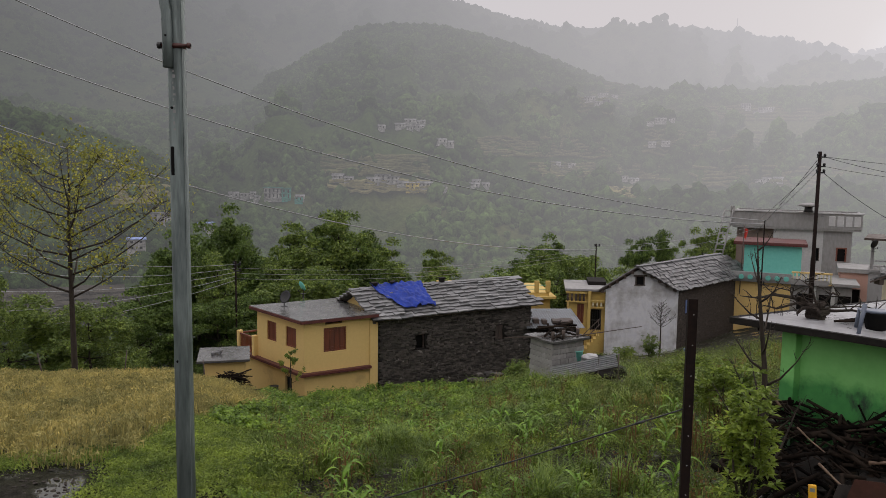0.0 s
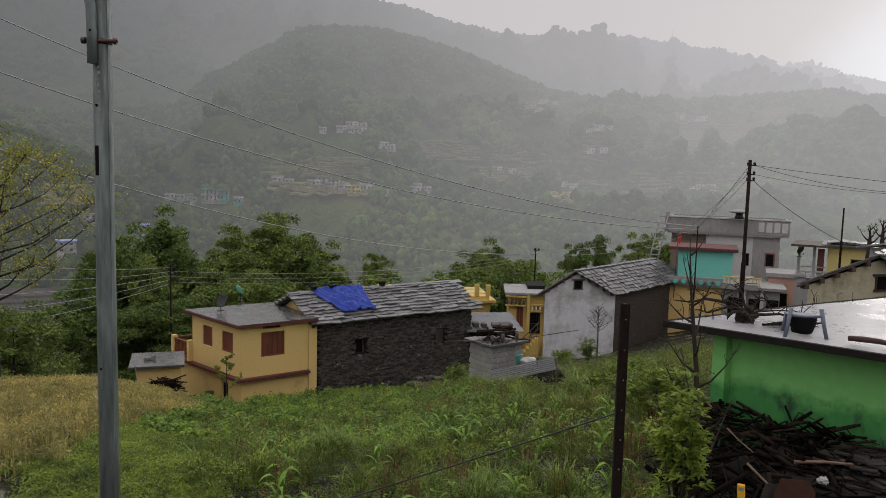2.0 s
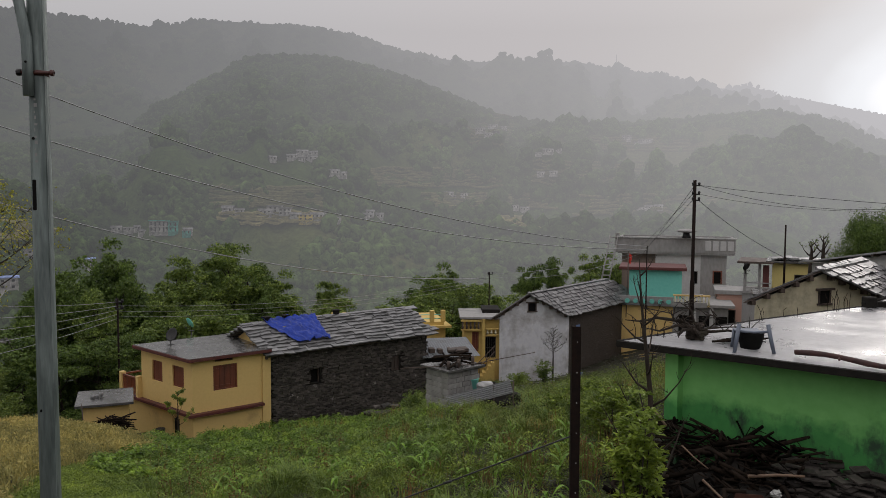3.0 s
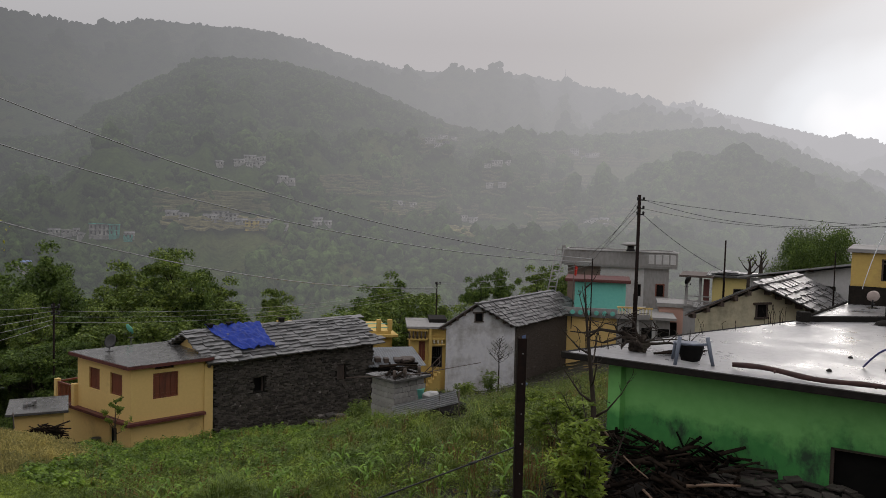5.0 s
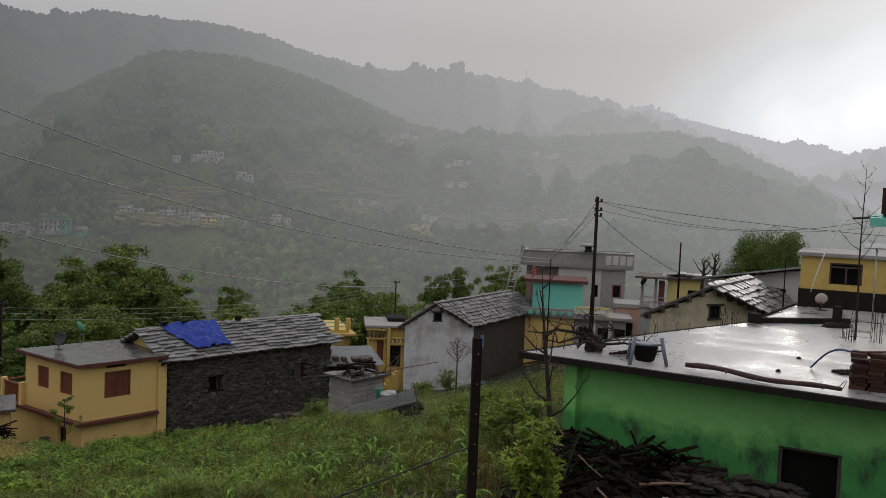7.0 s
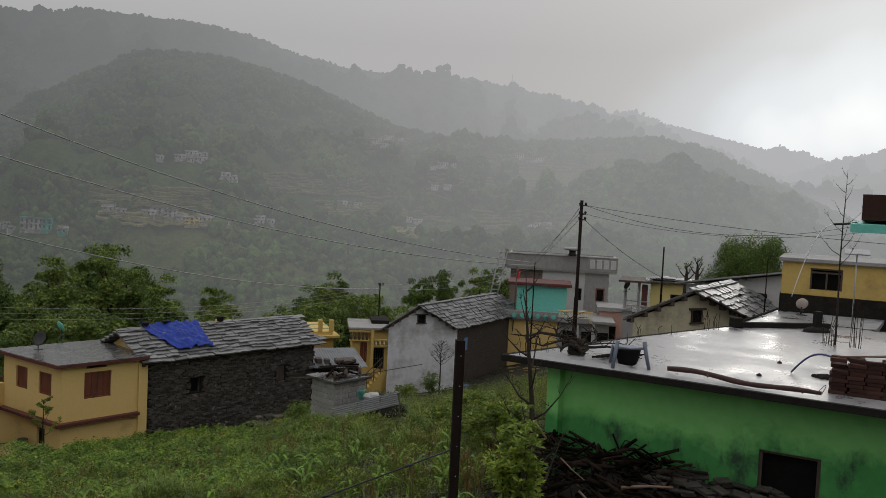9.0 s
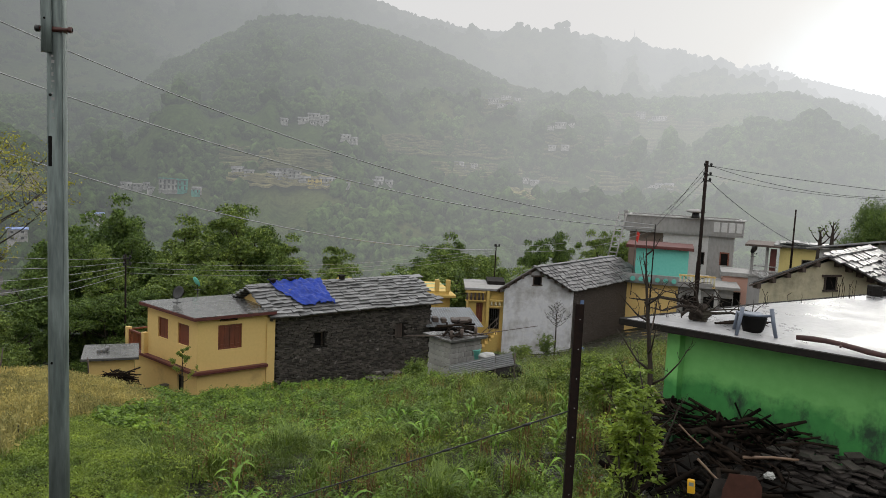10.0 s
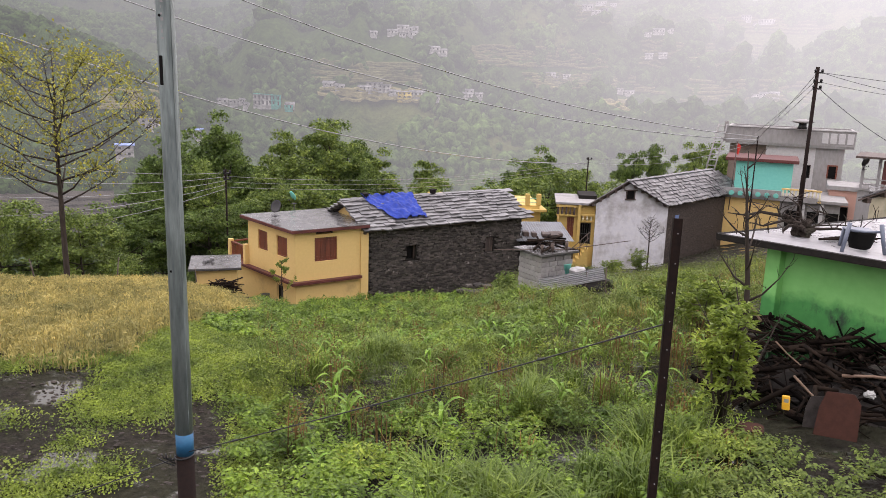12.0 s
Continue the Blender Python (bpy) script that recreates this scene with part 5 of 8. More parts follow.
# houses on the right
def veranda_house():
    h = slab_house("veranda_house", pose(25.43, 43.11, -2.2, 0, 0, -32), "yellow house with an open grey veranda and a slab roof", 2.3, 3, -2, 3.35, surface("lemon_paint", (.55, .45, .16), (.62, .5, .2), (.4, .33, .14), .8), .35, .12, WET_SLAB,
                   ((1.2, 1.85, 1.6, 2.7, "window"),))
    v = part("veranda", boxes(((-1.6, -.3, -2), (0, 2.5, 1.5)), ((-1.7, -.4, 1.5), (0, 2.6, 1.62))), GREY_RENDER, h, "grey cement veranda")
    part("veranda_roof", boxes(((-1.9, -.7, 3.3), (.1, 2.8, 3.42))), DARK_WOOD, v)
    for x in (-1.55, -.75):
        part("veranda_post", boxes(((x, -.3, 1.62), (x + .16, -.14, 3.3))), GREY_RENDER, v)
    for z in (1.8, 2.1):
        part("veranda_rail", boxes(((-1.5, -.28, z), (-.05, -.2, z + .06))), GREY_RENDER, v)
    part("hanging_cloth", boxes(((-.5, -.2, 1.9), (-.15, -.16, 3.2)), bevel=.01), MAROON, v, "dark red hanging cloth")
    for k in range(14):
        a = random.uniform(-.3, 2.0)
        part("roof_slate", boxes(((a, random.uniform(-.3, .5), 3.475 + .012 * k), (a + random.uniform(.4, .9), random.uniform(.7, 2.6), 3.51 + .012 * k)), bevel=.01), SLATE, h)
    return h


veranda_house()
dish(pose(23.9, 43.3, 0.5, 0, 0, 200), .25, IRON, "small dark satellite dish on the veranda", "satellite dishes")


def long_white_house():
    h = thing("long_white_house", pose(21.78, 33.6, -1.5, 0, 0, -79.9), "long whitewashed house with a low tin roof and blue base", "house")
    bm = bmesh.new()
    a = [bm.verts.new(v) for v in ((0, 0, -1.5), (5.75, 0, -1.5), (5.75, 0, 4.45), (0, 0, 3.45))]
    b = [bm.verts.new(v.co + Vector((0, 4, 0))) for v in a]
    bm.faces.new(a)
    bm.faces.new(list(reversed(b)))
    for k in range(4):
        bm.faces.new((a[k], a[(k + 1) % 4], b[(k + 1) % 4], b[k]))
    bmesh.ops.recalc_face_normals(bm, faces=bm.faces)
    part("wall", bm, PALE_RENDER, h, "stained whitewashed wall")
    part("blue_base", boxes(((-.0, -.04, -1.5), (5.7, 0, 2.6))), surface("blue_distemper", (.16, .24, .38), (.2, .3, .44), (.12, .16, .22), .8), h)
    bm = bmesh.new()
    slab_between(bm, (-.4, -.4, 3.45), (6.0, -.4, 4.55), (6.0, 4.3, 4.55), (-.4, 4.3, 3.45), .07)
    part("tin_roof", bm, TIN, h, "weathered tin roof")
    for x in (1.4, 3.6):
        part("rafter", boxes(((x, -.35, 3.45 + .17 * x), (x + .12, .0, 3.6 + .17 * x))), DARK_WOOD, h)
    # thin dark strip on the wall face, below the roof
    part("dark_strip", boxes(((2.0, -.03, 3.2), (4.9, .0, 3.55))), MORTAR, h)


long_white_house()


def ochre_house():
    h = slab_house("ochre_house", pose(16.40, 20.23, 0.38, 0, 0, -41), "ochre house with a dark window above a black damp base", 6, 4, 2.6, 3.58, GOLD, .12, .12, GREY_RENDER, ((.78, 1.65, 2.78, 3.42, "window"),))
    part("damp_base", boxes(((-.03, -.06, 1.3), (6.05, 3.9, 2.59))), surface("black_damp_wall", (.010, .009, .008), (.026, .021, .017), (.035, .026, .018), .85, fine=8, coarse=2, bump=.5, spec=.12), h, "black damp-stained stone base")
    part("window_bar", boxes(((.78, .03, 3.27), (1.65, .06, 3.32)), ((1.2, .03, 2.78), (1.25, .06, 3.27))), DARK_WOOD, h)
    part("roof_vent", boxes(((4.0, -.3, 3.75), (4.8, .4, 3.8))), TIN, h)
    return h


ochre_house()
dish(pose(15.6, 18.35, 2.55, 0, 0, 150), .16, surface("pale_rusty_bowl", (.5, .42, .38), (.6, .5, .45), (.3, .16, .1), .5), "pale rust-stained satellite dish on the roof", "satellite dishes")


def small_pink_house():
    h = slab_house("pink_house", pose(26.8, 52.5, -6, 0, 0, -25), "low pink-walled house with a pale roof", 3.4, 3, -2, 4.1, surface("faded_pink", (.42, .24, .19), (.5, .3, .24), (.3, .2, .17), .8), .15, .3, GREY_RENDER, ((.6, 1.3, 1.5, 3.0, "door"),))
    g = slab_house("grey_shed", pose(22.0, 38.5, -3.4, 0, 0, -28), "low grey cement shed among the houses", 2.0, 2, -1, 3.2, GREY_RENDER, .3, .14, WET_SLAB, ((.5, 1.2, 1.2, 2.6, "door"),))


small_pink_house()


# ---- poles and wires ----
def lamp_pole():
    p = thing("street_lamp_pole", pose(-1.705, 5.0, 1.1), "galvanised steel street lamp pole with a blue painted band", "lamp pole")
    part("shaft", tube(bmesh.new(), ((0, 0, 1.43), (0, 0, 3.2), (0, 0, 4.9), (0, 0, 5.9)), (.060, .058, .054, .052), 20), STEEL, p)
    part("blue_band", tube(bmesh.new(), ((0, 0, 1.27), (0, 0, 1.43)), (.0615, .0605), 20), BLUE_PAINT, p, "blue enamel band")
    part("rusty_foot", tube(bmesh.new(), ((0, 0, -.5), (0, 0, 1.27)), (.063, .062), 20), RUST, p, "dark rusted lower end")
    part("seam", boxes(((.0455, -.040, 1.45), (.0475, -.034, 5.8))), STEEL, p)
    arm = part("lamp_arm", tube(bmesh.new(), ((-.034, -.07, 4.465), (-.034, -.07, 4.66), (-.038, -.07, 4.80), (-.075, -.06, 5.0), (-.16, -.04, 5.24), (-.30, 0, 5.42), (-.5, .05, 5.6), (-.9, .15, 5.75)), .030, 12), STEEL, p, "curved galvanised lamp arm")
    part("lamp_head", tube(bmesh.new(), ((-.85, .14, 5.72), (-.95, .16, 5.74), (-1.2, .22, 5.74), (-1.35, .25, 5.72)), (.04, .09, .1, .03), 10), TIN, arm)
    c = part("clamp", tube(bmesh.new(), ((0, 0, 4.585), (0, 0, 4.615)), .058, 20), RED_IRON, p, "red-brown steel clamp")
    part("clamp_bolt", tube(bmesh.new(), ((-.10, -.055, 4.60), (.105, -.055, 4.60)), .012, 8), RED_IRON, c)
    part("bolt_head", tube(bmesh.new(), ((.085, -.055, 4.60), (.105, -.055, 4.60)), .018, 6), RED_IRON, c)
    part("bolt_nut", tube(bmesh.new(), ((-.10, -.055, 4.60), (-.075, -.055, 4.60)), .02, 6), IRON, c)
    part("bolt_hole", tube(bmesh.new(), ((-.034, -.103, 4.655), (-.034, -.098, 4.655)), .007, 8), BLACK, arm)
    for z in (4.22, 2.6):
        part("bolt_hole", tube(bmesh.new(), ((-.02, -.056, z), (-.02, -.050, z)), .009, 8), BLACK, p)
    part("slot", boxes(((-.034, -.056, 3.80), (-.010, -.047, 3.98)), bevel=.003), BLACK, p, "dark inspection slot")
    # stencilled marks down the shaft
    for k, z in enumerate(np.arange(4.08, 4.46, .036)):
        part("stencil_mark", boxes(((-.012, -.0575, z), (.004 - .006 * (k % 3), -.0525, z + .012 + .008 * (k % 2)))), GREY_RENDER, p)
    w = part("tie_wire", bmesh.new(), BLACK_CABLE, p, "black wire wound round the pole")
    bm = bmesh.new()
    tube(bm, [(.066 * math.cos(a), .066 * math.sin(a), 1.20 + .012 * a) for a in np.linspace(0, 9, 30)], .006, 5)
    for k in range(5):
        stick(bm, (-.06, -.05, 1.2 + .02 * k), (-.16 + .03 * k, -.1, 1.28 + .04 * random.random()), .006, .03)
    bm.to_mesh(w.data)
    bm.free()


lamp_pole()


def fence_post():
    p = thing("fence_post", pose(1.275, 3.955, 1.75, 0.8, -0.3, -8), "dark rusted angle-iron fence post with bolt holes", "post")
    bm = boxes(((-.023, -.003, -.4), (.023, .003, 2.58)), ((-.023, .003, -.4), (-.017, .045, 2.58)), bevel=.001)
    s = part("angle_iron", bm, RUST, p)
    for z in np.arange(.9, 2.56, .16):
        part("bolt_hole", tube(bmesh.new(), ((.004, -.0055, z), (.004, -.0028, z)), .0032, 8), GREY_RENDER, p)


fence_post()


def hanging(name, spans, material, label, category="cable", sides=5):
    """Cables as (start, end, sag, radius)."""
    t = thing(name, pose(0, 0, 0), label, category)
    for a, b, sag, r in spans:
        a, b = Vector(a), Vector(b)
        part("strand", tube(bmesh.new(), [a.lerp(b, q) - Vector((0, 0, 4 * sag * q * (1 - q))) for q in np.linspace(0, 1, 22)], r, sides), material, t)
    return t


hanging("fence_wire", (((-1.66, 4.95, 2.41), (1.27, 3.94, 3.76), .02, .0045), ((-1.76, 4.94, 2.36), (-3.4, 4.99, 1.7), .02, .0045)), BLACK_CABLE, "black twisted fence wire between the posts", "wire")
wire = thing("wire_knots", pose(0, 0, 0), "small knots along the fence wire", "wire")
for q in (.12, .45, .78, .92):
    c = Vector((-1.66, 4.95, 2.41)).lerp(Vector((1.27, 3.94, 3.76)), q) - Vector((0, 0, .08 * q * (1 - q)))
    part("knot", tube(bmesh.new(), (c - Vector((.02, -.008, .009)), c + Vector((.02, -.008, .009))), .008, 6), BLACK_CABLE, wire)


def power_pole(name, x, y, z0, z1, label, r=.09, arms=(.35, .75)):
    p = thing(name, pose(x, y, z0), label, "power pole")
    h = z1 - z0
    part("shaft", tube(bmesh.new(), ((0, 0, -.5), (0, 0, h * .45), (0, 0, h * .46), (0, 0, h)), (r * 1.15, r * 1.1, r * .85, r * .8), 10), RUST, p)
    for k, d in enumerate(arms):
        a = part("cross_arm", boxes(((-.12, -.05, h - d), (.28, .05, h - d + .07))), IRON, p)
        for x2 in (-.08, .24):
            part("insulator", tube(bmesh.new(), ((x2, 0, h - d + .07), (x2, 0, h - d + .13), (x2, 0, h - d + .2)), (.05, .075, .04), 8), IRON, a)
    return p


power_pole("power_pole", 18.05, 38.0, -3.6, 5.84, "tall dark steel power pole with insulators", .105, (.3, .75, 1.05))
power_pole("power_pole", 11.54, 58.88, -11.0, -.84, "thin dark power pole behind the white house", .06, (.2,))
power_pole("power_pole", -11.6, 43.4, -8.2, -.55, "slim wooden power pole among the trees", .06, (.25, .6))
power_pole("iron_stake", 20.6, 33.9, 1.0, 3.72, "short dark iron stake above the roofs", .045, ())
power_pole("iron_stake", 17.4, 22.2, 1.5, 3.85, "thin dark iron mast among the roofs", .022, ())
P = Vector((18.05, 38.0, 5.84))
hanging("power_lines", (
    (P + Vector((.2, 0, -.25)), (33, 30.5, 6.3), 1.5, .011), (P + Vector((.2, 0, -.25)), (30, 20, 4.4), .35, .012), (P + Vector((.2, 0, -.7)), (33, 30.2, 5.6), 1.0, .009),
    (P + Vector((.2, 0, -1.0)), (24, 38, 1.5), .3, .014), (P + Vector((-.1, 0, -.7)), (20.9, 52, 1.6), .1, .012), (P + Vector((-.1, 0, -1.0)), (21.6, 52, 1.8), .1, .012),
    (P + Vector((-.1, 0, -.4)), (20.0, 51, 0.4), .1, .012)), BLACK_CABLE, "dark service cables strung from the power pole")
Q = Vector((20.3, 49.5, 1.7))
hanging("valley_lines", ((Q, (-20.5, 32.6, 12.67), 1.95, .028), (Q - Vector((0, 0, .2)), (-22.6, 31.5, 11.0), 2.0, .028), ((11.54, 58.88, -1.3), (-23.6, 31.2, 8.35), 2.0, .03)), CABLE, "long pale sagging power lines across the valley view")
S = Vector((-11.6, 43.4, -.75))
hanging("house_lines", tuple((S + Vector((0, 0, -.22 * k)), bearing(-33, 40, 1.4 - 1.05 * k), .5, .013) for k in range(5)) +
        tuple((S + Vector((0, 0, -.2 - .3 * k)), (11.54, 58.88, -1.1 - .25 * k), .7, .010) for k in range(3)), CABLE, "thin pale cables fanning out from the wooden pole")
hanging("yard_lines", (((20.3, 49.5, 1.5), (11.54, 58.88, -1.0), .35, .012), ((20.3, 49.5, 1.4), (11.54, 58.88, -1.2), .7, .012)), CABLE, "thin cables between the houses")
power_pole("iron_stake", 20.3, 49.5, -5, 1.75, "thin dark iron pole holding the cables", .05, ())


# ---- plants ----
LEAF_DEEP = leaf_material("deep_green_leaves", (0.025, 0.052, 0.013), (0.16, 0.24, 0.055))
LEAF_TREE = leaf_material("tree_leaves", (0.035, 0.07, 0.016), (0.23, 0.31, 0.07))
LEAF_FRESH = leaf_material("fresh_green_leaves", (0.055, 0.09, 0.015), (0.29, 0.39, 0.068), 0.4)
LEAF_SHRUB = leaf_material("yellow_green_shrub_leaves", (0.08, 0.13, 0.02), (0.36, 0.47, 0.08), 0.35)
LEAF_CROP = leaf_material("crop_leaves", (0.03, 0.065, 0.010), (0.235, 0.37, 0.05), 0.4)
LEAF_LIME = leaf_material("lime_maize_leaves", (0.13, 0.26, 0.03), (0.24, 0.40, 0.06), 0.45)
LEAF_OLIVE = leaf_material("olive_young_leaves", (0.17, 0.185, 0.025), (0.35, 0.35, 0.055))
LEAF_WEED = leaf_material("yellow_green_weed_leaves", (0.04, 0.06, 0.015), (0.21, 0.265, 0.062), 0.55)
GRASS = leaf_material("grass_blades", (0.03, 0.06, 0.012), (0.20, 0.29, 0.05), 0.5)
DRY_GRASS = leaf_material("dry_weed_blades", (0.12, 0.085, 0.03), (0.30, 0.22, 0.08), 0.7)
RED_WEED = leaf_material("reddish_weed_stalks", (0.09, 0.055, 0.025), (0.20, 0.125, 0.055), 0.7)
WHEAT = leaf_material("ripe_wheat", (0.26, 0.235, 0.085), (0.44, 0.39, 0.16), 0.75)
rng = np.random.RandomState(7)


def unit(v):
    return v / np.linalg.norm(v, axis=1, keepdims=True)


def leaf_quads(pos, size, width=0.5, droop=0.25, up=0.4):
    """One folded diamond a leaf, at random turns about pos."""
    n = len(pos)
    d = unit(rng.normal(size=(n, 3)) + (0, 0, up))
    side = unit(np.cross(d, rng.normal(size=(n, 3))))
    nor = np.cross(d, side)
    s = np.asarray(size).reshape(-1, 1) * np.ones((n, 1))
    a = pos - d * s * .5
    tip = pos + d * s * .5 - np.array((0, 0, 1)) * s * droop * .5
    l = pos + side * s * width * .5 + nor * s * .08
    r = pos - side * s * width * .5 + nor * s * .08
    v = np.stack((a, l, tip, r), 1).reshape(-1, 3)
    f = np.arange(n * 4).reshape(n, 4)
    return v, f


def turned_leaves(pos, d, nor, size, width=.55, droop=.12):
    """Folded diamond leaves that point along d and face nor."""
    side = unit(np.cross(nor, d))
    nor = np.cross(d, side)
    s = np.asarray(size).reshape(-1, 1) * np.ones((len(pos), 1))
    v = np.stack((pos - d * s * .5, pos + side * s * width * .5 + nor * s * .07, pos + d * s * .5 - nor * s * droop, pos - side * s * width * .5 + nor * s * .07), 1).reshape(-1, 3)
    return v, np.arange(len(pos) * 4).reshape(-1, 4)


def compound_plants(centres, scale, fronds=9, leaf=.062):
    """Broad low plants: fronds that arch out from one root, each with three pairs of leaflets and one at its end."""
    m = len(centres)
    k = np.repeat(np.asarray(scale).reshape(-1, 1) * rng.uniform(.7, 1.3, (m, 1)), fronds, 0)
    c = np.repeat(centres, fronds, 0)
    az = rng.uniform(0, math.tau, m * fronds)
    out = np.stack((np.cos(az), np.sin(az), np.zeros(m * fronds)), 1)
    side = np.stack((-np.sin(az), np.cos(az), np.zeros(m * fronds)), 1)
    reach = rng.uniform(.05, .25, (m * fronds, 1))
    rise = (.34 - .72 * reach) * rng.uniform(.75, 1.15, (m * fronds, 1))
    up = np.array((0, 0, 1.0))
    root, end = c + out * reach * k * .3 + up * rise * k * .55, c + out * reach * k + up * rise * k
    pieces = []
    for q, s in ((.30, -1), (.30, 1), (.62, -1), (.62, 1), (.90, -1), (.90, 1), (1.15, 0)):
        size = leaf * k * rng.uniform(.75, 1.25, k.shape)
        p = root + (end - root) * q + side * s * size * .55
        d = unit(out * (.55 if s else 1) + side * s * .85 + up * rng.uniform(-.45, .15, k.shape))
        nor = up + out * rng.uniform(-.1, .6, k.shape) + rng.normal(size=p.shape) * .28
        pieces.append(turned_leaves(p, d, nor, size, .62))
    return joined(pieces)


def leafy_mounds(centres, n, radius, height, size, width=.4, ragged=.4):
    """Rounded cushions of small leaves, lit on top and dark within."""
    m = len(centres)
    k = np.repeat(rng.uniform(.55, 1.45, m), n)[:, None]
    az, q = rng.uniform(0, math.tau, (m * n, 1)), np.sqrt(rng.uniform(0, 1, (m * n, 1)))
    lift = np.sqrt(np.maximum(0, 1 - q * q))
    ring = np.concatenate((np.cos(az), np.sin(az), np.zeros((m * n, 1))), 1)
    up = np.array((0, 0, 1.0))
    p = np.repeat(centres, n, 0) + (ring * q * radius + up * lift * height * rng.uniform(.6, 1.12, (m * n, 1))) * k
    nor = ring * q + up * (lift + .25)
    d = unit(ring * (.6 + .4 * q) + up * rng.uniform(-.5, .8, (m * n, 1)) + rng.normal(size=(m * n, 3)) * ragged)
    return turned_leaves(p, d, nor + rng.normal(size=(m * n, 3)) * ragged, size * rng.uniform(.6, 1.3, m * n), width)


def blade_quads(base, height, spread, width):
    """Bent grass blades, two quads each."""
    n = len(base)
    az = rng.uniform(0, math.tau, n)
    out = np.stack((np.cos(az), np.sin(az), np.zeros(n)), 1)
    side = np.stack((-np.sin(az), np.cos(az), np.zeros(n)), 1)
    h = np.asarray(height).reshape(-1, 1) * rng.uniform(.6, 1.15, (n, 1))
    sp = np.asarray(spread).reshape(-1, 1) * rng.uniform(.2, 1.2, (n, 1)) * h
    w = width * rng.uniform(.7, 1.3, (n, 1))
    mid = base + out * sp * .4 + np.array((0, 0, 1)) * h * .65
    tip = base + out * sp * 1.1 + np.array((0, 0, 1)) * h * rng.uniform(.7, 1.0, (n, 1))
    v = np.stack((base - side * w, base + side * w, mid + side * w * .9, mid - side * w * .9, tip + side * w * .12, tip - side * w * .12), 1).reshape(-1, 3)
    k = np.arange(n)[:, None] * 6
    f = np.concatenate((k + (0, 1, 2, 3), k + (3, 2, 4, 5)))
    return v, f


def joined(pieces):
    vs, fs, c = [], [], 0
    for v, f in pieces:
        vs.append(v)
        fs.append(f + c)
        c += len(v)
    return np.concatenate(vs), np.concatenate(fs)


def tree(name, label, height, lean=0.0, clumps=14, spread=2.6, low=.35, leaves=420, leaf=.34, material=None, trunk=.22, seed=1, group="trees below the houses", flat=1.0, bark=None, dome=False):
    """A tapered trunk with limbs, and a crown of leaf clumps at the ends of the limbs."""
    rnd = random.Random(seed)
    t = thing(name, pose(0, 0, 0), label, "tree", group)
    top = Vector((lean, 0, height * .86))
    path = [Vector((0, 0, -.6))] + [Vector((lean * q * q + rnd.uniform(-.12, .12), rnd.uniform(-.12, .12), height * .86 * q)) for q in (.12, .3, .5, .7, .88, 1)]
    bm = tube(bmesh.new(), path, [trunk * k for k in (1.25, 1, .85, .66, .45, .28, .12)], 9)
    ends = [top]
    for k in range(clumps):
        q = low + (1 - low) * (k + rnd.random()) / clumps
        i = min(int(q * 6), 5)
        a = path[i + 1]
        az = rnd.uniform(0, math.tau) if k % 2 else k * 2.4
        reach = spread * (1.15 - .75 * abs(q - .55)) * rnd.uniform(.55, 1.05) * (1 if q < .85 else .5)
        if dome:
            reach = spread * math.sqrt(max(.05, 1 - ((q - .45) / .62) ** 2)) * rnd.uniform(.5, 1.05)
        b = Vector((a.x + math.cos(az) * reach, a.y + math.sin(az) * reach, min(height * q + reach * .45, height) + rnd.uniform(-.3, .4)))
        m = a.lerp(b, .5) + Vector((0, 0, -.12 * reach))
        tube(bm, (a, m, b), (trunk * .32, trunk * .2, .03), 6)
        ends.append(b)
    part("trunk", bm, bark or BARK, t)
    pieces = []
    for e in ends:
        for _ in range(4):
            n = int(leaves * .48 * rnd.uniform(.5, 1.3))
            size = rnd.uniform(.6, 1.15) * spread * (.36 if dome else .33)
            o = np.array(e) + rng.normal(size=3) * spread * (.14 if dome else .21) * (1, 1, .9)
            out = unit(rng.normal(size=(n, 3)))
            out[:, 2] = np.where(out[:, 2] < -.35, -out[:, 2], out[:, 2])
            p = o + out * size * (1, 1, .72 * flat) * rng.uniform(.45, 1.08, (n, 1))
            d = unit(rng.normal(size=(n, 3)) * .7 + out * .7 - np.array((0, 0, .35)))
            pieces.append(turned_leaves(p, d, out + rng.normal(size=(n, 3)) * .45 + np.array((0, 0, .3)), leaf * .70 * rng.uniform(.6, 1.15, n), .62))
    v, f = joined(pieces)
    c = raw_mesh("crown", v, f, material or LEAF_TREE)
    c.parent = t
    return t


def stand(t, az, r, scale=1.0, turn=0.0, sink=.3, wide=1.0, copy=True):
    p = bearing(az, r)
    m = pose(p.x, p.y, ground_z(p.x, p.y) - sink, 0, 0, turn) @ Matrix.Diagonal((scale * wide, scale * wide, scale, 1))
    if copy:
        c = copy_thing(t, m)
        c.scale = (scale * wide, scale * wide, scale)
        return c
    t.matrix_basis = m
    return t


def needed(az, el, r):
    """Height of a tree whose top stands at that height angle."""
    p = bearing(az, r)
    return 5 + r * math.tan(radians(el)) - ground_z(p.x, p.y) + .3


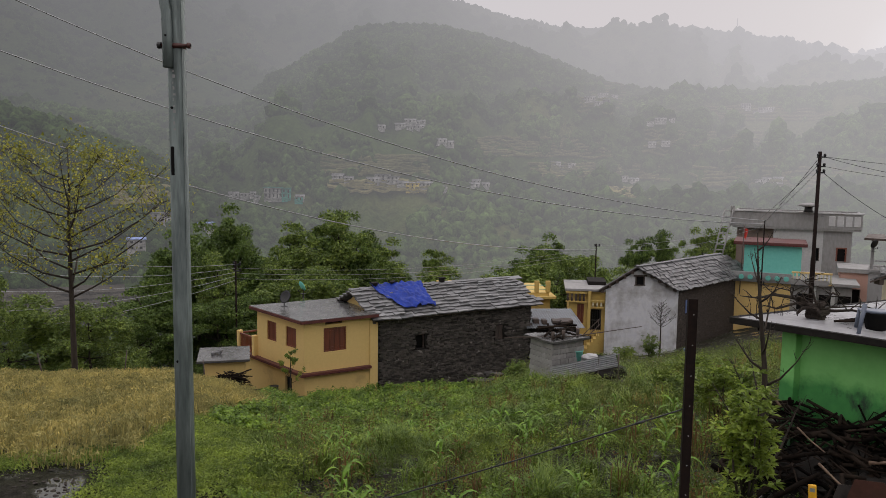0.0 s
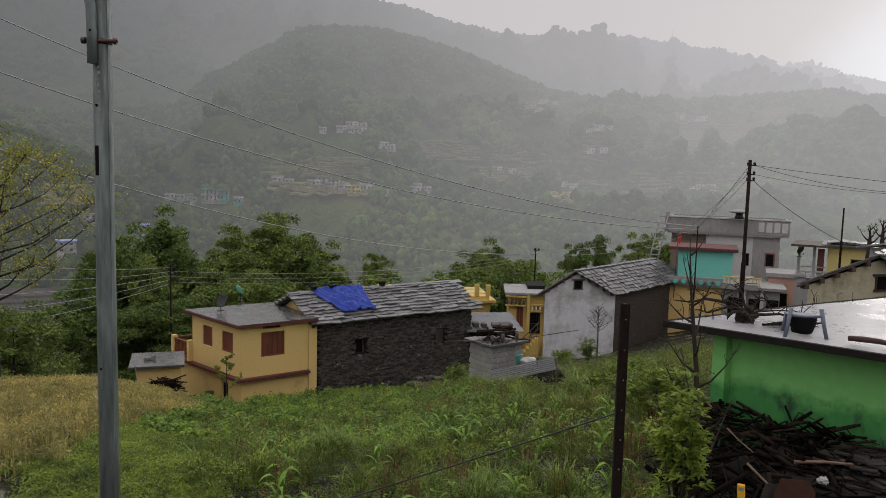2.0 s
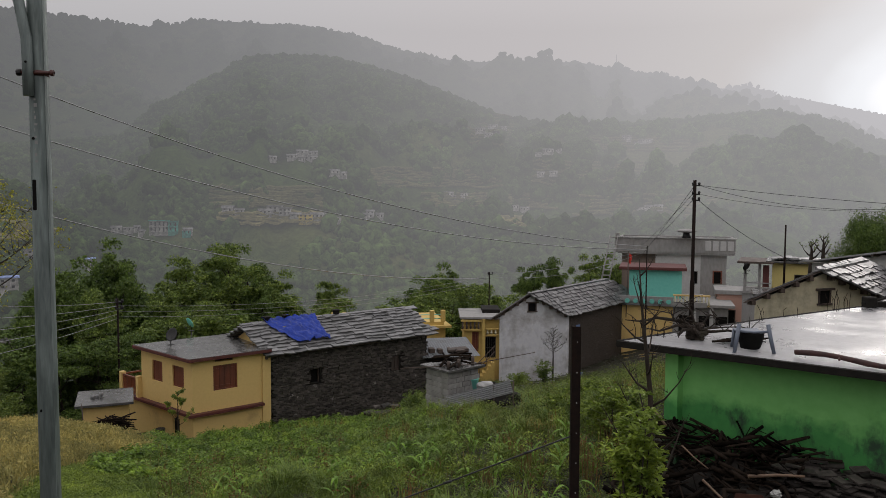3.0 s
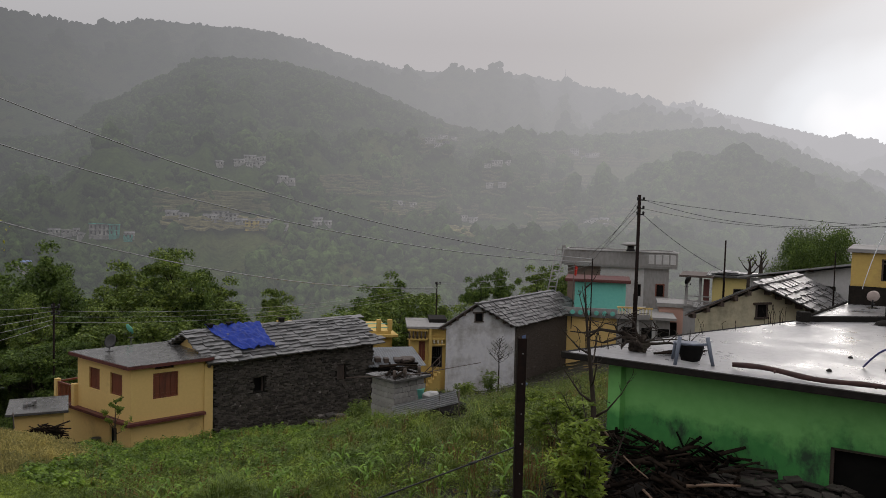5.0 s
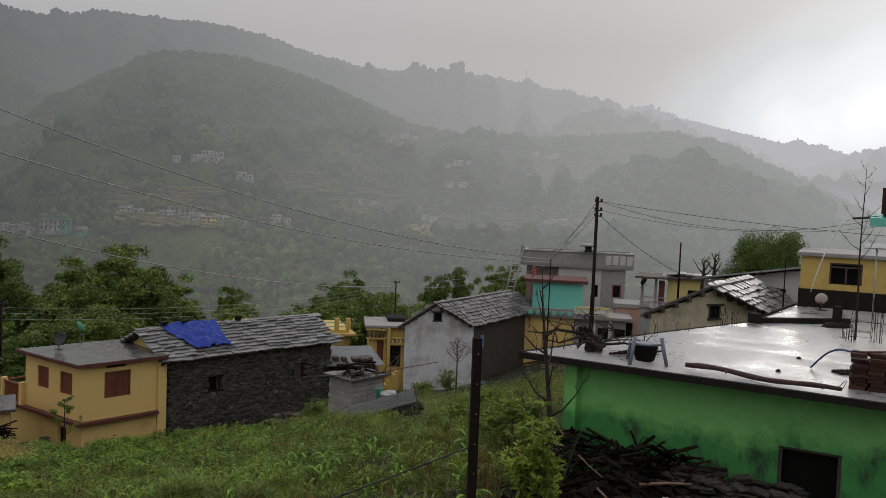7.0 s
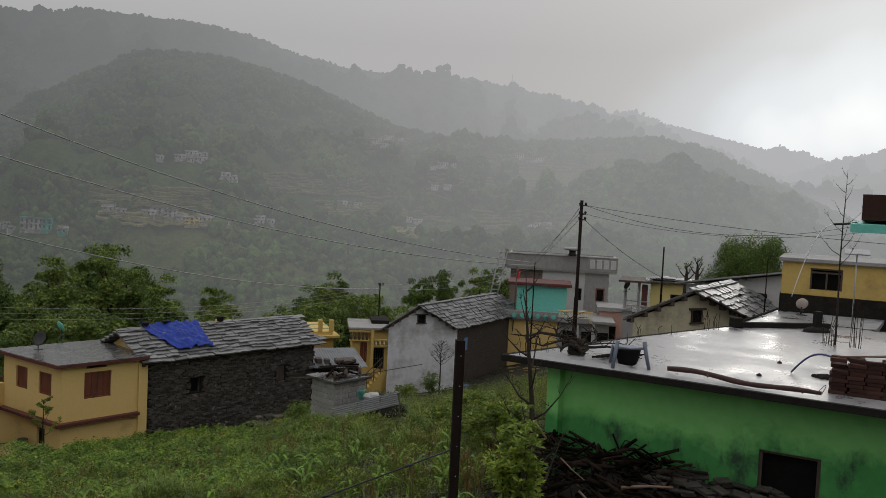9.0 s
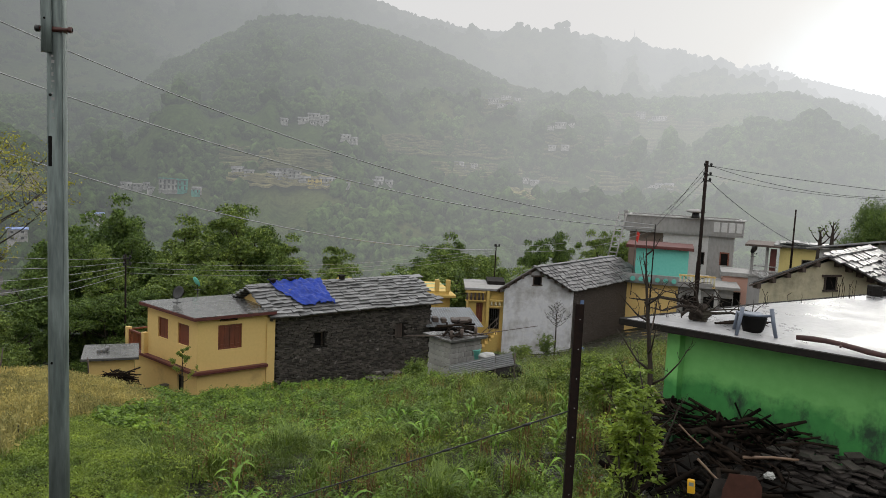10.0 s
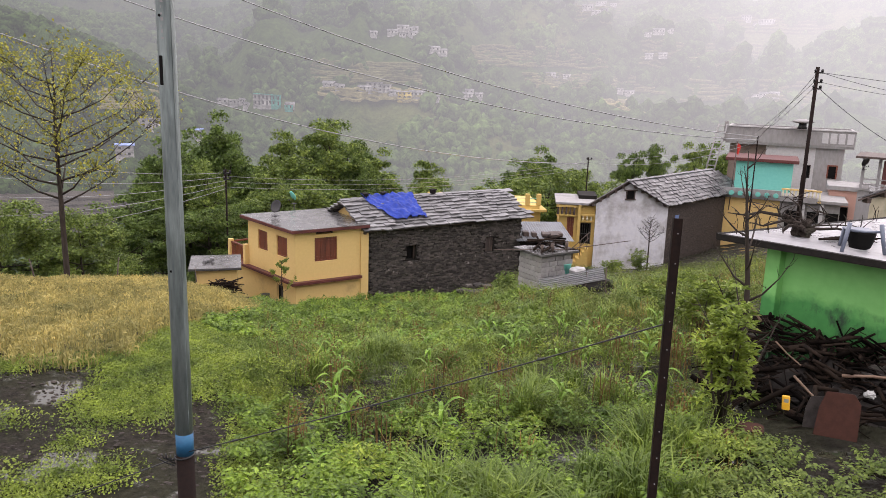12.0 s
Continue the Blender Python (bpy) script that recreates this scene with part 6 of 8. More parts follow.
KINDS = [
    tree("tree", "tall leafy dark green tree on the slope below the houses", 15, .4, 20, 3.0, .25, 460, .40, LEAF_DEEP, .26, 11),
    tree("tree", "tall fresh green tree with airy foliage below the houses", 15, -.5, 17, 2.5, .3, 340, .39, LEAF_TREE, .2, 12),
    tree("tree", "slender light green tree with gaps in its crown", 15, .2, 13, 2.1, .4, 330, .36, LEAF_TREE, .17, 13),
    tree("tree", "bushy green tree at the field's far edge", 9, .1, 15, 2.7, .15, 370, .34, LEAF_TREE, .16, 14),
    tree("tree", "low spreading dark green tree in the valley", 9, -.2, 13, 2.5, .2, 370, .31, LEAF_DEEP, .16, 15),
]
first = set()
for kind, az, el, r, wide in (
        (0, -19.6, -4.4, 52, 1.0), (0, -17.6, -4.9, 55, 1.1), (0, -14.8, -2.6, 56, .95), (1, -16.2, -5.4, 50, 1.0), (1, -12.6, -6.0, 54, 1.1), (1, -10.9, -3.3, 60, .9), (2, -9.2, -5.2, 62, 1.1),
        (1, -7.3, -2.3, 58, 1.15), (0, -5.4, -5.0, 57, .8), (2, -4.3, -5.6, 60, .9), (2, -.7, -4.9, 64, .75), (2, -3.2, -6.6, 56, .8), (3, -8.4, -7.6, 52, 1.3), (3, -12.0, -8.2, 49, 1.3), (3, -1.6, -8.0, 57, 1.2),
        (1, 6.9, -5.0, 70, .95), (3, 8.3, -6.6, 62, 1.2), (2, 9.9, -5.3, 72, .9), (1, 8.0, -6.3, 68, 1.2), (3, 11.2, -6.6, 66, 1.2), (3, 5.6, -7.2, 62, 1.2), (1, 18.7, -3.4, 88, .8), (2, 20.2, -3.6, 90, .8), (2, 17.6, -5.2, 84, .8),
        (3, -27.4, -9.0, 41, 1.5), (3, -24.6, -9.4, 40, 1.3), (3, -29.6, -9.8, 42, 1.5), (3, -22.9, -10.6, 43, 1.2), (3, -30.6, -7.4, 38, .6), (4, -29.2, -12.4, 44, 1.1), (4, -18.6, -9.2, 47, 1.2), (4, -16.2, -8.8, 46, 1.2), (3, 10.3, -9.3, 55, .8), (3, -33, -7.5, 45, 1.0), (4, -14.2, -9, 47, 1.1),
        (4, -22.4, -13.0, 44, 1.0), (2, -10.2, -8.8, 50, 1.2), (3, 2.0, -8.6, 58, 1.2), (3, 13.6, -7.0, 72, 1.2),
        (0, -16.9, -3.9, 60, 1.2), (4, -15.6, -6.6, 54, 1.4), (1, -13.8, -5.0, 60, 1.2), (4, -12.9, -7.0, 53, 1.4), (3, -11.5, -6.2, 58, 1.4), (0, -9.7, -4.6, 64, 1.1), (4, -9.0, -6.6, 57, 1.4), (0, -8.2, -3.6, 62, 1.1),
        (0, -6.4, -3.2, 63, 1.0), (3, -6.0, -6.4, 58, 1.4), (4, -4.9, -7.0, 56, 1.3), (1, -5.0, -4.4, 66, 1.0), (4, -2.6, -7.4, 60, 1.2), (1, -.2, -5.6, 68, .9), (3, .6, -7.6, 62, 1.2), (0, 7.5, -4.6, 76, 1.0), (4, 7.0, -6.6, 66, 1.4),
        (0, 6.0, -5.6, 74, 1.0), (4, 9.2, -6.8, 66, 1.4), (1, 11.0, -5.7, 76, 1.1), (4, 12.4, -7.2, 70, 1.3), (0, 19.4, -3.8, 94, 1.0), (1, 21.2, -4.2, 96, 1.0), (0, -18.6, -5.4, 58, 1.2), (4, -20.8, -8.0, 48, 1.2), (0, -21.6, -10.0, 46, 1.0)):
    stand(KINDS[kind], az, r, needed(az, el, r) / (15 if kind < 3 else 9) / 1.16, az * 37 % 360, .3, wide * (.92 if kind < 3 else 1.0), copy=kind in first)
    first.add(kind)

umbrella = tree("tree", "small flat-topped dark tree with a bare stem", 9, .1, 9, 2.2, .78, 330, .3, LEAF_DEEP, .14, 21, "flat-topped trees", .8)
stand(umbrella, 14.0, 78, needed(14.0, -4.9, 78) / 10.2, 0, .3, .62, False)
stand(umbrella, 15.9, 80, needed(15.9, -4.4, 80) / 10.2, 90, .3, .48)
big = tree("broad_tree", "broad rounded dark green tree behind the roofs", 12, .3, 54, 5.4, .3, 620, .32, LEAF_DEEP, .4, 22, dome=True)
stand(big, 36.6, 75, needed(36.6, -1.6, 75) / 13.0, 0, .3, .60, False)


def twig_tree(name, label, m, height, limbs, reach, trunk, seed, leaves=0, leaf=.12, material=None, up=.55, group="", first_limb=.35, bark=None, twigs=5, vase=False):
    """A thin tree whose limbs show: trunk, limbs that fork into twigs, and a thin dusting of leaves."""
    rnd = random.Random(seed)
    t = thing(name, m, label, "tree", group)
    bm = tube(bmesh.new(), [(rnd.uniform(-.06, .06) * height * .1, rnd.uniform(-.06, .06) * height * .1, height * q) for q in (-.05, .1, .3, .5, .7, .85, 1)], [trunk * k for k in (1.2, 1, .85, .7, .5, .3, .1)], 9)
    tips = []
    for k in range(limbs):
        q = first_limb + (1 - first_limb) * k / limbs
        az = k * 2.4 + rnd.uniform(-.4, .4)
        ln = reach * (1.05 - .75 * (q - first_limb) / (1 - first_limb)) * rnd.uniform(.8, 1.15)
        if vase:
            ln = reach * (.45 + .62 * math.sin(math.pi * (.2 + .72 * (q - first_limb) / (1 - first_limb)))) * rnd.uniform(.7, 1.2)
        a = Vector((0, 0, height * (q if not vase else first_limb + .80 * (q - first_limb))))
        d = Vector((math.cos(az), math.sin(az), 0))
        pts = [a + d * ln * s + Vector((0, 0, up * ln * (s ** 1.5) + .1 * ln * rnd.uniform(-1, 1) * s)) for s in (0, .35, .7, 1)]
        r = trunk * (.5 - .25 * q)
        tube(bm, pts, (r, r * .75, r * .45, r * .15), 6)
        for j in range(twigs):
            s = rnd.uniform(.3, .98)
            b = pts[1].lerp(pts[3], s) if s > .5 else pts[0].lerp(pts[2], s + .3)
            e = b + Vector((rnd.uniform(-1, 1), rnd.uniform(-1, 1), rnd.uniform(.2, 1.1))) * ln * .26
            tube(bm, (b, b.lerp(e, .5) + Vector((0, 0, -.03)), e), (r * .3, r * .2, r * .07), 4)
            tips += [e, b.lerp(e, .6)]
        tips.append(pts[3])
    part("trunk", bm, bark or BARK, t, "thin dark forking trunk and limbs")
    if leaves:
        n = leaves * len(tips)
        p = np.repeat(np.array(tips), leaves, 0) + rng.normal(size=(n, 3)) * reach * .055
        v, f = leaf_quads(p, leaf * rng.uniform(.6, 1.3, n), .55)
        c = raw_mesh("leaves", v, f, material)
        c.parent = t
    return t


p = bearing(-25.6, 31)
twig_tree("sparse_tree", "slender tree with sparse new olive-yellow leaves at the wheat field's edge", pose(p.x, p.y, ground_z(p.x, p.y), 0, 0, 40), needed(-25.6, .3, 31), 26, 3.2, .11, 31, 8, .12, LEAF_OLIVE, .62, "", .38, None, 14, True)
p = bearing(23.5, 12.2)
twig_tree("dead_tree", "small leafless blackened tree beside the green house", pose(p.x, p.y, .1, 0, -6, 10), 4.0, 14, .8, .055, 33, 0, up=1.1, first_limb=.12, twigs=6)
p = bearing(15.8, 43)
twig_tree("bare_sapling", "leafless grey sapling in front of the white wall", pose(p.x, p.y, ground_z(p.x, p.y)), 3.2, 30, .75, .05, 34, 0, up=.7, first_limb=.58, twigs=16)
p = bearing(-11.2, 33.2)
twig_tree("young_tree", "thin young tree with few leaves beside the yellow wall", pose(p.x, p.y, ground_z(p.x, p.y)), 2.0, 9, .6, .035, 35, 14, .07, LEAF_FRESH, .9, "", .3)
p = bearing(42.5, 19)
twig_tree("climbing_tree", "thin bare tree with withered creeper among the roofs", pose(p.x, p.y, 2.2), 4.1, 12, .6, .024, 36, 0, up=1.0, first_limb=.5)
for az, h in ((32.9, 1.6), (33.6, 2.0)):
    p = bearing(az, 46)
    twig_tree("lopped_tree", "lopped bare tree stump with stubby limbs", pose(p.x, p.y, 1.0), h, 6, .6, .14, int(az * 10), 3, .10, LEAF_TREE, 1.2, "lopped trees", .45, None, 2)


# field crops
def spots(n, az0, az1, r0, r1, keep=None):
    az = rng.uniform(az0, az1, n * 3)
    r = np.sqrt(rng.uniform(r0 * r0, r1 * r1, n * 3))
    out = []
    for a, q in zip(az, r):
        p = bearing(a, q)
        if keep and not keep(p.x, p.y, a, q):
            continue
        out.append((p.x, p.y, ground_z(p.x, p.y)))
        if len(out) == n:
            break
    return np.array(out)


def built(x, y):
    """Inside a building or its yard."""
    for m, x0, x1, y0, y1 in YARDS:
        q = m @ Vector((x, y, 0))
        if x0 < q.x < x1 and y0 < q.y < y1:
            return True
    return False


YARDS = ((H1.inverted(), -5.8, 9.3, -1.0, 6), (GF.inverted(), .3, 12, -.9, 9), (pose(3.98, 27.75, 0, 0, 0, 33).inverted(), -.2, 1.8, -.2, 1.6),
         (pose(9.683, 46.036, 0, 0, 0, 5.8).inverted(), -.2, 12, -.1, 8), (pose(-10.37, 33.37, 0, 0, 0, 14).inverted(), -.3, 3.4, -3.0, 2.4), (pose(3.99, 27.55, 0, 0, 0, -10).inverted(), -.3, 2.7, -1.9, 2.0))


def wheat_edge(az):
    return 14.0 + (0 if az < -22 else (az + 22) * 1.15)


def bare_soil(x, y, a, q):
    if a > -15 and q > 9 and (q + .9 * noise.noise((x * .25, y * .25, 33.0))) % 2.1 < .42 and noise.noise((x * .5, y * .5, 34.0)) > -.25:
        return True
    if a < -15.5 and q < wheat_edge(a):
        return noise.noise((x * .55, y * .55, 20.0)) + .45 * noise.noise((x * 1.6, y * 1.6, 21.0)) > -.22 + .06 * (q - 9)
    return noise.noise((x * .9, y * .9, 30.0)) > .58


def crop_ok(x, y, a, q):
    return not built(x, y) and not (a < -13.4 and q > wheat_edge(a)) and not bare_soil(x, y, a, q)


def gap(x, y, size, seed_z, level):
    return noise.noise((x * size, y * size, seed_z)) > level


# broad-leaved potato rows in front, a denser dark crop below the houses
potatoes = spots(480, -15, 20.5, 6.3, 12.0, lambda x, y, a, q: crop_ok(x, y, a, q) and not gap(x, y, 1.3, 41.0, .18))
below = spots(1500, -16.5, 9, 18, 37, lambda x, y, a, q: crop_ok(x, y, a, q) and not gap(x, y, .7, 42.0, .22))
v, f = joined((compound_plants(potatoes, np.full(len(potatoes), 1.0), 9), compound_plants(below, np.full(len(below), 1.15), 9, .09)))
tagged(raw_mesh("potato_crop", v, f, LEAF_CROP), "low broad-leaved green potato plants with dark soil between", "crop", kind="stuff")
# feathery weeds in drifts between them
drift = spots(520, -14, 22, 10.0, 24, lambda x, y, a, q: crop_ok(x, y, a, q) and not gap(x, y, .9, 43.0, .30))
v, f = leafy_mounds(drift, 210, .36, .36, .052, .26, .6)
tagged(raw_mesh("feathery_weeds", v, f, LEAF_WEED), "cushions of feathery yellow-green weeds", "weeds", kind="stuff")
fresh = spots(260, -15, 25, 8.0, 34, lambda x, y, a, q: crop_ok(x, y, a, q) and gap(x, y, .35, 40.0, .08))
v, f = leafy_mounds(fresh, 190, .34, .40, .075, .45)
tagged(raw_mesh("fresh_weeds", v, f, LEAF_FRESH), "patches of bright fresh green weeds among the crop", "weeds", kind="stuff")
rough = spots(420, 3, 24, 20, 42, crop_ok)
v, f = leafy_mounds(rough, 150, .55, .48, .10, .22, .7)
tagged(raw_mesh("rough_weeds", v, f, LEAF_WEED), "rough grey-green weeds on the bank beside the houses", "weeds", kind="stuff")
mat = spots(560, -15, 25, 6.5, 30, crop_ok)
v, f = leafy_mounds(mat, 55, .42, .11, .05, .55)
tagged(raw_mesh("ground_weeds", v, f, LEAF_CROP), "thin mat of small green weeds on the soil", "weeds", kind="stuff")
carpet = spots(2300, -34, -12, 7.0, 23, lambda x, y, a, q: q < wheat_edge(a) + .4 and not bare_soil(x, y, a, q))
v, f = leafy_mounds(carpet, 80, .33, .10, .040, .6)
tagged(raw_mesh("low_weeds", v, f, LEAF_FRESH), "low carpet of bright green weeds on wet soil", "weeds", kind="stuff")

# rough clods on the bare wet soil
base = bmesh.new()
bmesh.ops.create_icosphere(base, subdivisions=1, radius=1.0)
CV = np.array([x.co for x in base.verts])
CF = np.array([[x.index for x in fc.verts] for fc in base.faces])
base.free()
vs, fs = [], []
for q in spots(2400, -36, 24, 7.0, 15.5, lambda x, y, a, q: bare_soil(x, y, a, q) and not built(x, y) and q < (wheat_edge(a) if a < -12 else 99)):
    s = rng.uniform(.008, .03) * rng.uniform(.5, 1.2)
    vs.append(CV * (s * 1.6, s * 1.2, s * .55) * (1 + rng.uniform(-.4, .4, (len(CV), 1))) + q)
    fs.append(CF + len(CV) * (len(vs) - 1))
CLOD = surface("wet_soil_clods", (.016, .013, .011), (.07, .058, .048), (.03, .024, .02), .7, fine=25, coarse=3, bump=.5, spec=.15)
tagged(raw_mesh("soil_clods", np.concatenate(vs), np.concatenate(fs), CLOD), "rough wet dark clods on the bare soil", "soil", kind="stuff")

tuft = spots(420, -14, 22, 10.5, 40, lambda x, y, a, q: crop_ok(x, y, a, q) and noise.noise((x * .25, y * .25, 50.0)) > -.15)
b = np.repeat(tuft, 26, 0) + rng.normal(size=(len(tuft) * 26, 3)) * (.09, .09, 0)
v, f = blade_quads(b, np.repeat(rng.uniform(.25, .6, len(tuft)), 26), .75, .007)
tagged(raw_mesh("grass_tufts", v, f, GRASS), "tufts of long wet green grass in the field", "grass", kind="stuff")
big_tuft = np.concatenate((spots(9, 16, 20.5, 7.6, 10.5, lambda x, y, a, q: not built(x, y)), spots(12, 0, 14, 6.6, 8.6), spots(9, 7.5, 11.5, 11.2, 13.2), spots(26, -10, 20, 12, 19, crop_ok), spots(70, 2, 21, 19, 36, crop_ok)))
b = np.repeat(big_tuft, 100, 0) + rng.normal(size=(len(big_tuft) * 100, 3)) * (.11, .11, 0)
v, f = blade_quads(b, np.repeat(rng.uniform(.4, .7, len(big_tuft)), 100), .85, .0095)
tagged(raw_mesh("long_grass", v, f, GRASS), "big arching clumps of long grass near the woodpile", "grass", kind="stuff")
dry = spots(220, -14, 24, 9, 38, lambda x, y, a, q: crop_ok(x, y, a, q) and noise.noise((x * .3, y * .3, 60.0)) > .12)
b = np.repeat(dry, 16, 0) + rng.normal(size=(len(dry) * 16, 3)) * (.13, .13, 0)
v, f = blade_quads(b, np.repeat(rng.uniform(.35, .75, len(dry)), 16), .35, .006)
tagged(raw_mesh("dry_weeds", v, f, DRY_GRASS), "withered straw-coloured weeds among the crop", "weeds", kind="stuff")
red = spots(60, -12, 22, 9, 26, lambda x, y, a, q: crop_ok(x, y, a, q) and noise.noise((x * .3, y * .3, 70.0)) > .0)
b = np.repeat(red, 9, 0) + rng.normal(size=(len(red) * 9, 3)) * (.07, .07, 0)
stalk = blade_quads(b, np.repeat(rng.uniform(.5, .85, len(red)), 9), .2, .008)
seed = leaf_quads(np.repeat(red, 45, 0) + np.stack((rng.normal(0, .1, len(red) * 45), rng.normal(0, .1, len(red) * 45), rng.uniform(.25, .8, len(red) * 45)), 1), .06, .4)
v, f = joined((stalk, seed))
tagged(raw_mesh("red_weeds", v, f, RED_WEED), "upright reddish-brown seeding weeds", "weeds", kind="stuff")

stalks = spots(5600, -36, -12.8, 13.5, 33, lambda x, y, a, q: q > wheat_edge(a) + 1.1 * noise.noise((x * .7, y * .7, 5.0)) and not built(x, y) and (a < -16.2 or q < 29))
b = np.repeat(stalks, 6, 0) + rng.normal(size=(len(stalks) * 6, 3)) * (.07, .07, 0)
edge = np.array([min(1, .45 + .35 * max(0, math.hypot(q[0], q[1]) - wheat_edge(math.degrees(math.atan2(q[0], q[1]))))) for q in stalks])
hh = np.repeat(edge * np.array([.40 + .12 * noise.noise((q[0] * .6, q[1] * .6, 6.0)) for q in stalks]) * rng.uniform(.8, 1.2, len(stalks)), 6)
ears = leaf_quads(b + np.stack((rng.normal(0, .05, len(b)), rng.normal(0, .05, len(b)), hh * .95), 1), .13, .22, .3, 1.5)
v, f = joined((blade_quads(b, hh, .22, .008), ears))
tagged(raw_mesh("wheat", v, f, WHEAT), "standing field of ripe golden wheat", "wheat", kind="stuff")


def maize(seed_number):
    rnd = random.Random(seed_number)
    t = thing("maize_plant", pose(0, 0, 0), "young lime-green maize plant with arching leaves", "maize", "young maize plants")
    part("stem", tube(bmesh.new(), ((0, 0, -.05), (.01, 0, .25), (0, .01, .5)), (.014, .011, .004), 6), LEAF_LIME, t)
    for k in range(7):
        az, z = k * 2.5 + rnd.uniform(-.4, .4), .06 + .065 * k
        ln = rnd.uniform(.32, .5)
        d, s = Vector((math.cos(az), math.sin(az), 0)), Vector((-math.sin(az), math.cos(az), 0))
        bm = bmesh.new()
        prev = None
        for j in range(6):
            q = j / 5
            c = Vector((0, 0, z)) + d * ln * q * .75 + Vector((0, 0, ln * (1.15 * q - 1.05 * q * q)))
            w = .028 * math.sin(math.pi * min(.95, .18 + q * .8))
            row = [bm.verts.new(c - s * w + Vector((0, 0, .008))), bm.verts.new(c), bm.verts.new(c + s * w + Vector((0, 0, .008)))]
            if prev:
                bm.faces.new((prev[0], prev[1], row[1], row[0]))
                bm.faces.new((prev[1], prev[2], row[2], row[1]))
            prev = row
        part("leaf", bm, LEAF_LIME, t)
    return t


models = [maize(k) for k in range(3)]
where = spots(46, -9, 21, 8.6, 20, lambda x, y, a, q: crop_ok(x, y, a, q))
for k, q in enumerate(where):
    m = pose(*q, rng.uniform(-6, 6), rng.uniform(-6, 6), rng.uniform(0, 360))
    if k < 3:
        models[k].matrix_basis = m
    else:
        s = rng.uniform(.8, 1.3)
        copy_thing(models[k % 3], m).scale = (s, s, s)


def shrub(name, label, m, height, spread, n, leaf, material, stems=7, seed=1):
    rnd = random.Random(seed)
    t = thing(name, m, label, "shrub")
    tips = []
    for k in range(stems):
        az = k * 2.4
        e = Vector((math.cos(az) * spread * rnd.uniform(.2, .8), math.sin(az) * spread * rnd.uniform(.2, .8), height * rnd.uniform(.6, 1)))
        mid = e * .5 + Vector((rnd.uniform(-.1, .1), rnd.uniform(-.1, .1), height * .08))
        part("stem", tube(bmesh.new(), ((0, 0, -.1), mid, e), (.022, .015, .006), 5), BARK, t)
        tips += [e, mid.lerp(e, .5), mid, mid.lerp(e, .75)]
    # rosettes of leaves that radiate from short side shoots
    shoots = np.repeat(np.array(tips), 5, 0)
    shoots = shoots + rng.normal(size=shoots.shape) * (spread * .30, spread * .30, height * .12)
    shoots[:, 2] = np.maximum(shoots[:, 2], .06)
    per = max(6, n // len(shoots))
    az = rng.uniform(0, math.tau, len(shoots) * per)
    d = unit(np.stack((np.cos(az), np.sin(az), rng.uniform(-.35, .9, len(az))), 1))
    size = leaf * rng.uniform(.6, 1.2, len(az))
    v, f = turned_leaves(np.repeat(shoots, per, 0) + d * size[:, None] * .55, d, np.array((0, 0, 1.0)) + rng.normal(size=d.shape) * .3, size, .40, .18)
    c = raw_mesh("leaves", v, f, material)
    c.parent = t
    return t


p = bearing(22.0, 10.6)
shrub("leafy_shrub", "tall fresh green shrub with pointed leaves beside the woodpile", pose(p.x, p.y, .35), 1.75, .36, 2400, .12, LEAF_SHRUB, 12, 41)
for k, (az, r, h, s) in enumerate(((19.9, 17, 1.15, .5), (20.9, 19, 1.0, .6), (21.6, 16, .7, .5), (18.4, 20.5, .6, .6), (16.5, 24, .6, .7), (15.2, 40.5, 1.4, .5), (13.4, 42, .8, .5), (5.6, 33, .9, .6), (18.0, 27, .8, .8), (9.8, 33, .8, .7))):
    p = bearing(az, r)
    shrub("wild_shrub", "wild green shrub growing in the rough grass", pose(p.x, p.y, ground_z(p.x, p.y)), h, s, 1500, .13, LEAF_TREE if k % 2 else LEAF_FRESH, 8, 50 + k)


# woods on the valley floor
base = bmesh.new()
bmesh.ops.create_icosphere(base, subdivisions=1, radius=1.0)
BV = np.array([x.co for x in base.verts])
BF = np.array([[x.index for x in fc.verts] for fc in base.faces])
base.free()
vs, fs = [], []
for q in spots(2600, -45, 55, 110, 400, lambda x, y, a, q: not (a < -19.5 and 250 < q < 380) or noise.noise((x * .02, y * .02, 9)) > .25):
    s = rng.uniform(2.2, 5.2) * (1 if np.hypot(q[0], q[1]) > 160 else .8)
    vs.append(BV * (s, s, s * rng.uniform(.9, 1.6)) * (1 + rng.uniform(-.3, .3, (len(BV), 1))) + q + (0, 0, s * .7))
    fs.append(BF + len(BV) * (len(vs) - 1))
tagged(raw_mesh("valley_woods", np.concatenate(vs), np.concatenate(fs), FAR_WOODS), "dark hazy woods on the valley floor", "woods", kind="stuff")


# ---- far villages and terraces ----
def on_hill(place, az, el):
    for s in np.linspace(0, 1, 240):
        p = place(az, s)
        if math.degrees(math.atan2(p.z - 5, math.hypot(p.x, p.y))) >= el:
            return p
    return place(az, 1.0)


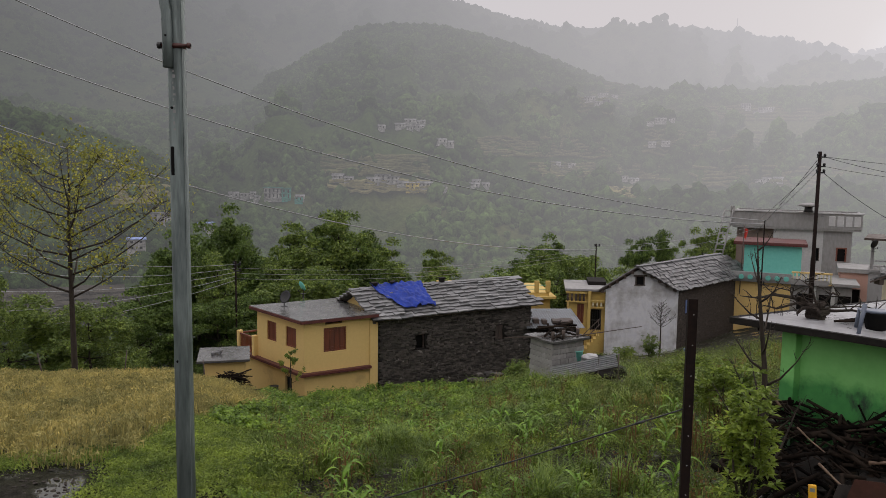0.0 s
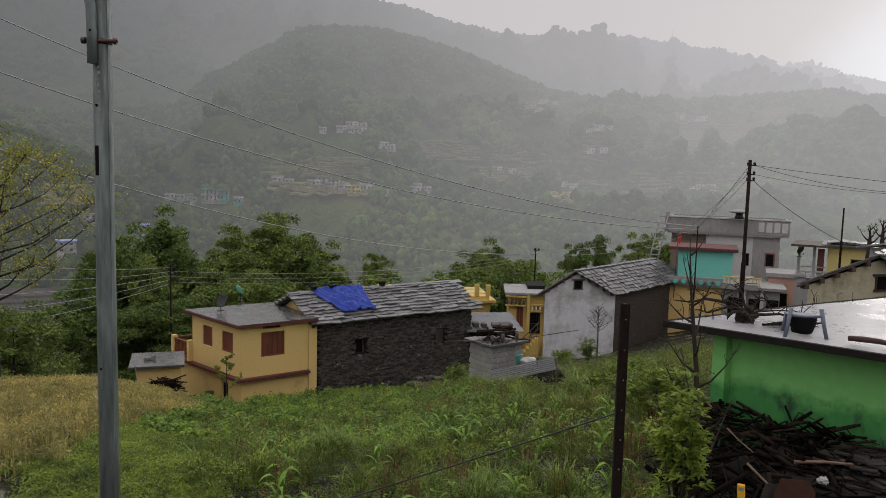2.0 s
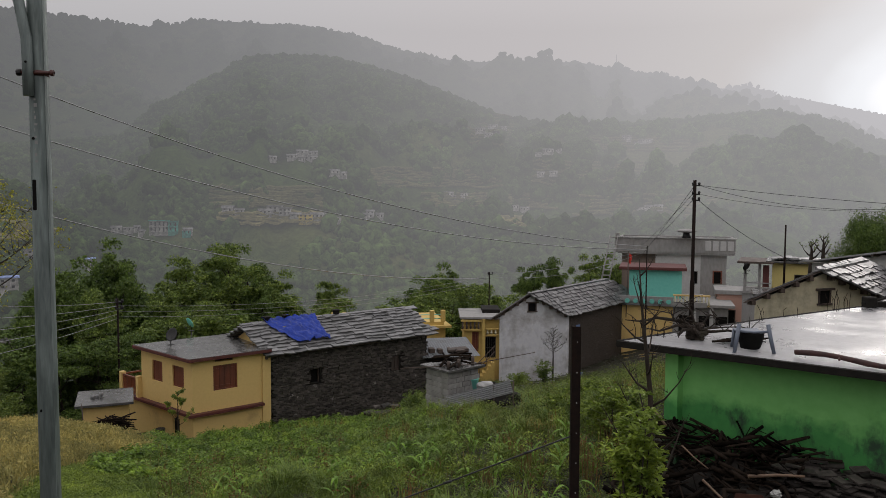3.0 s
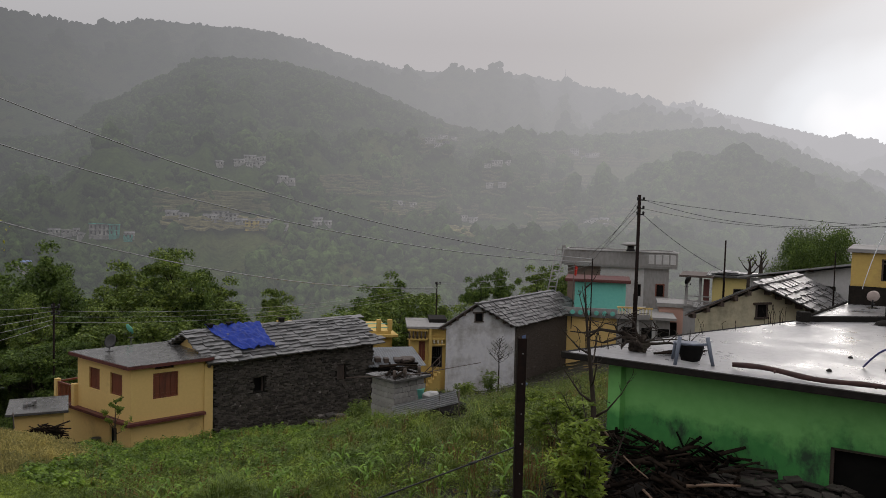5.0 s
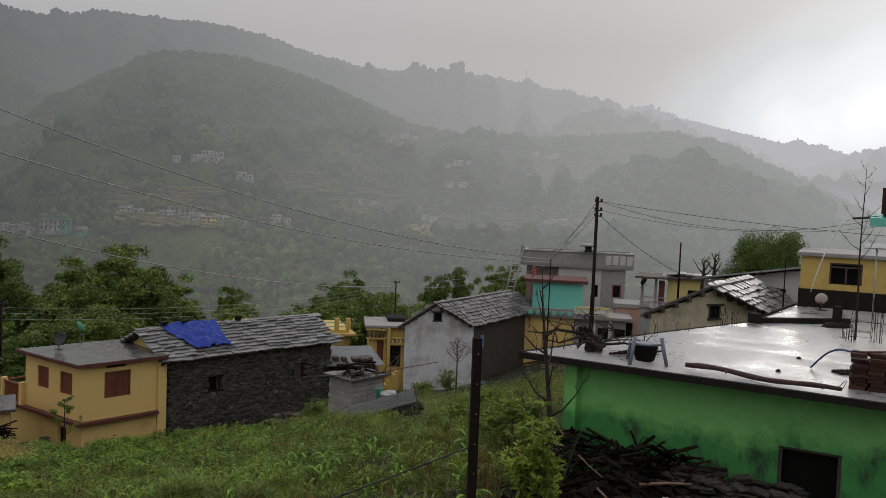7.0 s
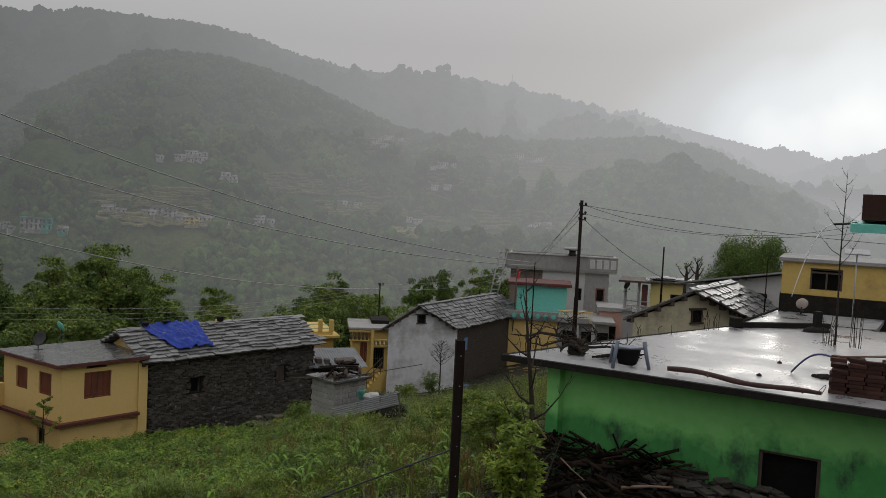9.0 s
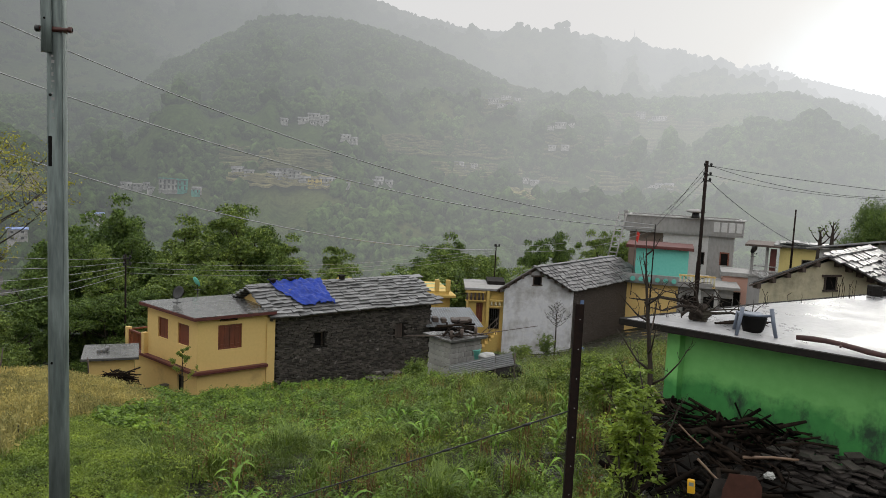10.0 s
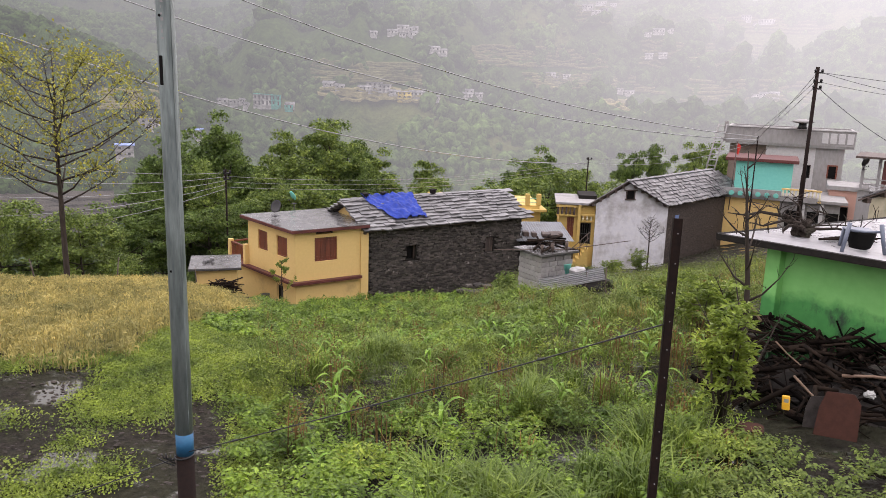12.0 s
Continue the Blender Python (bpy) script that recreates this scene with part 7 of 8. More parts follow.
def far_house(az, el, w, h, d, wall, roof, storeys=1, windows=3, place=None, flat=True):
    """A low hill house: rooms behind, an open veranda with posts along the front, and a flat or pitched roof."""
    w, h, d = w * .80, h * (.60 if storeys > 1 else .46), d * .8
    p = on_hill(place or main_place, az, el)
    toward = p.xy.normalized() * (w * .5)
    t = thing("far_house", pose(p.x - toward.x, p.y - toward.y, p.z, 0, 0, -az + ((az * 7) % 30 - 15)), "small hazy village house across the valley", "house", "village houses across the valley")
    part("wall", boxes(((-w / 2, -d / 2, -2.5), (w / 2, d / 2, h))), wall, t)
    if flat:
        part("roof", boxes(((-w / 2 - .3, -d / 2 - 1.2, h), (w / 2 + .3, d / 2 + .3, h + .3))), roof, t)
    else:
        part("roof", gable(bmesh.new(), -w / 2 - .4, w / 2 + .4, -d / 2 - 1.0, d / 2 + .6, h - .2, h, h + d * .22), roof, t)
    tall = h / storeys
    for s in range(storeys):
        z = tall * s
        part("ledge", boxes(((-w / 2 - .2, -d / 2 - 1.1, z - .2), (w / 2 + .2, -d / 2, z + .05))), wall, t)
        for k in range(windows):
            x = -w / 2 + w * (k + .5) / windows
            part("door" if k % 2 else "window", boxes(((x - .45, -d / 2 - .06, z + (.1 if k % 2 else .75)), (x + .45, -d / 2, z + tall * .78))), FAR_DARK, t)
            part("veranda_post", boxes(((x + w / windows / 2 - .12, -d / 2 - 1.0, z), (x + w / windows / 2 + .12, -d / 2 - .8, z + tall))), wall, t)
    return t


for az, el, w, h, wall, roof, st, fl in VILLAGES:
    far_house(az, el, w, h, 6, wall, roof, st, max(2, int(w / 3)), flat=bool(fl))
# smaller houses and byres scattered round each hamlet
hamlet = random.Random(17)
for az, el, w, h, wall, roof, st, fl in VILLAGES[::2]:
    far_house(az + hamlet.uniform(-.8, .8), el + hamlet.uniform(-.28, .22), hamlet.uniform(4, 9), hamlet.uniform(3, 4.2), 5, FAR_WALL if hamlet.random() < .7 else FAR_ROOF, FAR_ROOF, 1, 2, flat=hamlet.random() < .5)


def valley_house(az, el, w, h, wall, roof, storeys, label):
    p = on_hill(left_place, az, el)
    t = thing("valley_house", pose(p.x, p.y, p.z, 0, 0, -az), label, "house", "houses on the valley floor")
    part("wall", boxes(((-w / 2, 0, -3), (w / 2, 6, h))), wall, t)
    part("roof", boxes(((-w / 2 - .4, -.8, h), (w / 2 + .4, 6.4, h + .35))), roof, t)
    for s in range(storeys):
        for k in range(max(2, int(w / 2.6))):
            n = max(2, int(w / 2.6))
            x = -w / 2 + w * (k + .5) / n
            part("window", boxes(((x - .5, -.06, h * s / storeys + .8), (x + .5, 0, h * s / storeys + .75 * h / storeys))), FAR_DARK, t)


valley_house(-21.5, -6.2, 7, 4.6, FAR_WALL, FAR_BLUE, 2, "small white and blue two-storey house in the valley")
valley_house(-20.2, -4.4, 15, 4.4, FAR_WALL, FAR_ROOF, 2, "white flat-roofed house behind the trees")
valley_house(-16.9, -5.0, 8, 4.5, FAR_WALL, FAR_BLUE, 1, "white house with a bluish roof behind the trees")


def terraces(az0, az1, el0, el1, steps, place, label, tread=3.5, material=None):
    """Terraced fields: level treads that step up the slope."""
    v, f = [], []
    n = 16
    for k in range(steps):
        e0 = el0 + (el1 - el0) * k / steps
        a0 = az0 + (az1 - az0) * .22 * abs(noise.noise((k * 1.7, az0, 3)))
        a1 = az1 - (az1 - az0) * .22 * abs(noise.noise((k * 1.3, az1, 8)))
        lo = []
        for i in range(n + 1):
            a = a0 + (a1 - a0) * i / n
            p = on_hill(place, a, e0 + .10 * noise.noise((a * .6, k, 2)))
            q = p.xy.normalized()
            lo.append((Vector((p.x - q.x * tread, p.y - q.y * tread, p.z + .5)), Vector((p.x + q.x * 2.5, p.y + q.y * 2.5, p.z + 1.4))))
        c = len(v)
        for a, b in lo:
            v += [a, b, a - Vector((0, 0, 1.2))]
        for i in range(n):
            j = c + 3 * i
            f += [(j, j + 3, j + 4, j + 1), (j + 2, j + 5, j + 3, j)]
    ob = raw_mesh("terraced_field", [tuple(x) for x in v], f, material or FAR_FIELD)
    return tagged(ob, label, "field", "terraced fields", "stuff")


for k, spec in enumerate(TERRACES):
    straw = k in (0, 2, 3)
    terraces(*spec, main_place if spec[1] > -15 else left_place, "pale terraced fields on the far slope", 7.0 if straw else 3.5, FAR_STRAW if straw else FAR_FIELD)
terraces(*RIVER_FIELDS, left_place, "bare grey-brown river fields in long steps", 8.0, FAR_EARTH)


# ---- on and around the green house ----
def roof_at(x, y, turn=0.0):
    return pose(x, y, 2.50, 0, 0, turn)


def upturned_chair():
    c = thing("plastic_chair", roof_at(6.66, 11.75, -13), "blue-grey plastic chair lying upside down on the wet roof", "chair", "")
    shell = bmesh.new()
    rows = []
    for k in range(8):
        q = k / 7
        half = .205 - .05 * (1 - q) ** 2
        rows.append([shell.verts.new((-half + 2 * half * i / 8, .16 - .16 * math.sin(math.pi * i / 8) - .04 * q, .045 + .27 * q)) for i in range(9)])
    for p, q in zip(rows, rows[1:]):
        for i in range(8):
            f = shell.faces.new((p[i], p[i + 1], q[i + 1], q[i]))
            f.smooth = True
    b = part("backrest", shell, BLACK, c, "dark curved backrest turned downwards")
    b.modifiers.new("thickness", "SOLIDIFY").thickness = .02
    part("seat", boxes(((-.2, .14, .28), (.2, .52, .315)), bevel=.012), PLASTIC, c)
    for s in (-1, 1):
        part("leg", tube(bmesh.new(), ((s * .31, -.05, 0), (s * .27, -.01, .2), (s * .225, .02, .46)), (.030, .033, .036), 8), PLASTIC, c)
        part("leg", tube(bmesh.new(), ((s * .20, .5, 0), (s * .19, .48, .15), (s * .185, .46, .28)), (.034, .03, .026), 8), PLASTIC, c)
    part("stretcher", tube(bmesh.new(), ((-.25, .01, .345), (0, .02, .325), (.25, .01, .345)), .022, 8), PLASTIC, c)
    return c


upturned_chair()


def roof_log():
    t = thing("log", roof_at(0, 0), "long crooked red-brown log lying across the wet roof", "log")
    a, b = Vector((7.16, 11.36, .07)), Vector((8.55, 9.56, .07))
    pts = [a.lerp(b, q) + Vector((.05 * math.sin(q * 7), .05 * math.sin(q * 5 + 1), .02 * math.sin(q * 9))) for q in np.linspace(0, 1, 12)]
    part("trunk", tube(bmesh.new(), pts, [.040, .046, .041, .039, .042, .045, .038, .040, .036, .041, .035, .030], 10), RED_BARK, t)
    for q in (.28, .55, .9):
        c = a.lerp(b, q)
        part("knot", tube(bmesh.new(), (c, c + Vector((-.04, -.05, -.01))), (.022, .016), 6), RED_BARK, t)
    w = part("loose_bark", bmesh.new(), IRON, t, "thin bent wire at the log's end")
    bm = bmesh.new()
    tube(bm, [b + Vector((.05 + .09 * math.sin(q), .06 * q * .3, .12 * math.sin(q * .9))) for q in np.linspace(0, 3.2, 12)], .005, 5)
    bm.to_mesh(w.data)
    bm.free()


roof_log()


def brick_stack():
    t = thing("brick_stack", roof_at(8.98, 9.86, -43), "rough stack of wet red bricks on the roof", "bricks")
    bm = bmesh.new()
    box(bm, (-.112, -.054, -.029), (.112, .054, .029), .004)
    me = bpy.data.meshes.new("brick")
    bm.to_mesh(me)
    bm.free()
    me.materials.append(BRICK)
    for row in range(9):
        for i in range(5):
            for j in range(4):
                if row == 8 and random.random() < .5 or row >= 6 and i == 0 and random.random() < .5:
                    continue
                ob = new("brick", me)
                ob.parent = t
                ob.matrix_basis = pose(.12 + .235 * i + random.uniform(-.012, .012) + (.03 if row % 2 else 0), .06 + .118 * j + random.uniform(-.012, .012), .030 + .0615 * row, 0, 0, random.uniform(-5, 5) + (random.uniform(-30, 30) if row == 8 else 0))
    for k in range(3):
        part("lath", stick(bmesh.new(), (.1 + .2 * k, .1, .57 + .02 * k), (.9 + .1 * k, .5, .60 + .04 * k), .012, .02), PALE_WOOD, t)
    return t


brick_stack()
hose = thing("blue_pipe", roof_at(0, 0), "bent blue plastic pipe arching from the roof to the bricks", "pipe")
part("hose", tube(bmesh.new(), [Vector((9.50, 11.30, .02)).lerp(Vector((9.35, 10.2, .48)), q) + Vector((.0, 0, .16 * math.sin(math.pi * q))) for q in np.linspace(0, 1, 12)], .017, 8), surface("blue_pipe_plastic", (.02, .03, .12), (.03, .04, .17), None, .4), hose)


def root_stump():
    t = thing("uprooted_stump", roof_at(6.28, 12.95), "uprooted tree stump with tangled bare branches on the roof", "stump")
    bm = bmesh.new()
    bmesh.ops.create_icosphere(bm, subdivisions=4, radius=.12)
    for v in bm.verts:
        v.co = Vector((v.co.x * 1.2, v.co.y, v.co.z * 1.2)) * (1 + .9 * noise.noise(v.co * 14) + .4 * noise.noise(v.co * 40)) + Vector((0, 0, .13))
    part("root_ball", bm, BARK, t)
    rnd = random.Random(5)
    # crooked limbs: reach along the roof edge, height of the end, thickness
    for k, (dx, dy, dz, r) in enumerate(((-1.2, .35, .30, .034), (-.8, .2, .12, .03), (-.55, -.1, .42, .03), (-.2, .1, .58, .02), (.35, -.1, .45, .016), (.85, -.35, .22, .016), (.9, -.5, .06, .028), (-.5, -.2, .05, .03), (-1.0, .3, .5, .012))):
        e = Vector((dx, dy, dz))
        pts = [Vector((0, 0, .14)).lerp(e, q) + Vector((rnd.uniform(-.09, .09), rnd.uniform(-.09, .09), .08 * math.sin(math.pi * q) + rnd.uniform(-.05, .08))) * (1 if q else 0) for q in (0, .25, .5, .75, 1)]
        limb = part("branch", tube(bmesh.new(), pts, (r * 1.3, r, r * .8, r * .55, r * .25), 6), BARK, t)
        for j in range(7):
            i = rnd.choice((1, 2, 3))
            q = pts[i].lerp(pts[i + 1], rnd.uniform(0, 1))
            e2 = q + Vector((rnd.uniform(-.35, .35), rnd.uniform(-.2, .2), rnd.uniform(-.06, .32)))
            part("twig", tube(bmesh.new(), (q, q.lerp(e2, .5) + Vector((rnd.uniform(-.05, .05), 0, .03)), e2), (.010, .007, .003), 5), BARK, limb)
    for k in range(5):
        part("plank", stick(bmesh.new(), (.1 + .12 * k, -.35 + .06 * k, .03), (.75 + .12 * k, -.6 + .1 * k, .04), .022, .03), FIREWOOD, t)


root_stump()


def roof_edge_beam():
    b = thing("roof_beam", pose(11.95, 16.42, 2.5, 0, 0, -3), "dark wet cement upstand along the roof edge with a stub column", "beam")
    part("upstand", boxes(((0, -.07, 0), (2.75, .07, .13)), bevel=.015), MORTAR, b)
    part("end_block", boxes(((0.02, -.14, 0), (.26, .12, .24)), bevel=.02), MORTAR, b)
    part("column_stub", boxes(((1.9, -.62, 0), (2.06, -.46, .5)), bevel=.012), MORTAR, b)
    bm = bmesh.new()
    bmesh.ops.create_icosphere(bm, subdivisions=2, radius=.3)
    for v in bm.verts:
        v.co = Vector((v.co.x * 1.2, v.co.y * .8, max(v.co.z, 0) * .45)) + Vector((1.98, -.54, 0))
    part("mortar_heap", bm, MORTAR, b)


roof_edge_beam()


def rebar(x, y, n, h, seed):
    t = thing("rebar_cluster", roof_at(x, y), "rusty reinforcement rods standing out of the roof", "rods", "reinforcement rods")
    rnd = random.Random(seed)
    for k in range(n):
        a = Vector((rnd.uniform(-.12, .12), rnd.uniform(-.12, .12), -.02))
        part("rod", tube(bmesh.new(), (a, a + Vector((rnd.uniform(-.03, .03), 0, h * .5)), a + Vector((rnd.uniform(-.1, .1), rnd.uniform(-.05, .05), h * rnd.uniform(.6, 1)))), .0055, 5), RUST, t)


for k, (x, y, n, h) in enumerate(((5.2, 12.9, 5, .45), (5.7, 13.3, 4, .4), (8.5, 14.8, 3, .35), (10.9, 15.9, 6, .5), (11.2, 16.0, 4, .45), (12.6, 13.9, 6, .75), (13.0, 13.6, 8, 1.1), (12.8, 14.2, 5, .6), (9.4, 15.2, 2, .3))):
    rebar(x, y, n, h, k)
grit = thing("gravel_patch", roof_at(9.9, 10.9), "small patch of wet gravel left on the roof", "gravel", kind="stuff")
bm = bmesh.new()
for k in range(90):
    a = random.uniform(0, math.tau)
    q = random.random()
    bmesh.ops.create_cube(bm, size=random.uniform(.02, .05), matrix=pose(math.cos(a) * .32 * q, math.sin(a) * .16 * q, .015, random.uniform(0, 90), random.uniform(0, 90), 0))
part("grit", bm, MORTAR, grit)
for k, (x, y) in enumerate(((11.6, 10.9), (9.9, 12.1), (8.7, 11.1))):
    s = thing("loose_stone", roof_at(x, y), "small dark stone lying on the wet roof", "stone", "loose stones on the roof")
    bm = bmesh.new()
    bmesh.ops.create_icosphere(bm, subdivisions=1, radius=.05)
    part("pebble", bm, MORTAR, s)

# the neighbour's lower roof beyond the beam
n_house = thing("low_roofed_house", pose(0, 0, 0), "low house with a plain rain-wet cement roof", "house")
part("roof_slab", prism(bmesh.new(), ((12.5, 17.05), (16.5, 16.6), (19.2, 19.0), (16.4, 20.3)), 2.32, 2.44), WET_ROOF, n_house)
part("wall", prism(bmesh.new(), ((12.9, 17.25), (16.3, 16.9), (18.8, 19.0), (16.4, 20.0)), -1.0, 2.32), GREY_RENDER, n_house)
part("pipe_rail", tube(bmesh.new(), ((12.5, 17.1, 2.46), (16.2, 20.1, 2.50)), .03, 8), MORTAR, n_house)


def firewood_heap():
    t = thing("firewood_heap", GF, "tangled heap of wet dark branches against the green wall", "firewood")
    rnd = random.Random(9)
    # added black core: its colour gives the dark gaps between the branches
    mound = bmesh.new()
    bmesh.ops.create_icosphere(mound, subdivisions=4, radius=1)
    for v in mound.verts:
        c = v.co.copy()
        v.co = Vector((1.95 + c.x * 1.35, -.75 + c.y * 1.15, -.02 + max(c.z, -.4) * (.78 + .2 * c.y))) + c * .35 * noise.noise(c * 4)
        v.co.y = min(v.co.y, .26)
    part("dark_core", mound, MORTAR, t, "black core mound showing dark between the branches")
    for k in range(290):
        u = rnd.uniform(.6, 3.2)
        q = rnd.random()
        vv = -1.9 + 2.1 * q
        z = .42 + .62 * q + rnd.uniform(-.06, .2)
        az = rnd.gauss(-.1, 1.2)
        ln = rnd.uniform(.35, .85)
        d = Vector((math.cos(az), math.sin(az) * .8, rnd.uniform(-.35, .5))) * ln
        c = Vector((u, vv, z))
        a, b = c - d * .6, c + d * .6
        a.y, b.y = min(a.y, .24), min(b.y, .24)
        a.z, b.z = max(a.z, .3), max(b.z, .3)
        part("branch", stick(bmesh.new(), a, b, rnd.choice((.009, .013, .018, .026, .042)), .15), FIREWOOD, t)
    for a, b, r in (((2.5, -1.2, .96), (3.2, -.9, 1.02), .03), ((1.4, -.8, 1.1), (1.9, -1.1, .92), .014), ((2.0, -1.7, .95), (2.5, -1.9, .7), .02), ((1.0, -.4, 1.25), (.6, -.1, 1.55), .02)):
        part("pale_branch", stick(bmesh.new(), a, b, r, .03), PALE_WOOD, t, "pale freshly split branch")
    part("old_stump", tube(bmesh.new(), ((.85, -1.9, .2), (.95, -1.85, .7), (1.25, -1.6, 1.15)), (.09, .08, .06), 9), BARK, t)
    return t


firewood_heap()


def slate_pile():
    t = thing("slate_pile", GF, "stack of dark flat stones leaning under the green wall", "stones")
    meshes = slate_meshes(.24, .17, .026, 6, DARK_SLATE)
    for row in range(24):
        z = .18 + .037 * row
        top = 1.12
        u = 2.3 + .028 * row
        while u < 5.6 - .039 * row:
            if z < top - .09 * max(0, u - 3.6):
                for vv in (-1.45, -1.0):
                    ob = new("flat_stone", random.choice(meshes))
                    ob.parent = t
                    ob.matrix_basis = pose(u + random.uniform(-.08, .08), vv + .035 * row + random.uniform(-.08, .08), z, random.uniform(-9, 9), random.uniform(-9, 9), random.uniform(-40, 40))
            u += random.uniform(.21, .32)
    # added dark filler block, so the gaps between the stones come out black
    part("core_block", boxes(((2.3, -1.3, -.2), (5.4, .2, .72)), bevel=.08), MORTAR, t)
    return t


slate_pile()


def rag(name, m, label, category, material, sx, sy, sz, seed):
    t = thing(name, m, label, category)
    bm = bmesh.new()
    bmesh.ops.create_icosphere(bm, subdivisions=3, radius=1)
    for v in bm.verts:
        v.co = Vector((v.co.x * sx, v.co.y * sy, max(v.co.z, -.5) * sz)) * (1 + .45 * noise.noise(v.co * 2.6 + Vector((seed, 0, 0))))
    part("folds", bm, material, t)


WHITE_PLASTIC = surface("white_polythene", (.24, .24, .225), (.36, .36, .34), (.2, .19, .17), .5, fine=10, bump=.3)
rag("plastic_bag", GF @ pose(3.0, -1.75, .98), "crumpled off-white plastic bag on the stone pile", "bag", WHITE_PLASTIC, .07, .05, .06, 1)
rag("plastic_sheet", GF @ pose(5.35, -1.0, .72), "crumpled white polythene sheet beside the wall", "sheet", WHITE_PLASTIC, .26, .2, .2, 4)
packet = thing("yellow_packet", Matrix.Translation(bearing(26.25, 10.75, .78)) @ pose(0, 0, 0, 0, 0, -28), "small bright yellow plastic packet hanging by the woodpile", "packet")
bm = boxes(((-.05, -.02, 0), (.05, .02, .2)), bevel=.012)
for v in bm.verts:
    v.co.x += .012 * math.sin(v.co.z * 30)
part("pouch", bm, surface("yellow_pack", (.75, .38, .02), (.85, .48, .04), None, .35, fine=20, bump=.1), packet)
part("pouch_label", boxes(((-.03, -.0235, .11), (.03, -.0205, .16))), WHITE_PLASTIC, packet)


def board(name, az, r, z, w, h, turn, tilt, label, material):
    b = thing(name, Matrix.Translation(bearing(az, r, z)) @ pose(0, 0, 0, tilt, 0, turn), label, "board")
    bm = bmesh.new()
    prism(bm, ((-w / 2, 0), (w / 2, .02), (w / 2 * .95, h * .8), (w * .3, h), (-w * .32, h * .96), (-w / 2 * .9, h * .6)), 0, .02)
    o = part("panel", bm, material, b)
    o.matrix_basis = pose(0, 0, 0, 90, 0, 0)


board("rusty_sheet", 29.6, 10.75, .52, .52, .62, -30, -12, "rusty red-brown metal sheet leaning on the woodpile", surface("red_brown_rusted_sheet", (.04, .017, .012), (.07, .03, .021), (.045, .024, .02), .8, fine=10, coarse=3, bump=.2, spec=.15))
board("grey_sheet", 28.5, 10.95, .52, .40, .45, -22, -14, "grey cement sheet leaning behind the rusty sheet", DARK_SLATE)
board("red_tile", 24.1, 10.4, .5, .36, .16, -20, -55, "broken red clay tile lying on the soil", BRICK)
board("red_tile", 22.8, 10.2, .46, .26, .14, 10, -60, "broken red clay tile lying on the soil", BRICK)

low = spots(230, 20.5, 40, 6.3, 10.4, lambda x, y, a, q: not built(x, y) and noise.noise((x * 1.1, y * 1.1, 80.0)) < .2)
v, f = compound_plants(low, np.full(len(low), .85), 9)
tagged(raw_mesh("potato_plants", v, f, LEAF_TREE), "low broad-leaved green plants below the woodpile", "crop", kind="stuff")

# brick upper storey of the next house, with a turquoise soffit
corner = thing("brick_house", pose(11.02, 11.62, 4.93, 0, 0, -45), "corner of a red brick upper storey on a turquoise soffit", "house")
part("brick_wall", boxes(((0, 0, .26), (3, 2, .72))), BRICK, corner)
part("soffit", gable(bmesh.new(), -.16, 3, -.2, 2.2, .03, .18, .25), TURQUOISE, corner, "turquoise painted soffit")
part("support_wall", boxes(((1.4, .4, -2.6), (3, 2.0, .03))), GREY_RENDER, corner)
spout = part("spout", tube(bmesh.new(), ((-.05, .2, .2), (-.45, .2, .16)), .02, 8), IRON, corner, "drain spout")


# ---- small things round the houses ----
pole = thing("bamboo_pole", pose(0, 0, 0), "long thin pole laid from the outhouse roof to the sapling", "pole")
part("cane", tube(bmesh.new(), ((2.3, 28.2, -1.30), (4.8, 28.2, -1.22), (7.5, 29.0, -.98)), (.022, .02, .016), 6), DARK_WOOD, pole)

p = bearing(4.2, 35.5)
heap = thing("stone_heap", pose(p.x, p.y, ground_z(p.x, p.y)), "low heap of dark fallen stones by the stone wall", "stones")
rnd = random.Random(3)
for k in range(26):
    bm = bmesh.new()
    bmesh.ops.create_icosphere(bm, subdivisions=1, radius=rnd.uniform(.1, .24))
    for v in bm.verts:
        v.co = Vector((v.co.x * 1.4, v.co.y, v.co.z * .6)) * rnd.uniform(.8, 1.2)
    q = rnd.random()
    bmesh.ops.translate(bm, verts=bm.verts, vec=(rnd.uniform(-1.2, 1.4), rnd.uniform(-.5, .5), .12 + .4 * q))
    part("stone", bm, STONE, heap)

mast_at = far_place(19.9, 1.0)
mast = thing("radio_mast", Matrix.Translation(mast_at), "thin lattice radio mast on the far ridge", "mast")
part("mast_shaft", tube(bmesh.new(), ((0, 0, -3), (0, 0, 40)), (1.0, .6), 5), FAR_ROOF, mast)

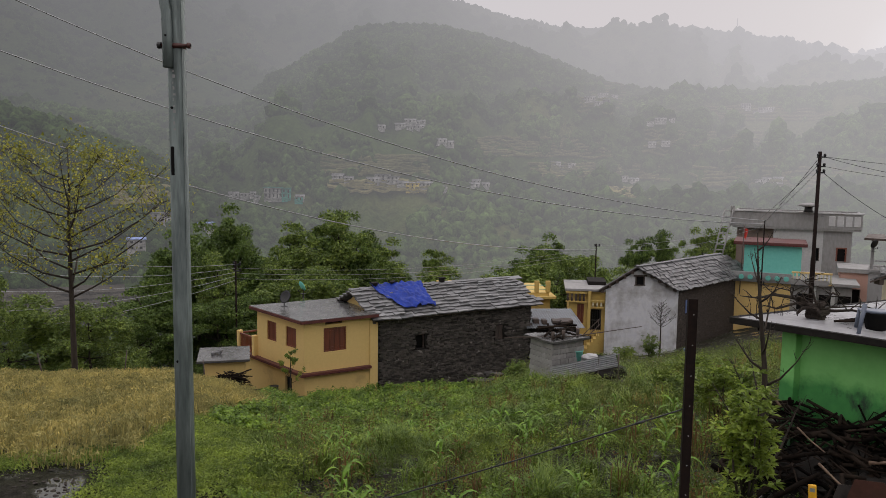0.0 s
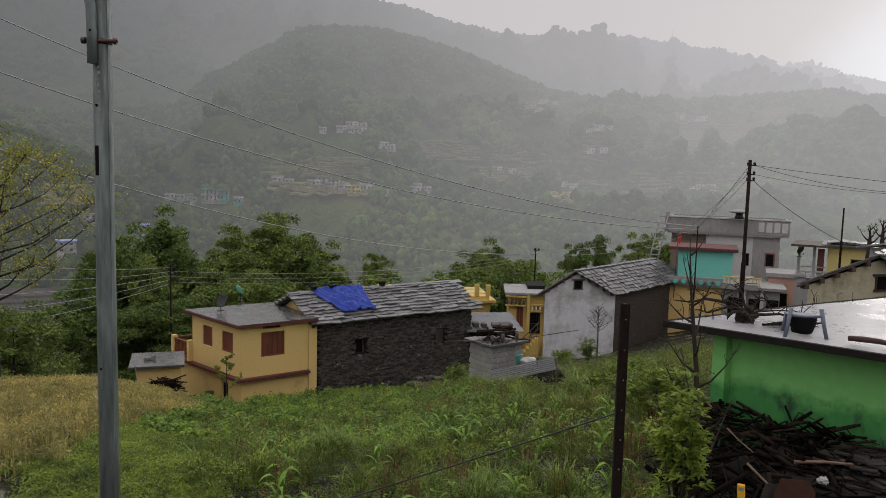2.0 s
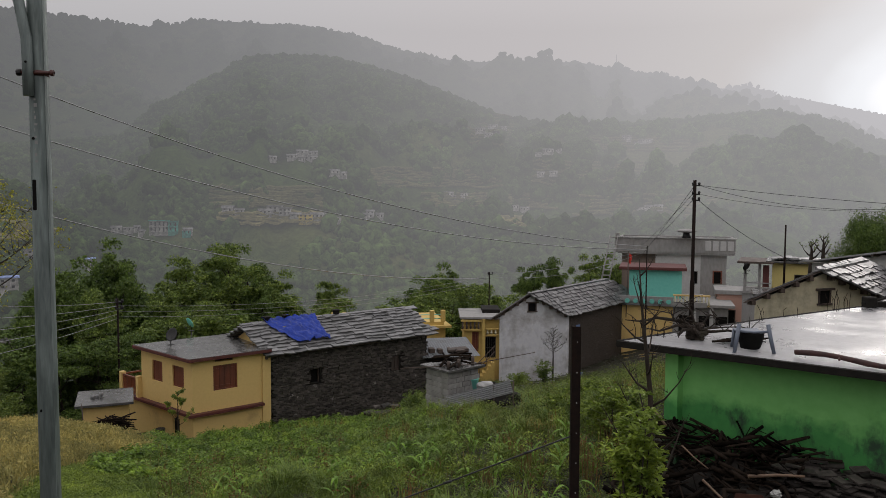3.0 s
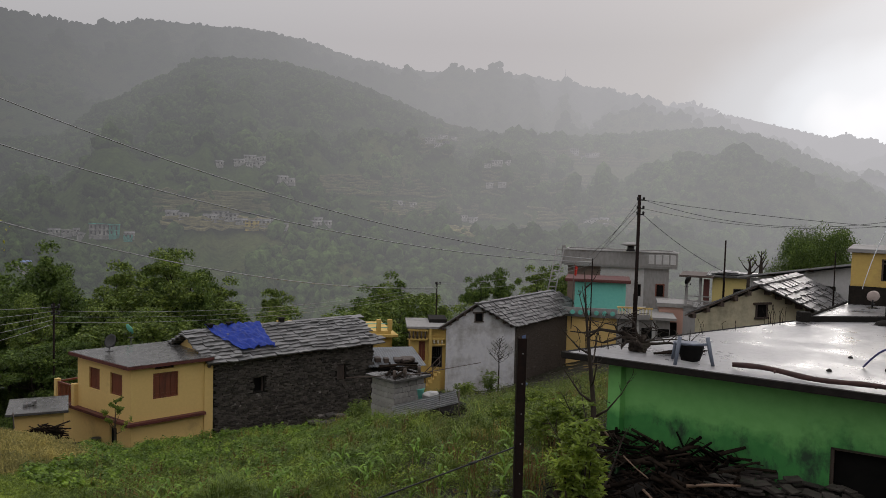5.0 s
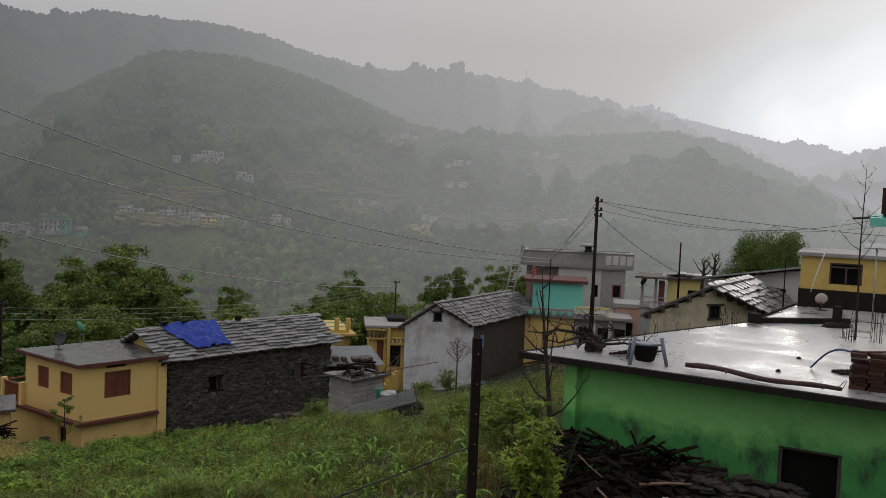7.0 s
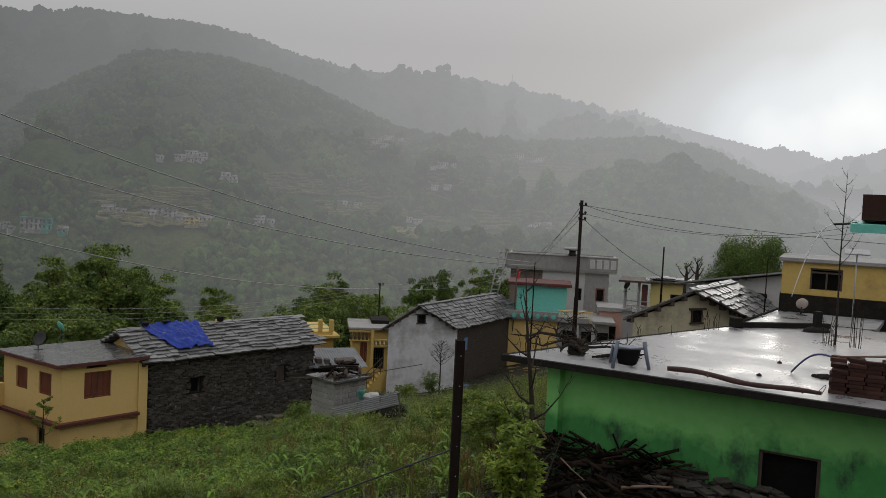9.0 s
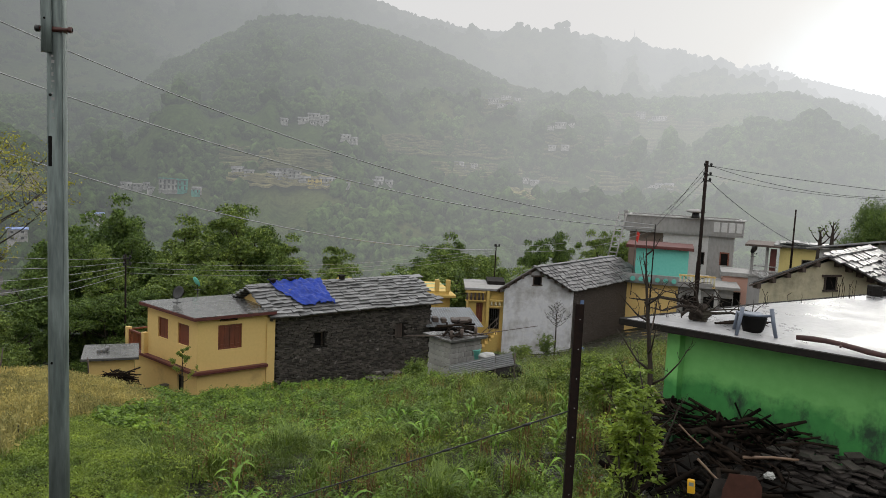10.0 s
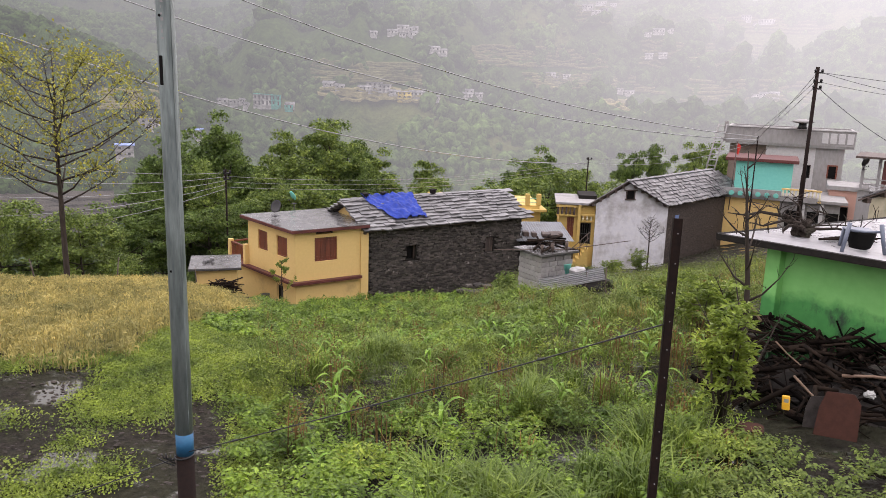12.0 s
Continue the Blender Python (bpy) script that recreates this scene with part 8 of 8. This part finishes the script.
d = dish(H1 @ pose(-1.2, 6.3, 3.5, 0, 0, 100), .26, TURQUOISE, "small green satellite dish behind the slate roof", "satellite dishes")
part("mount_post", tube(bmesh.new(), ((0, -.05, -4.5), (0, -.05, 0)), .03, 6), IRON, d)
drum = thing("oil_drum", H1 @ pose(-4.35, 1.9, -.45), "small black drum standing by the yellow wall", "drum")
part("drum_body", tube(bmesh.new(), ((0, 0, -.2), (0, 0, .2), (0, 0, .22), (0, 0, .55)), (.2, .2, .215, .2), 14), IRON, drum)
part("drum_rim", tube(bmesh.new(), ((0, 0, .53), (0, 0, .57)), .213, 14), IRON, drum)
for k, (az, r) in enumerate(((-22.6, 28.5), (-18.9, 28), (-17.2, 29), (-27.5, 28.2))):
    p = bearing(az, r)
    st = thing("field_stake", pose(p.x, p.y, ground_z(p.x, p.y), 4 * (k - 1), 6 - 4 * k, 0), "thin wooden stake at the edge of the wheat", "stake", "field stakes")
    part("stake", tube(bmesh.new(), ((0, 0, -.2), (0, 0, 1.05)), (.03, .02), 6), DARK_WOOD, st)
pot = thing("flower_pot", pose(14.0, 43.9, -5.6), "small blue plastic pot by the white wall", "pot")
part("pot_body", tube(bmesh.new(), ((0, 0, -.3), (0, 0, .2), (0, 0, .3)), (.16, .2, .22), 12), surface("blue_pot", (.03, .06, .2), (.05, .09, .28), None, .5), pot)

# solar lamp and painted gate beside the ochre house
solar = thing("solar_panel", pose(16.35, 17.3, 2.28, 0, 0, -40), "small tilted solar panel on a pole", "solar panel")
part("pole", tube(bmesh.new(), ((0, 0, 0), (0, 0, 2.1)), .018, 8), TIN, solar)
pn = part("panel", boxes(((-.3, -.2, 0), (.3, .2, .03))), TIN, solar)
pn.matrix_basis = pose(0, 0, 2.12, 18, 0, 0)

# rain water shooting from the drain spout
stream = thing("water_stream", corner.matrix_basis, "thin white stream of rain water falling from the drain spout", "water")
WATER = surface("falling_water", (.75, .76, .78), (.85, .86, .87), None, .15, fine=30, bump=.2, spec=.6)
part("jet", tube(bmesh.new(), [(-.45 - .62 * q, .2, .16 - .05 * q - 1.35 * q * q) for q in np.linspace(0, 1, 16)], [.011 - .006 * abs(q - .3) for q in np.linspace(0, 1, 16)], 6), WATER, stream)
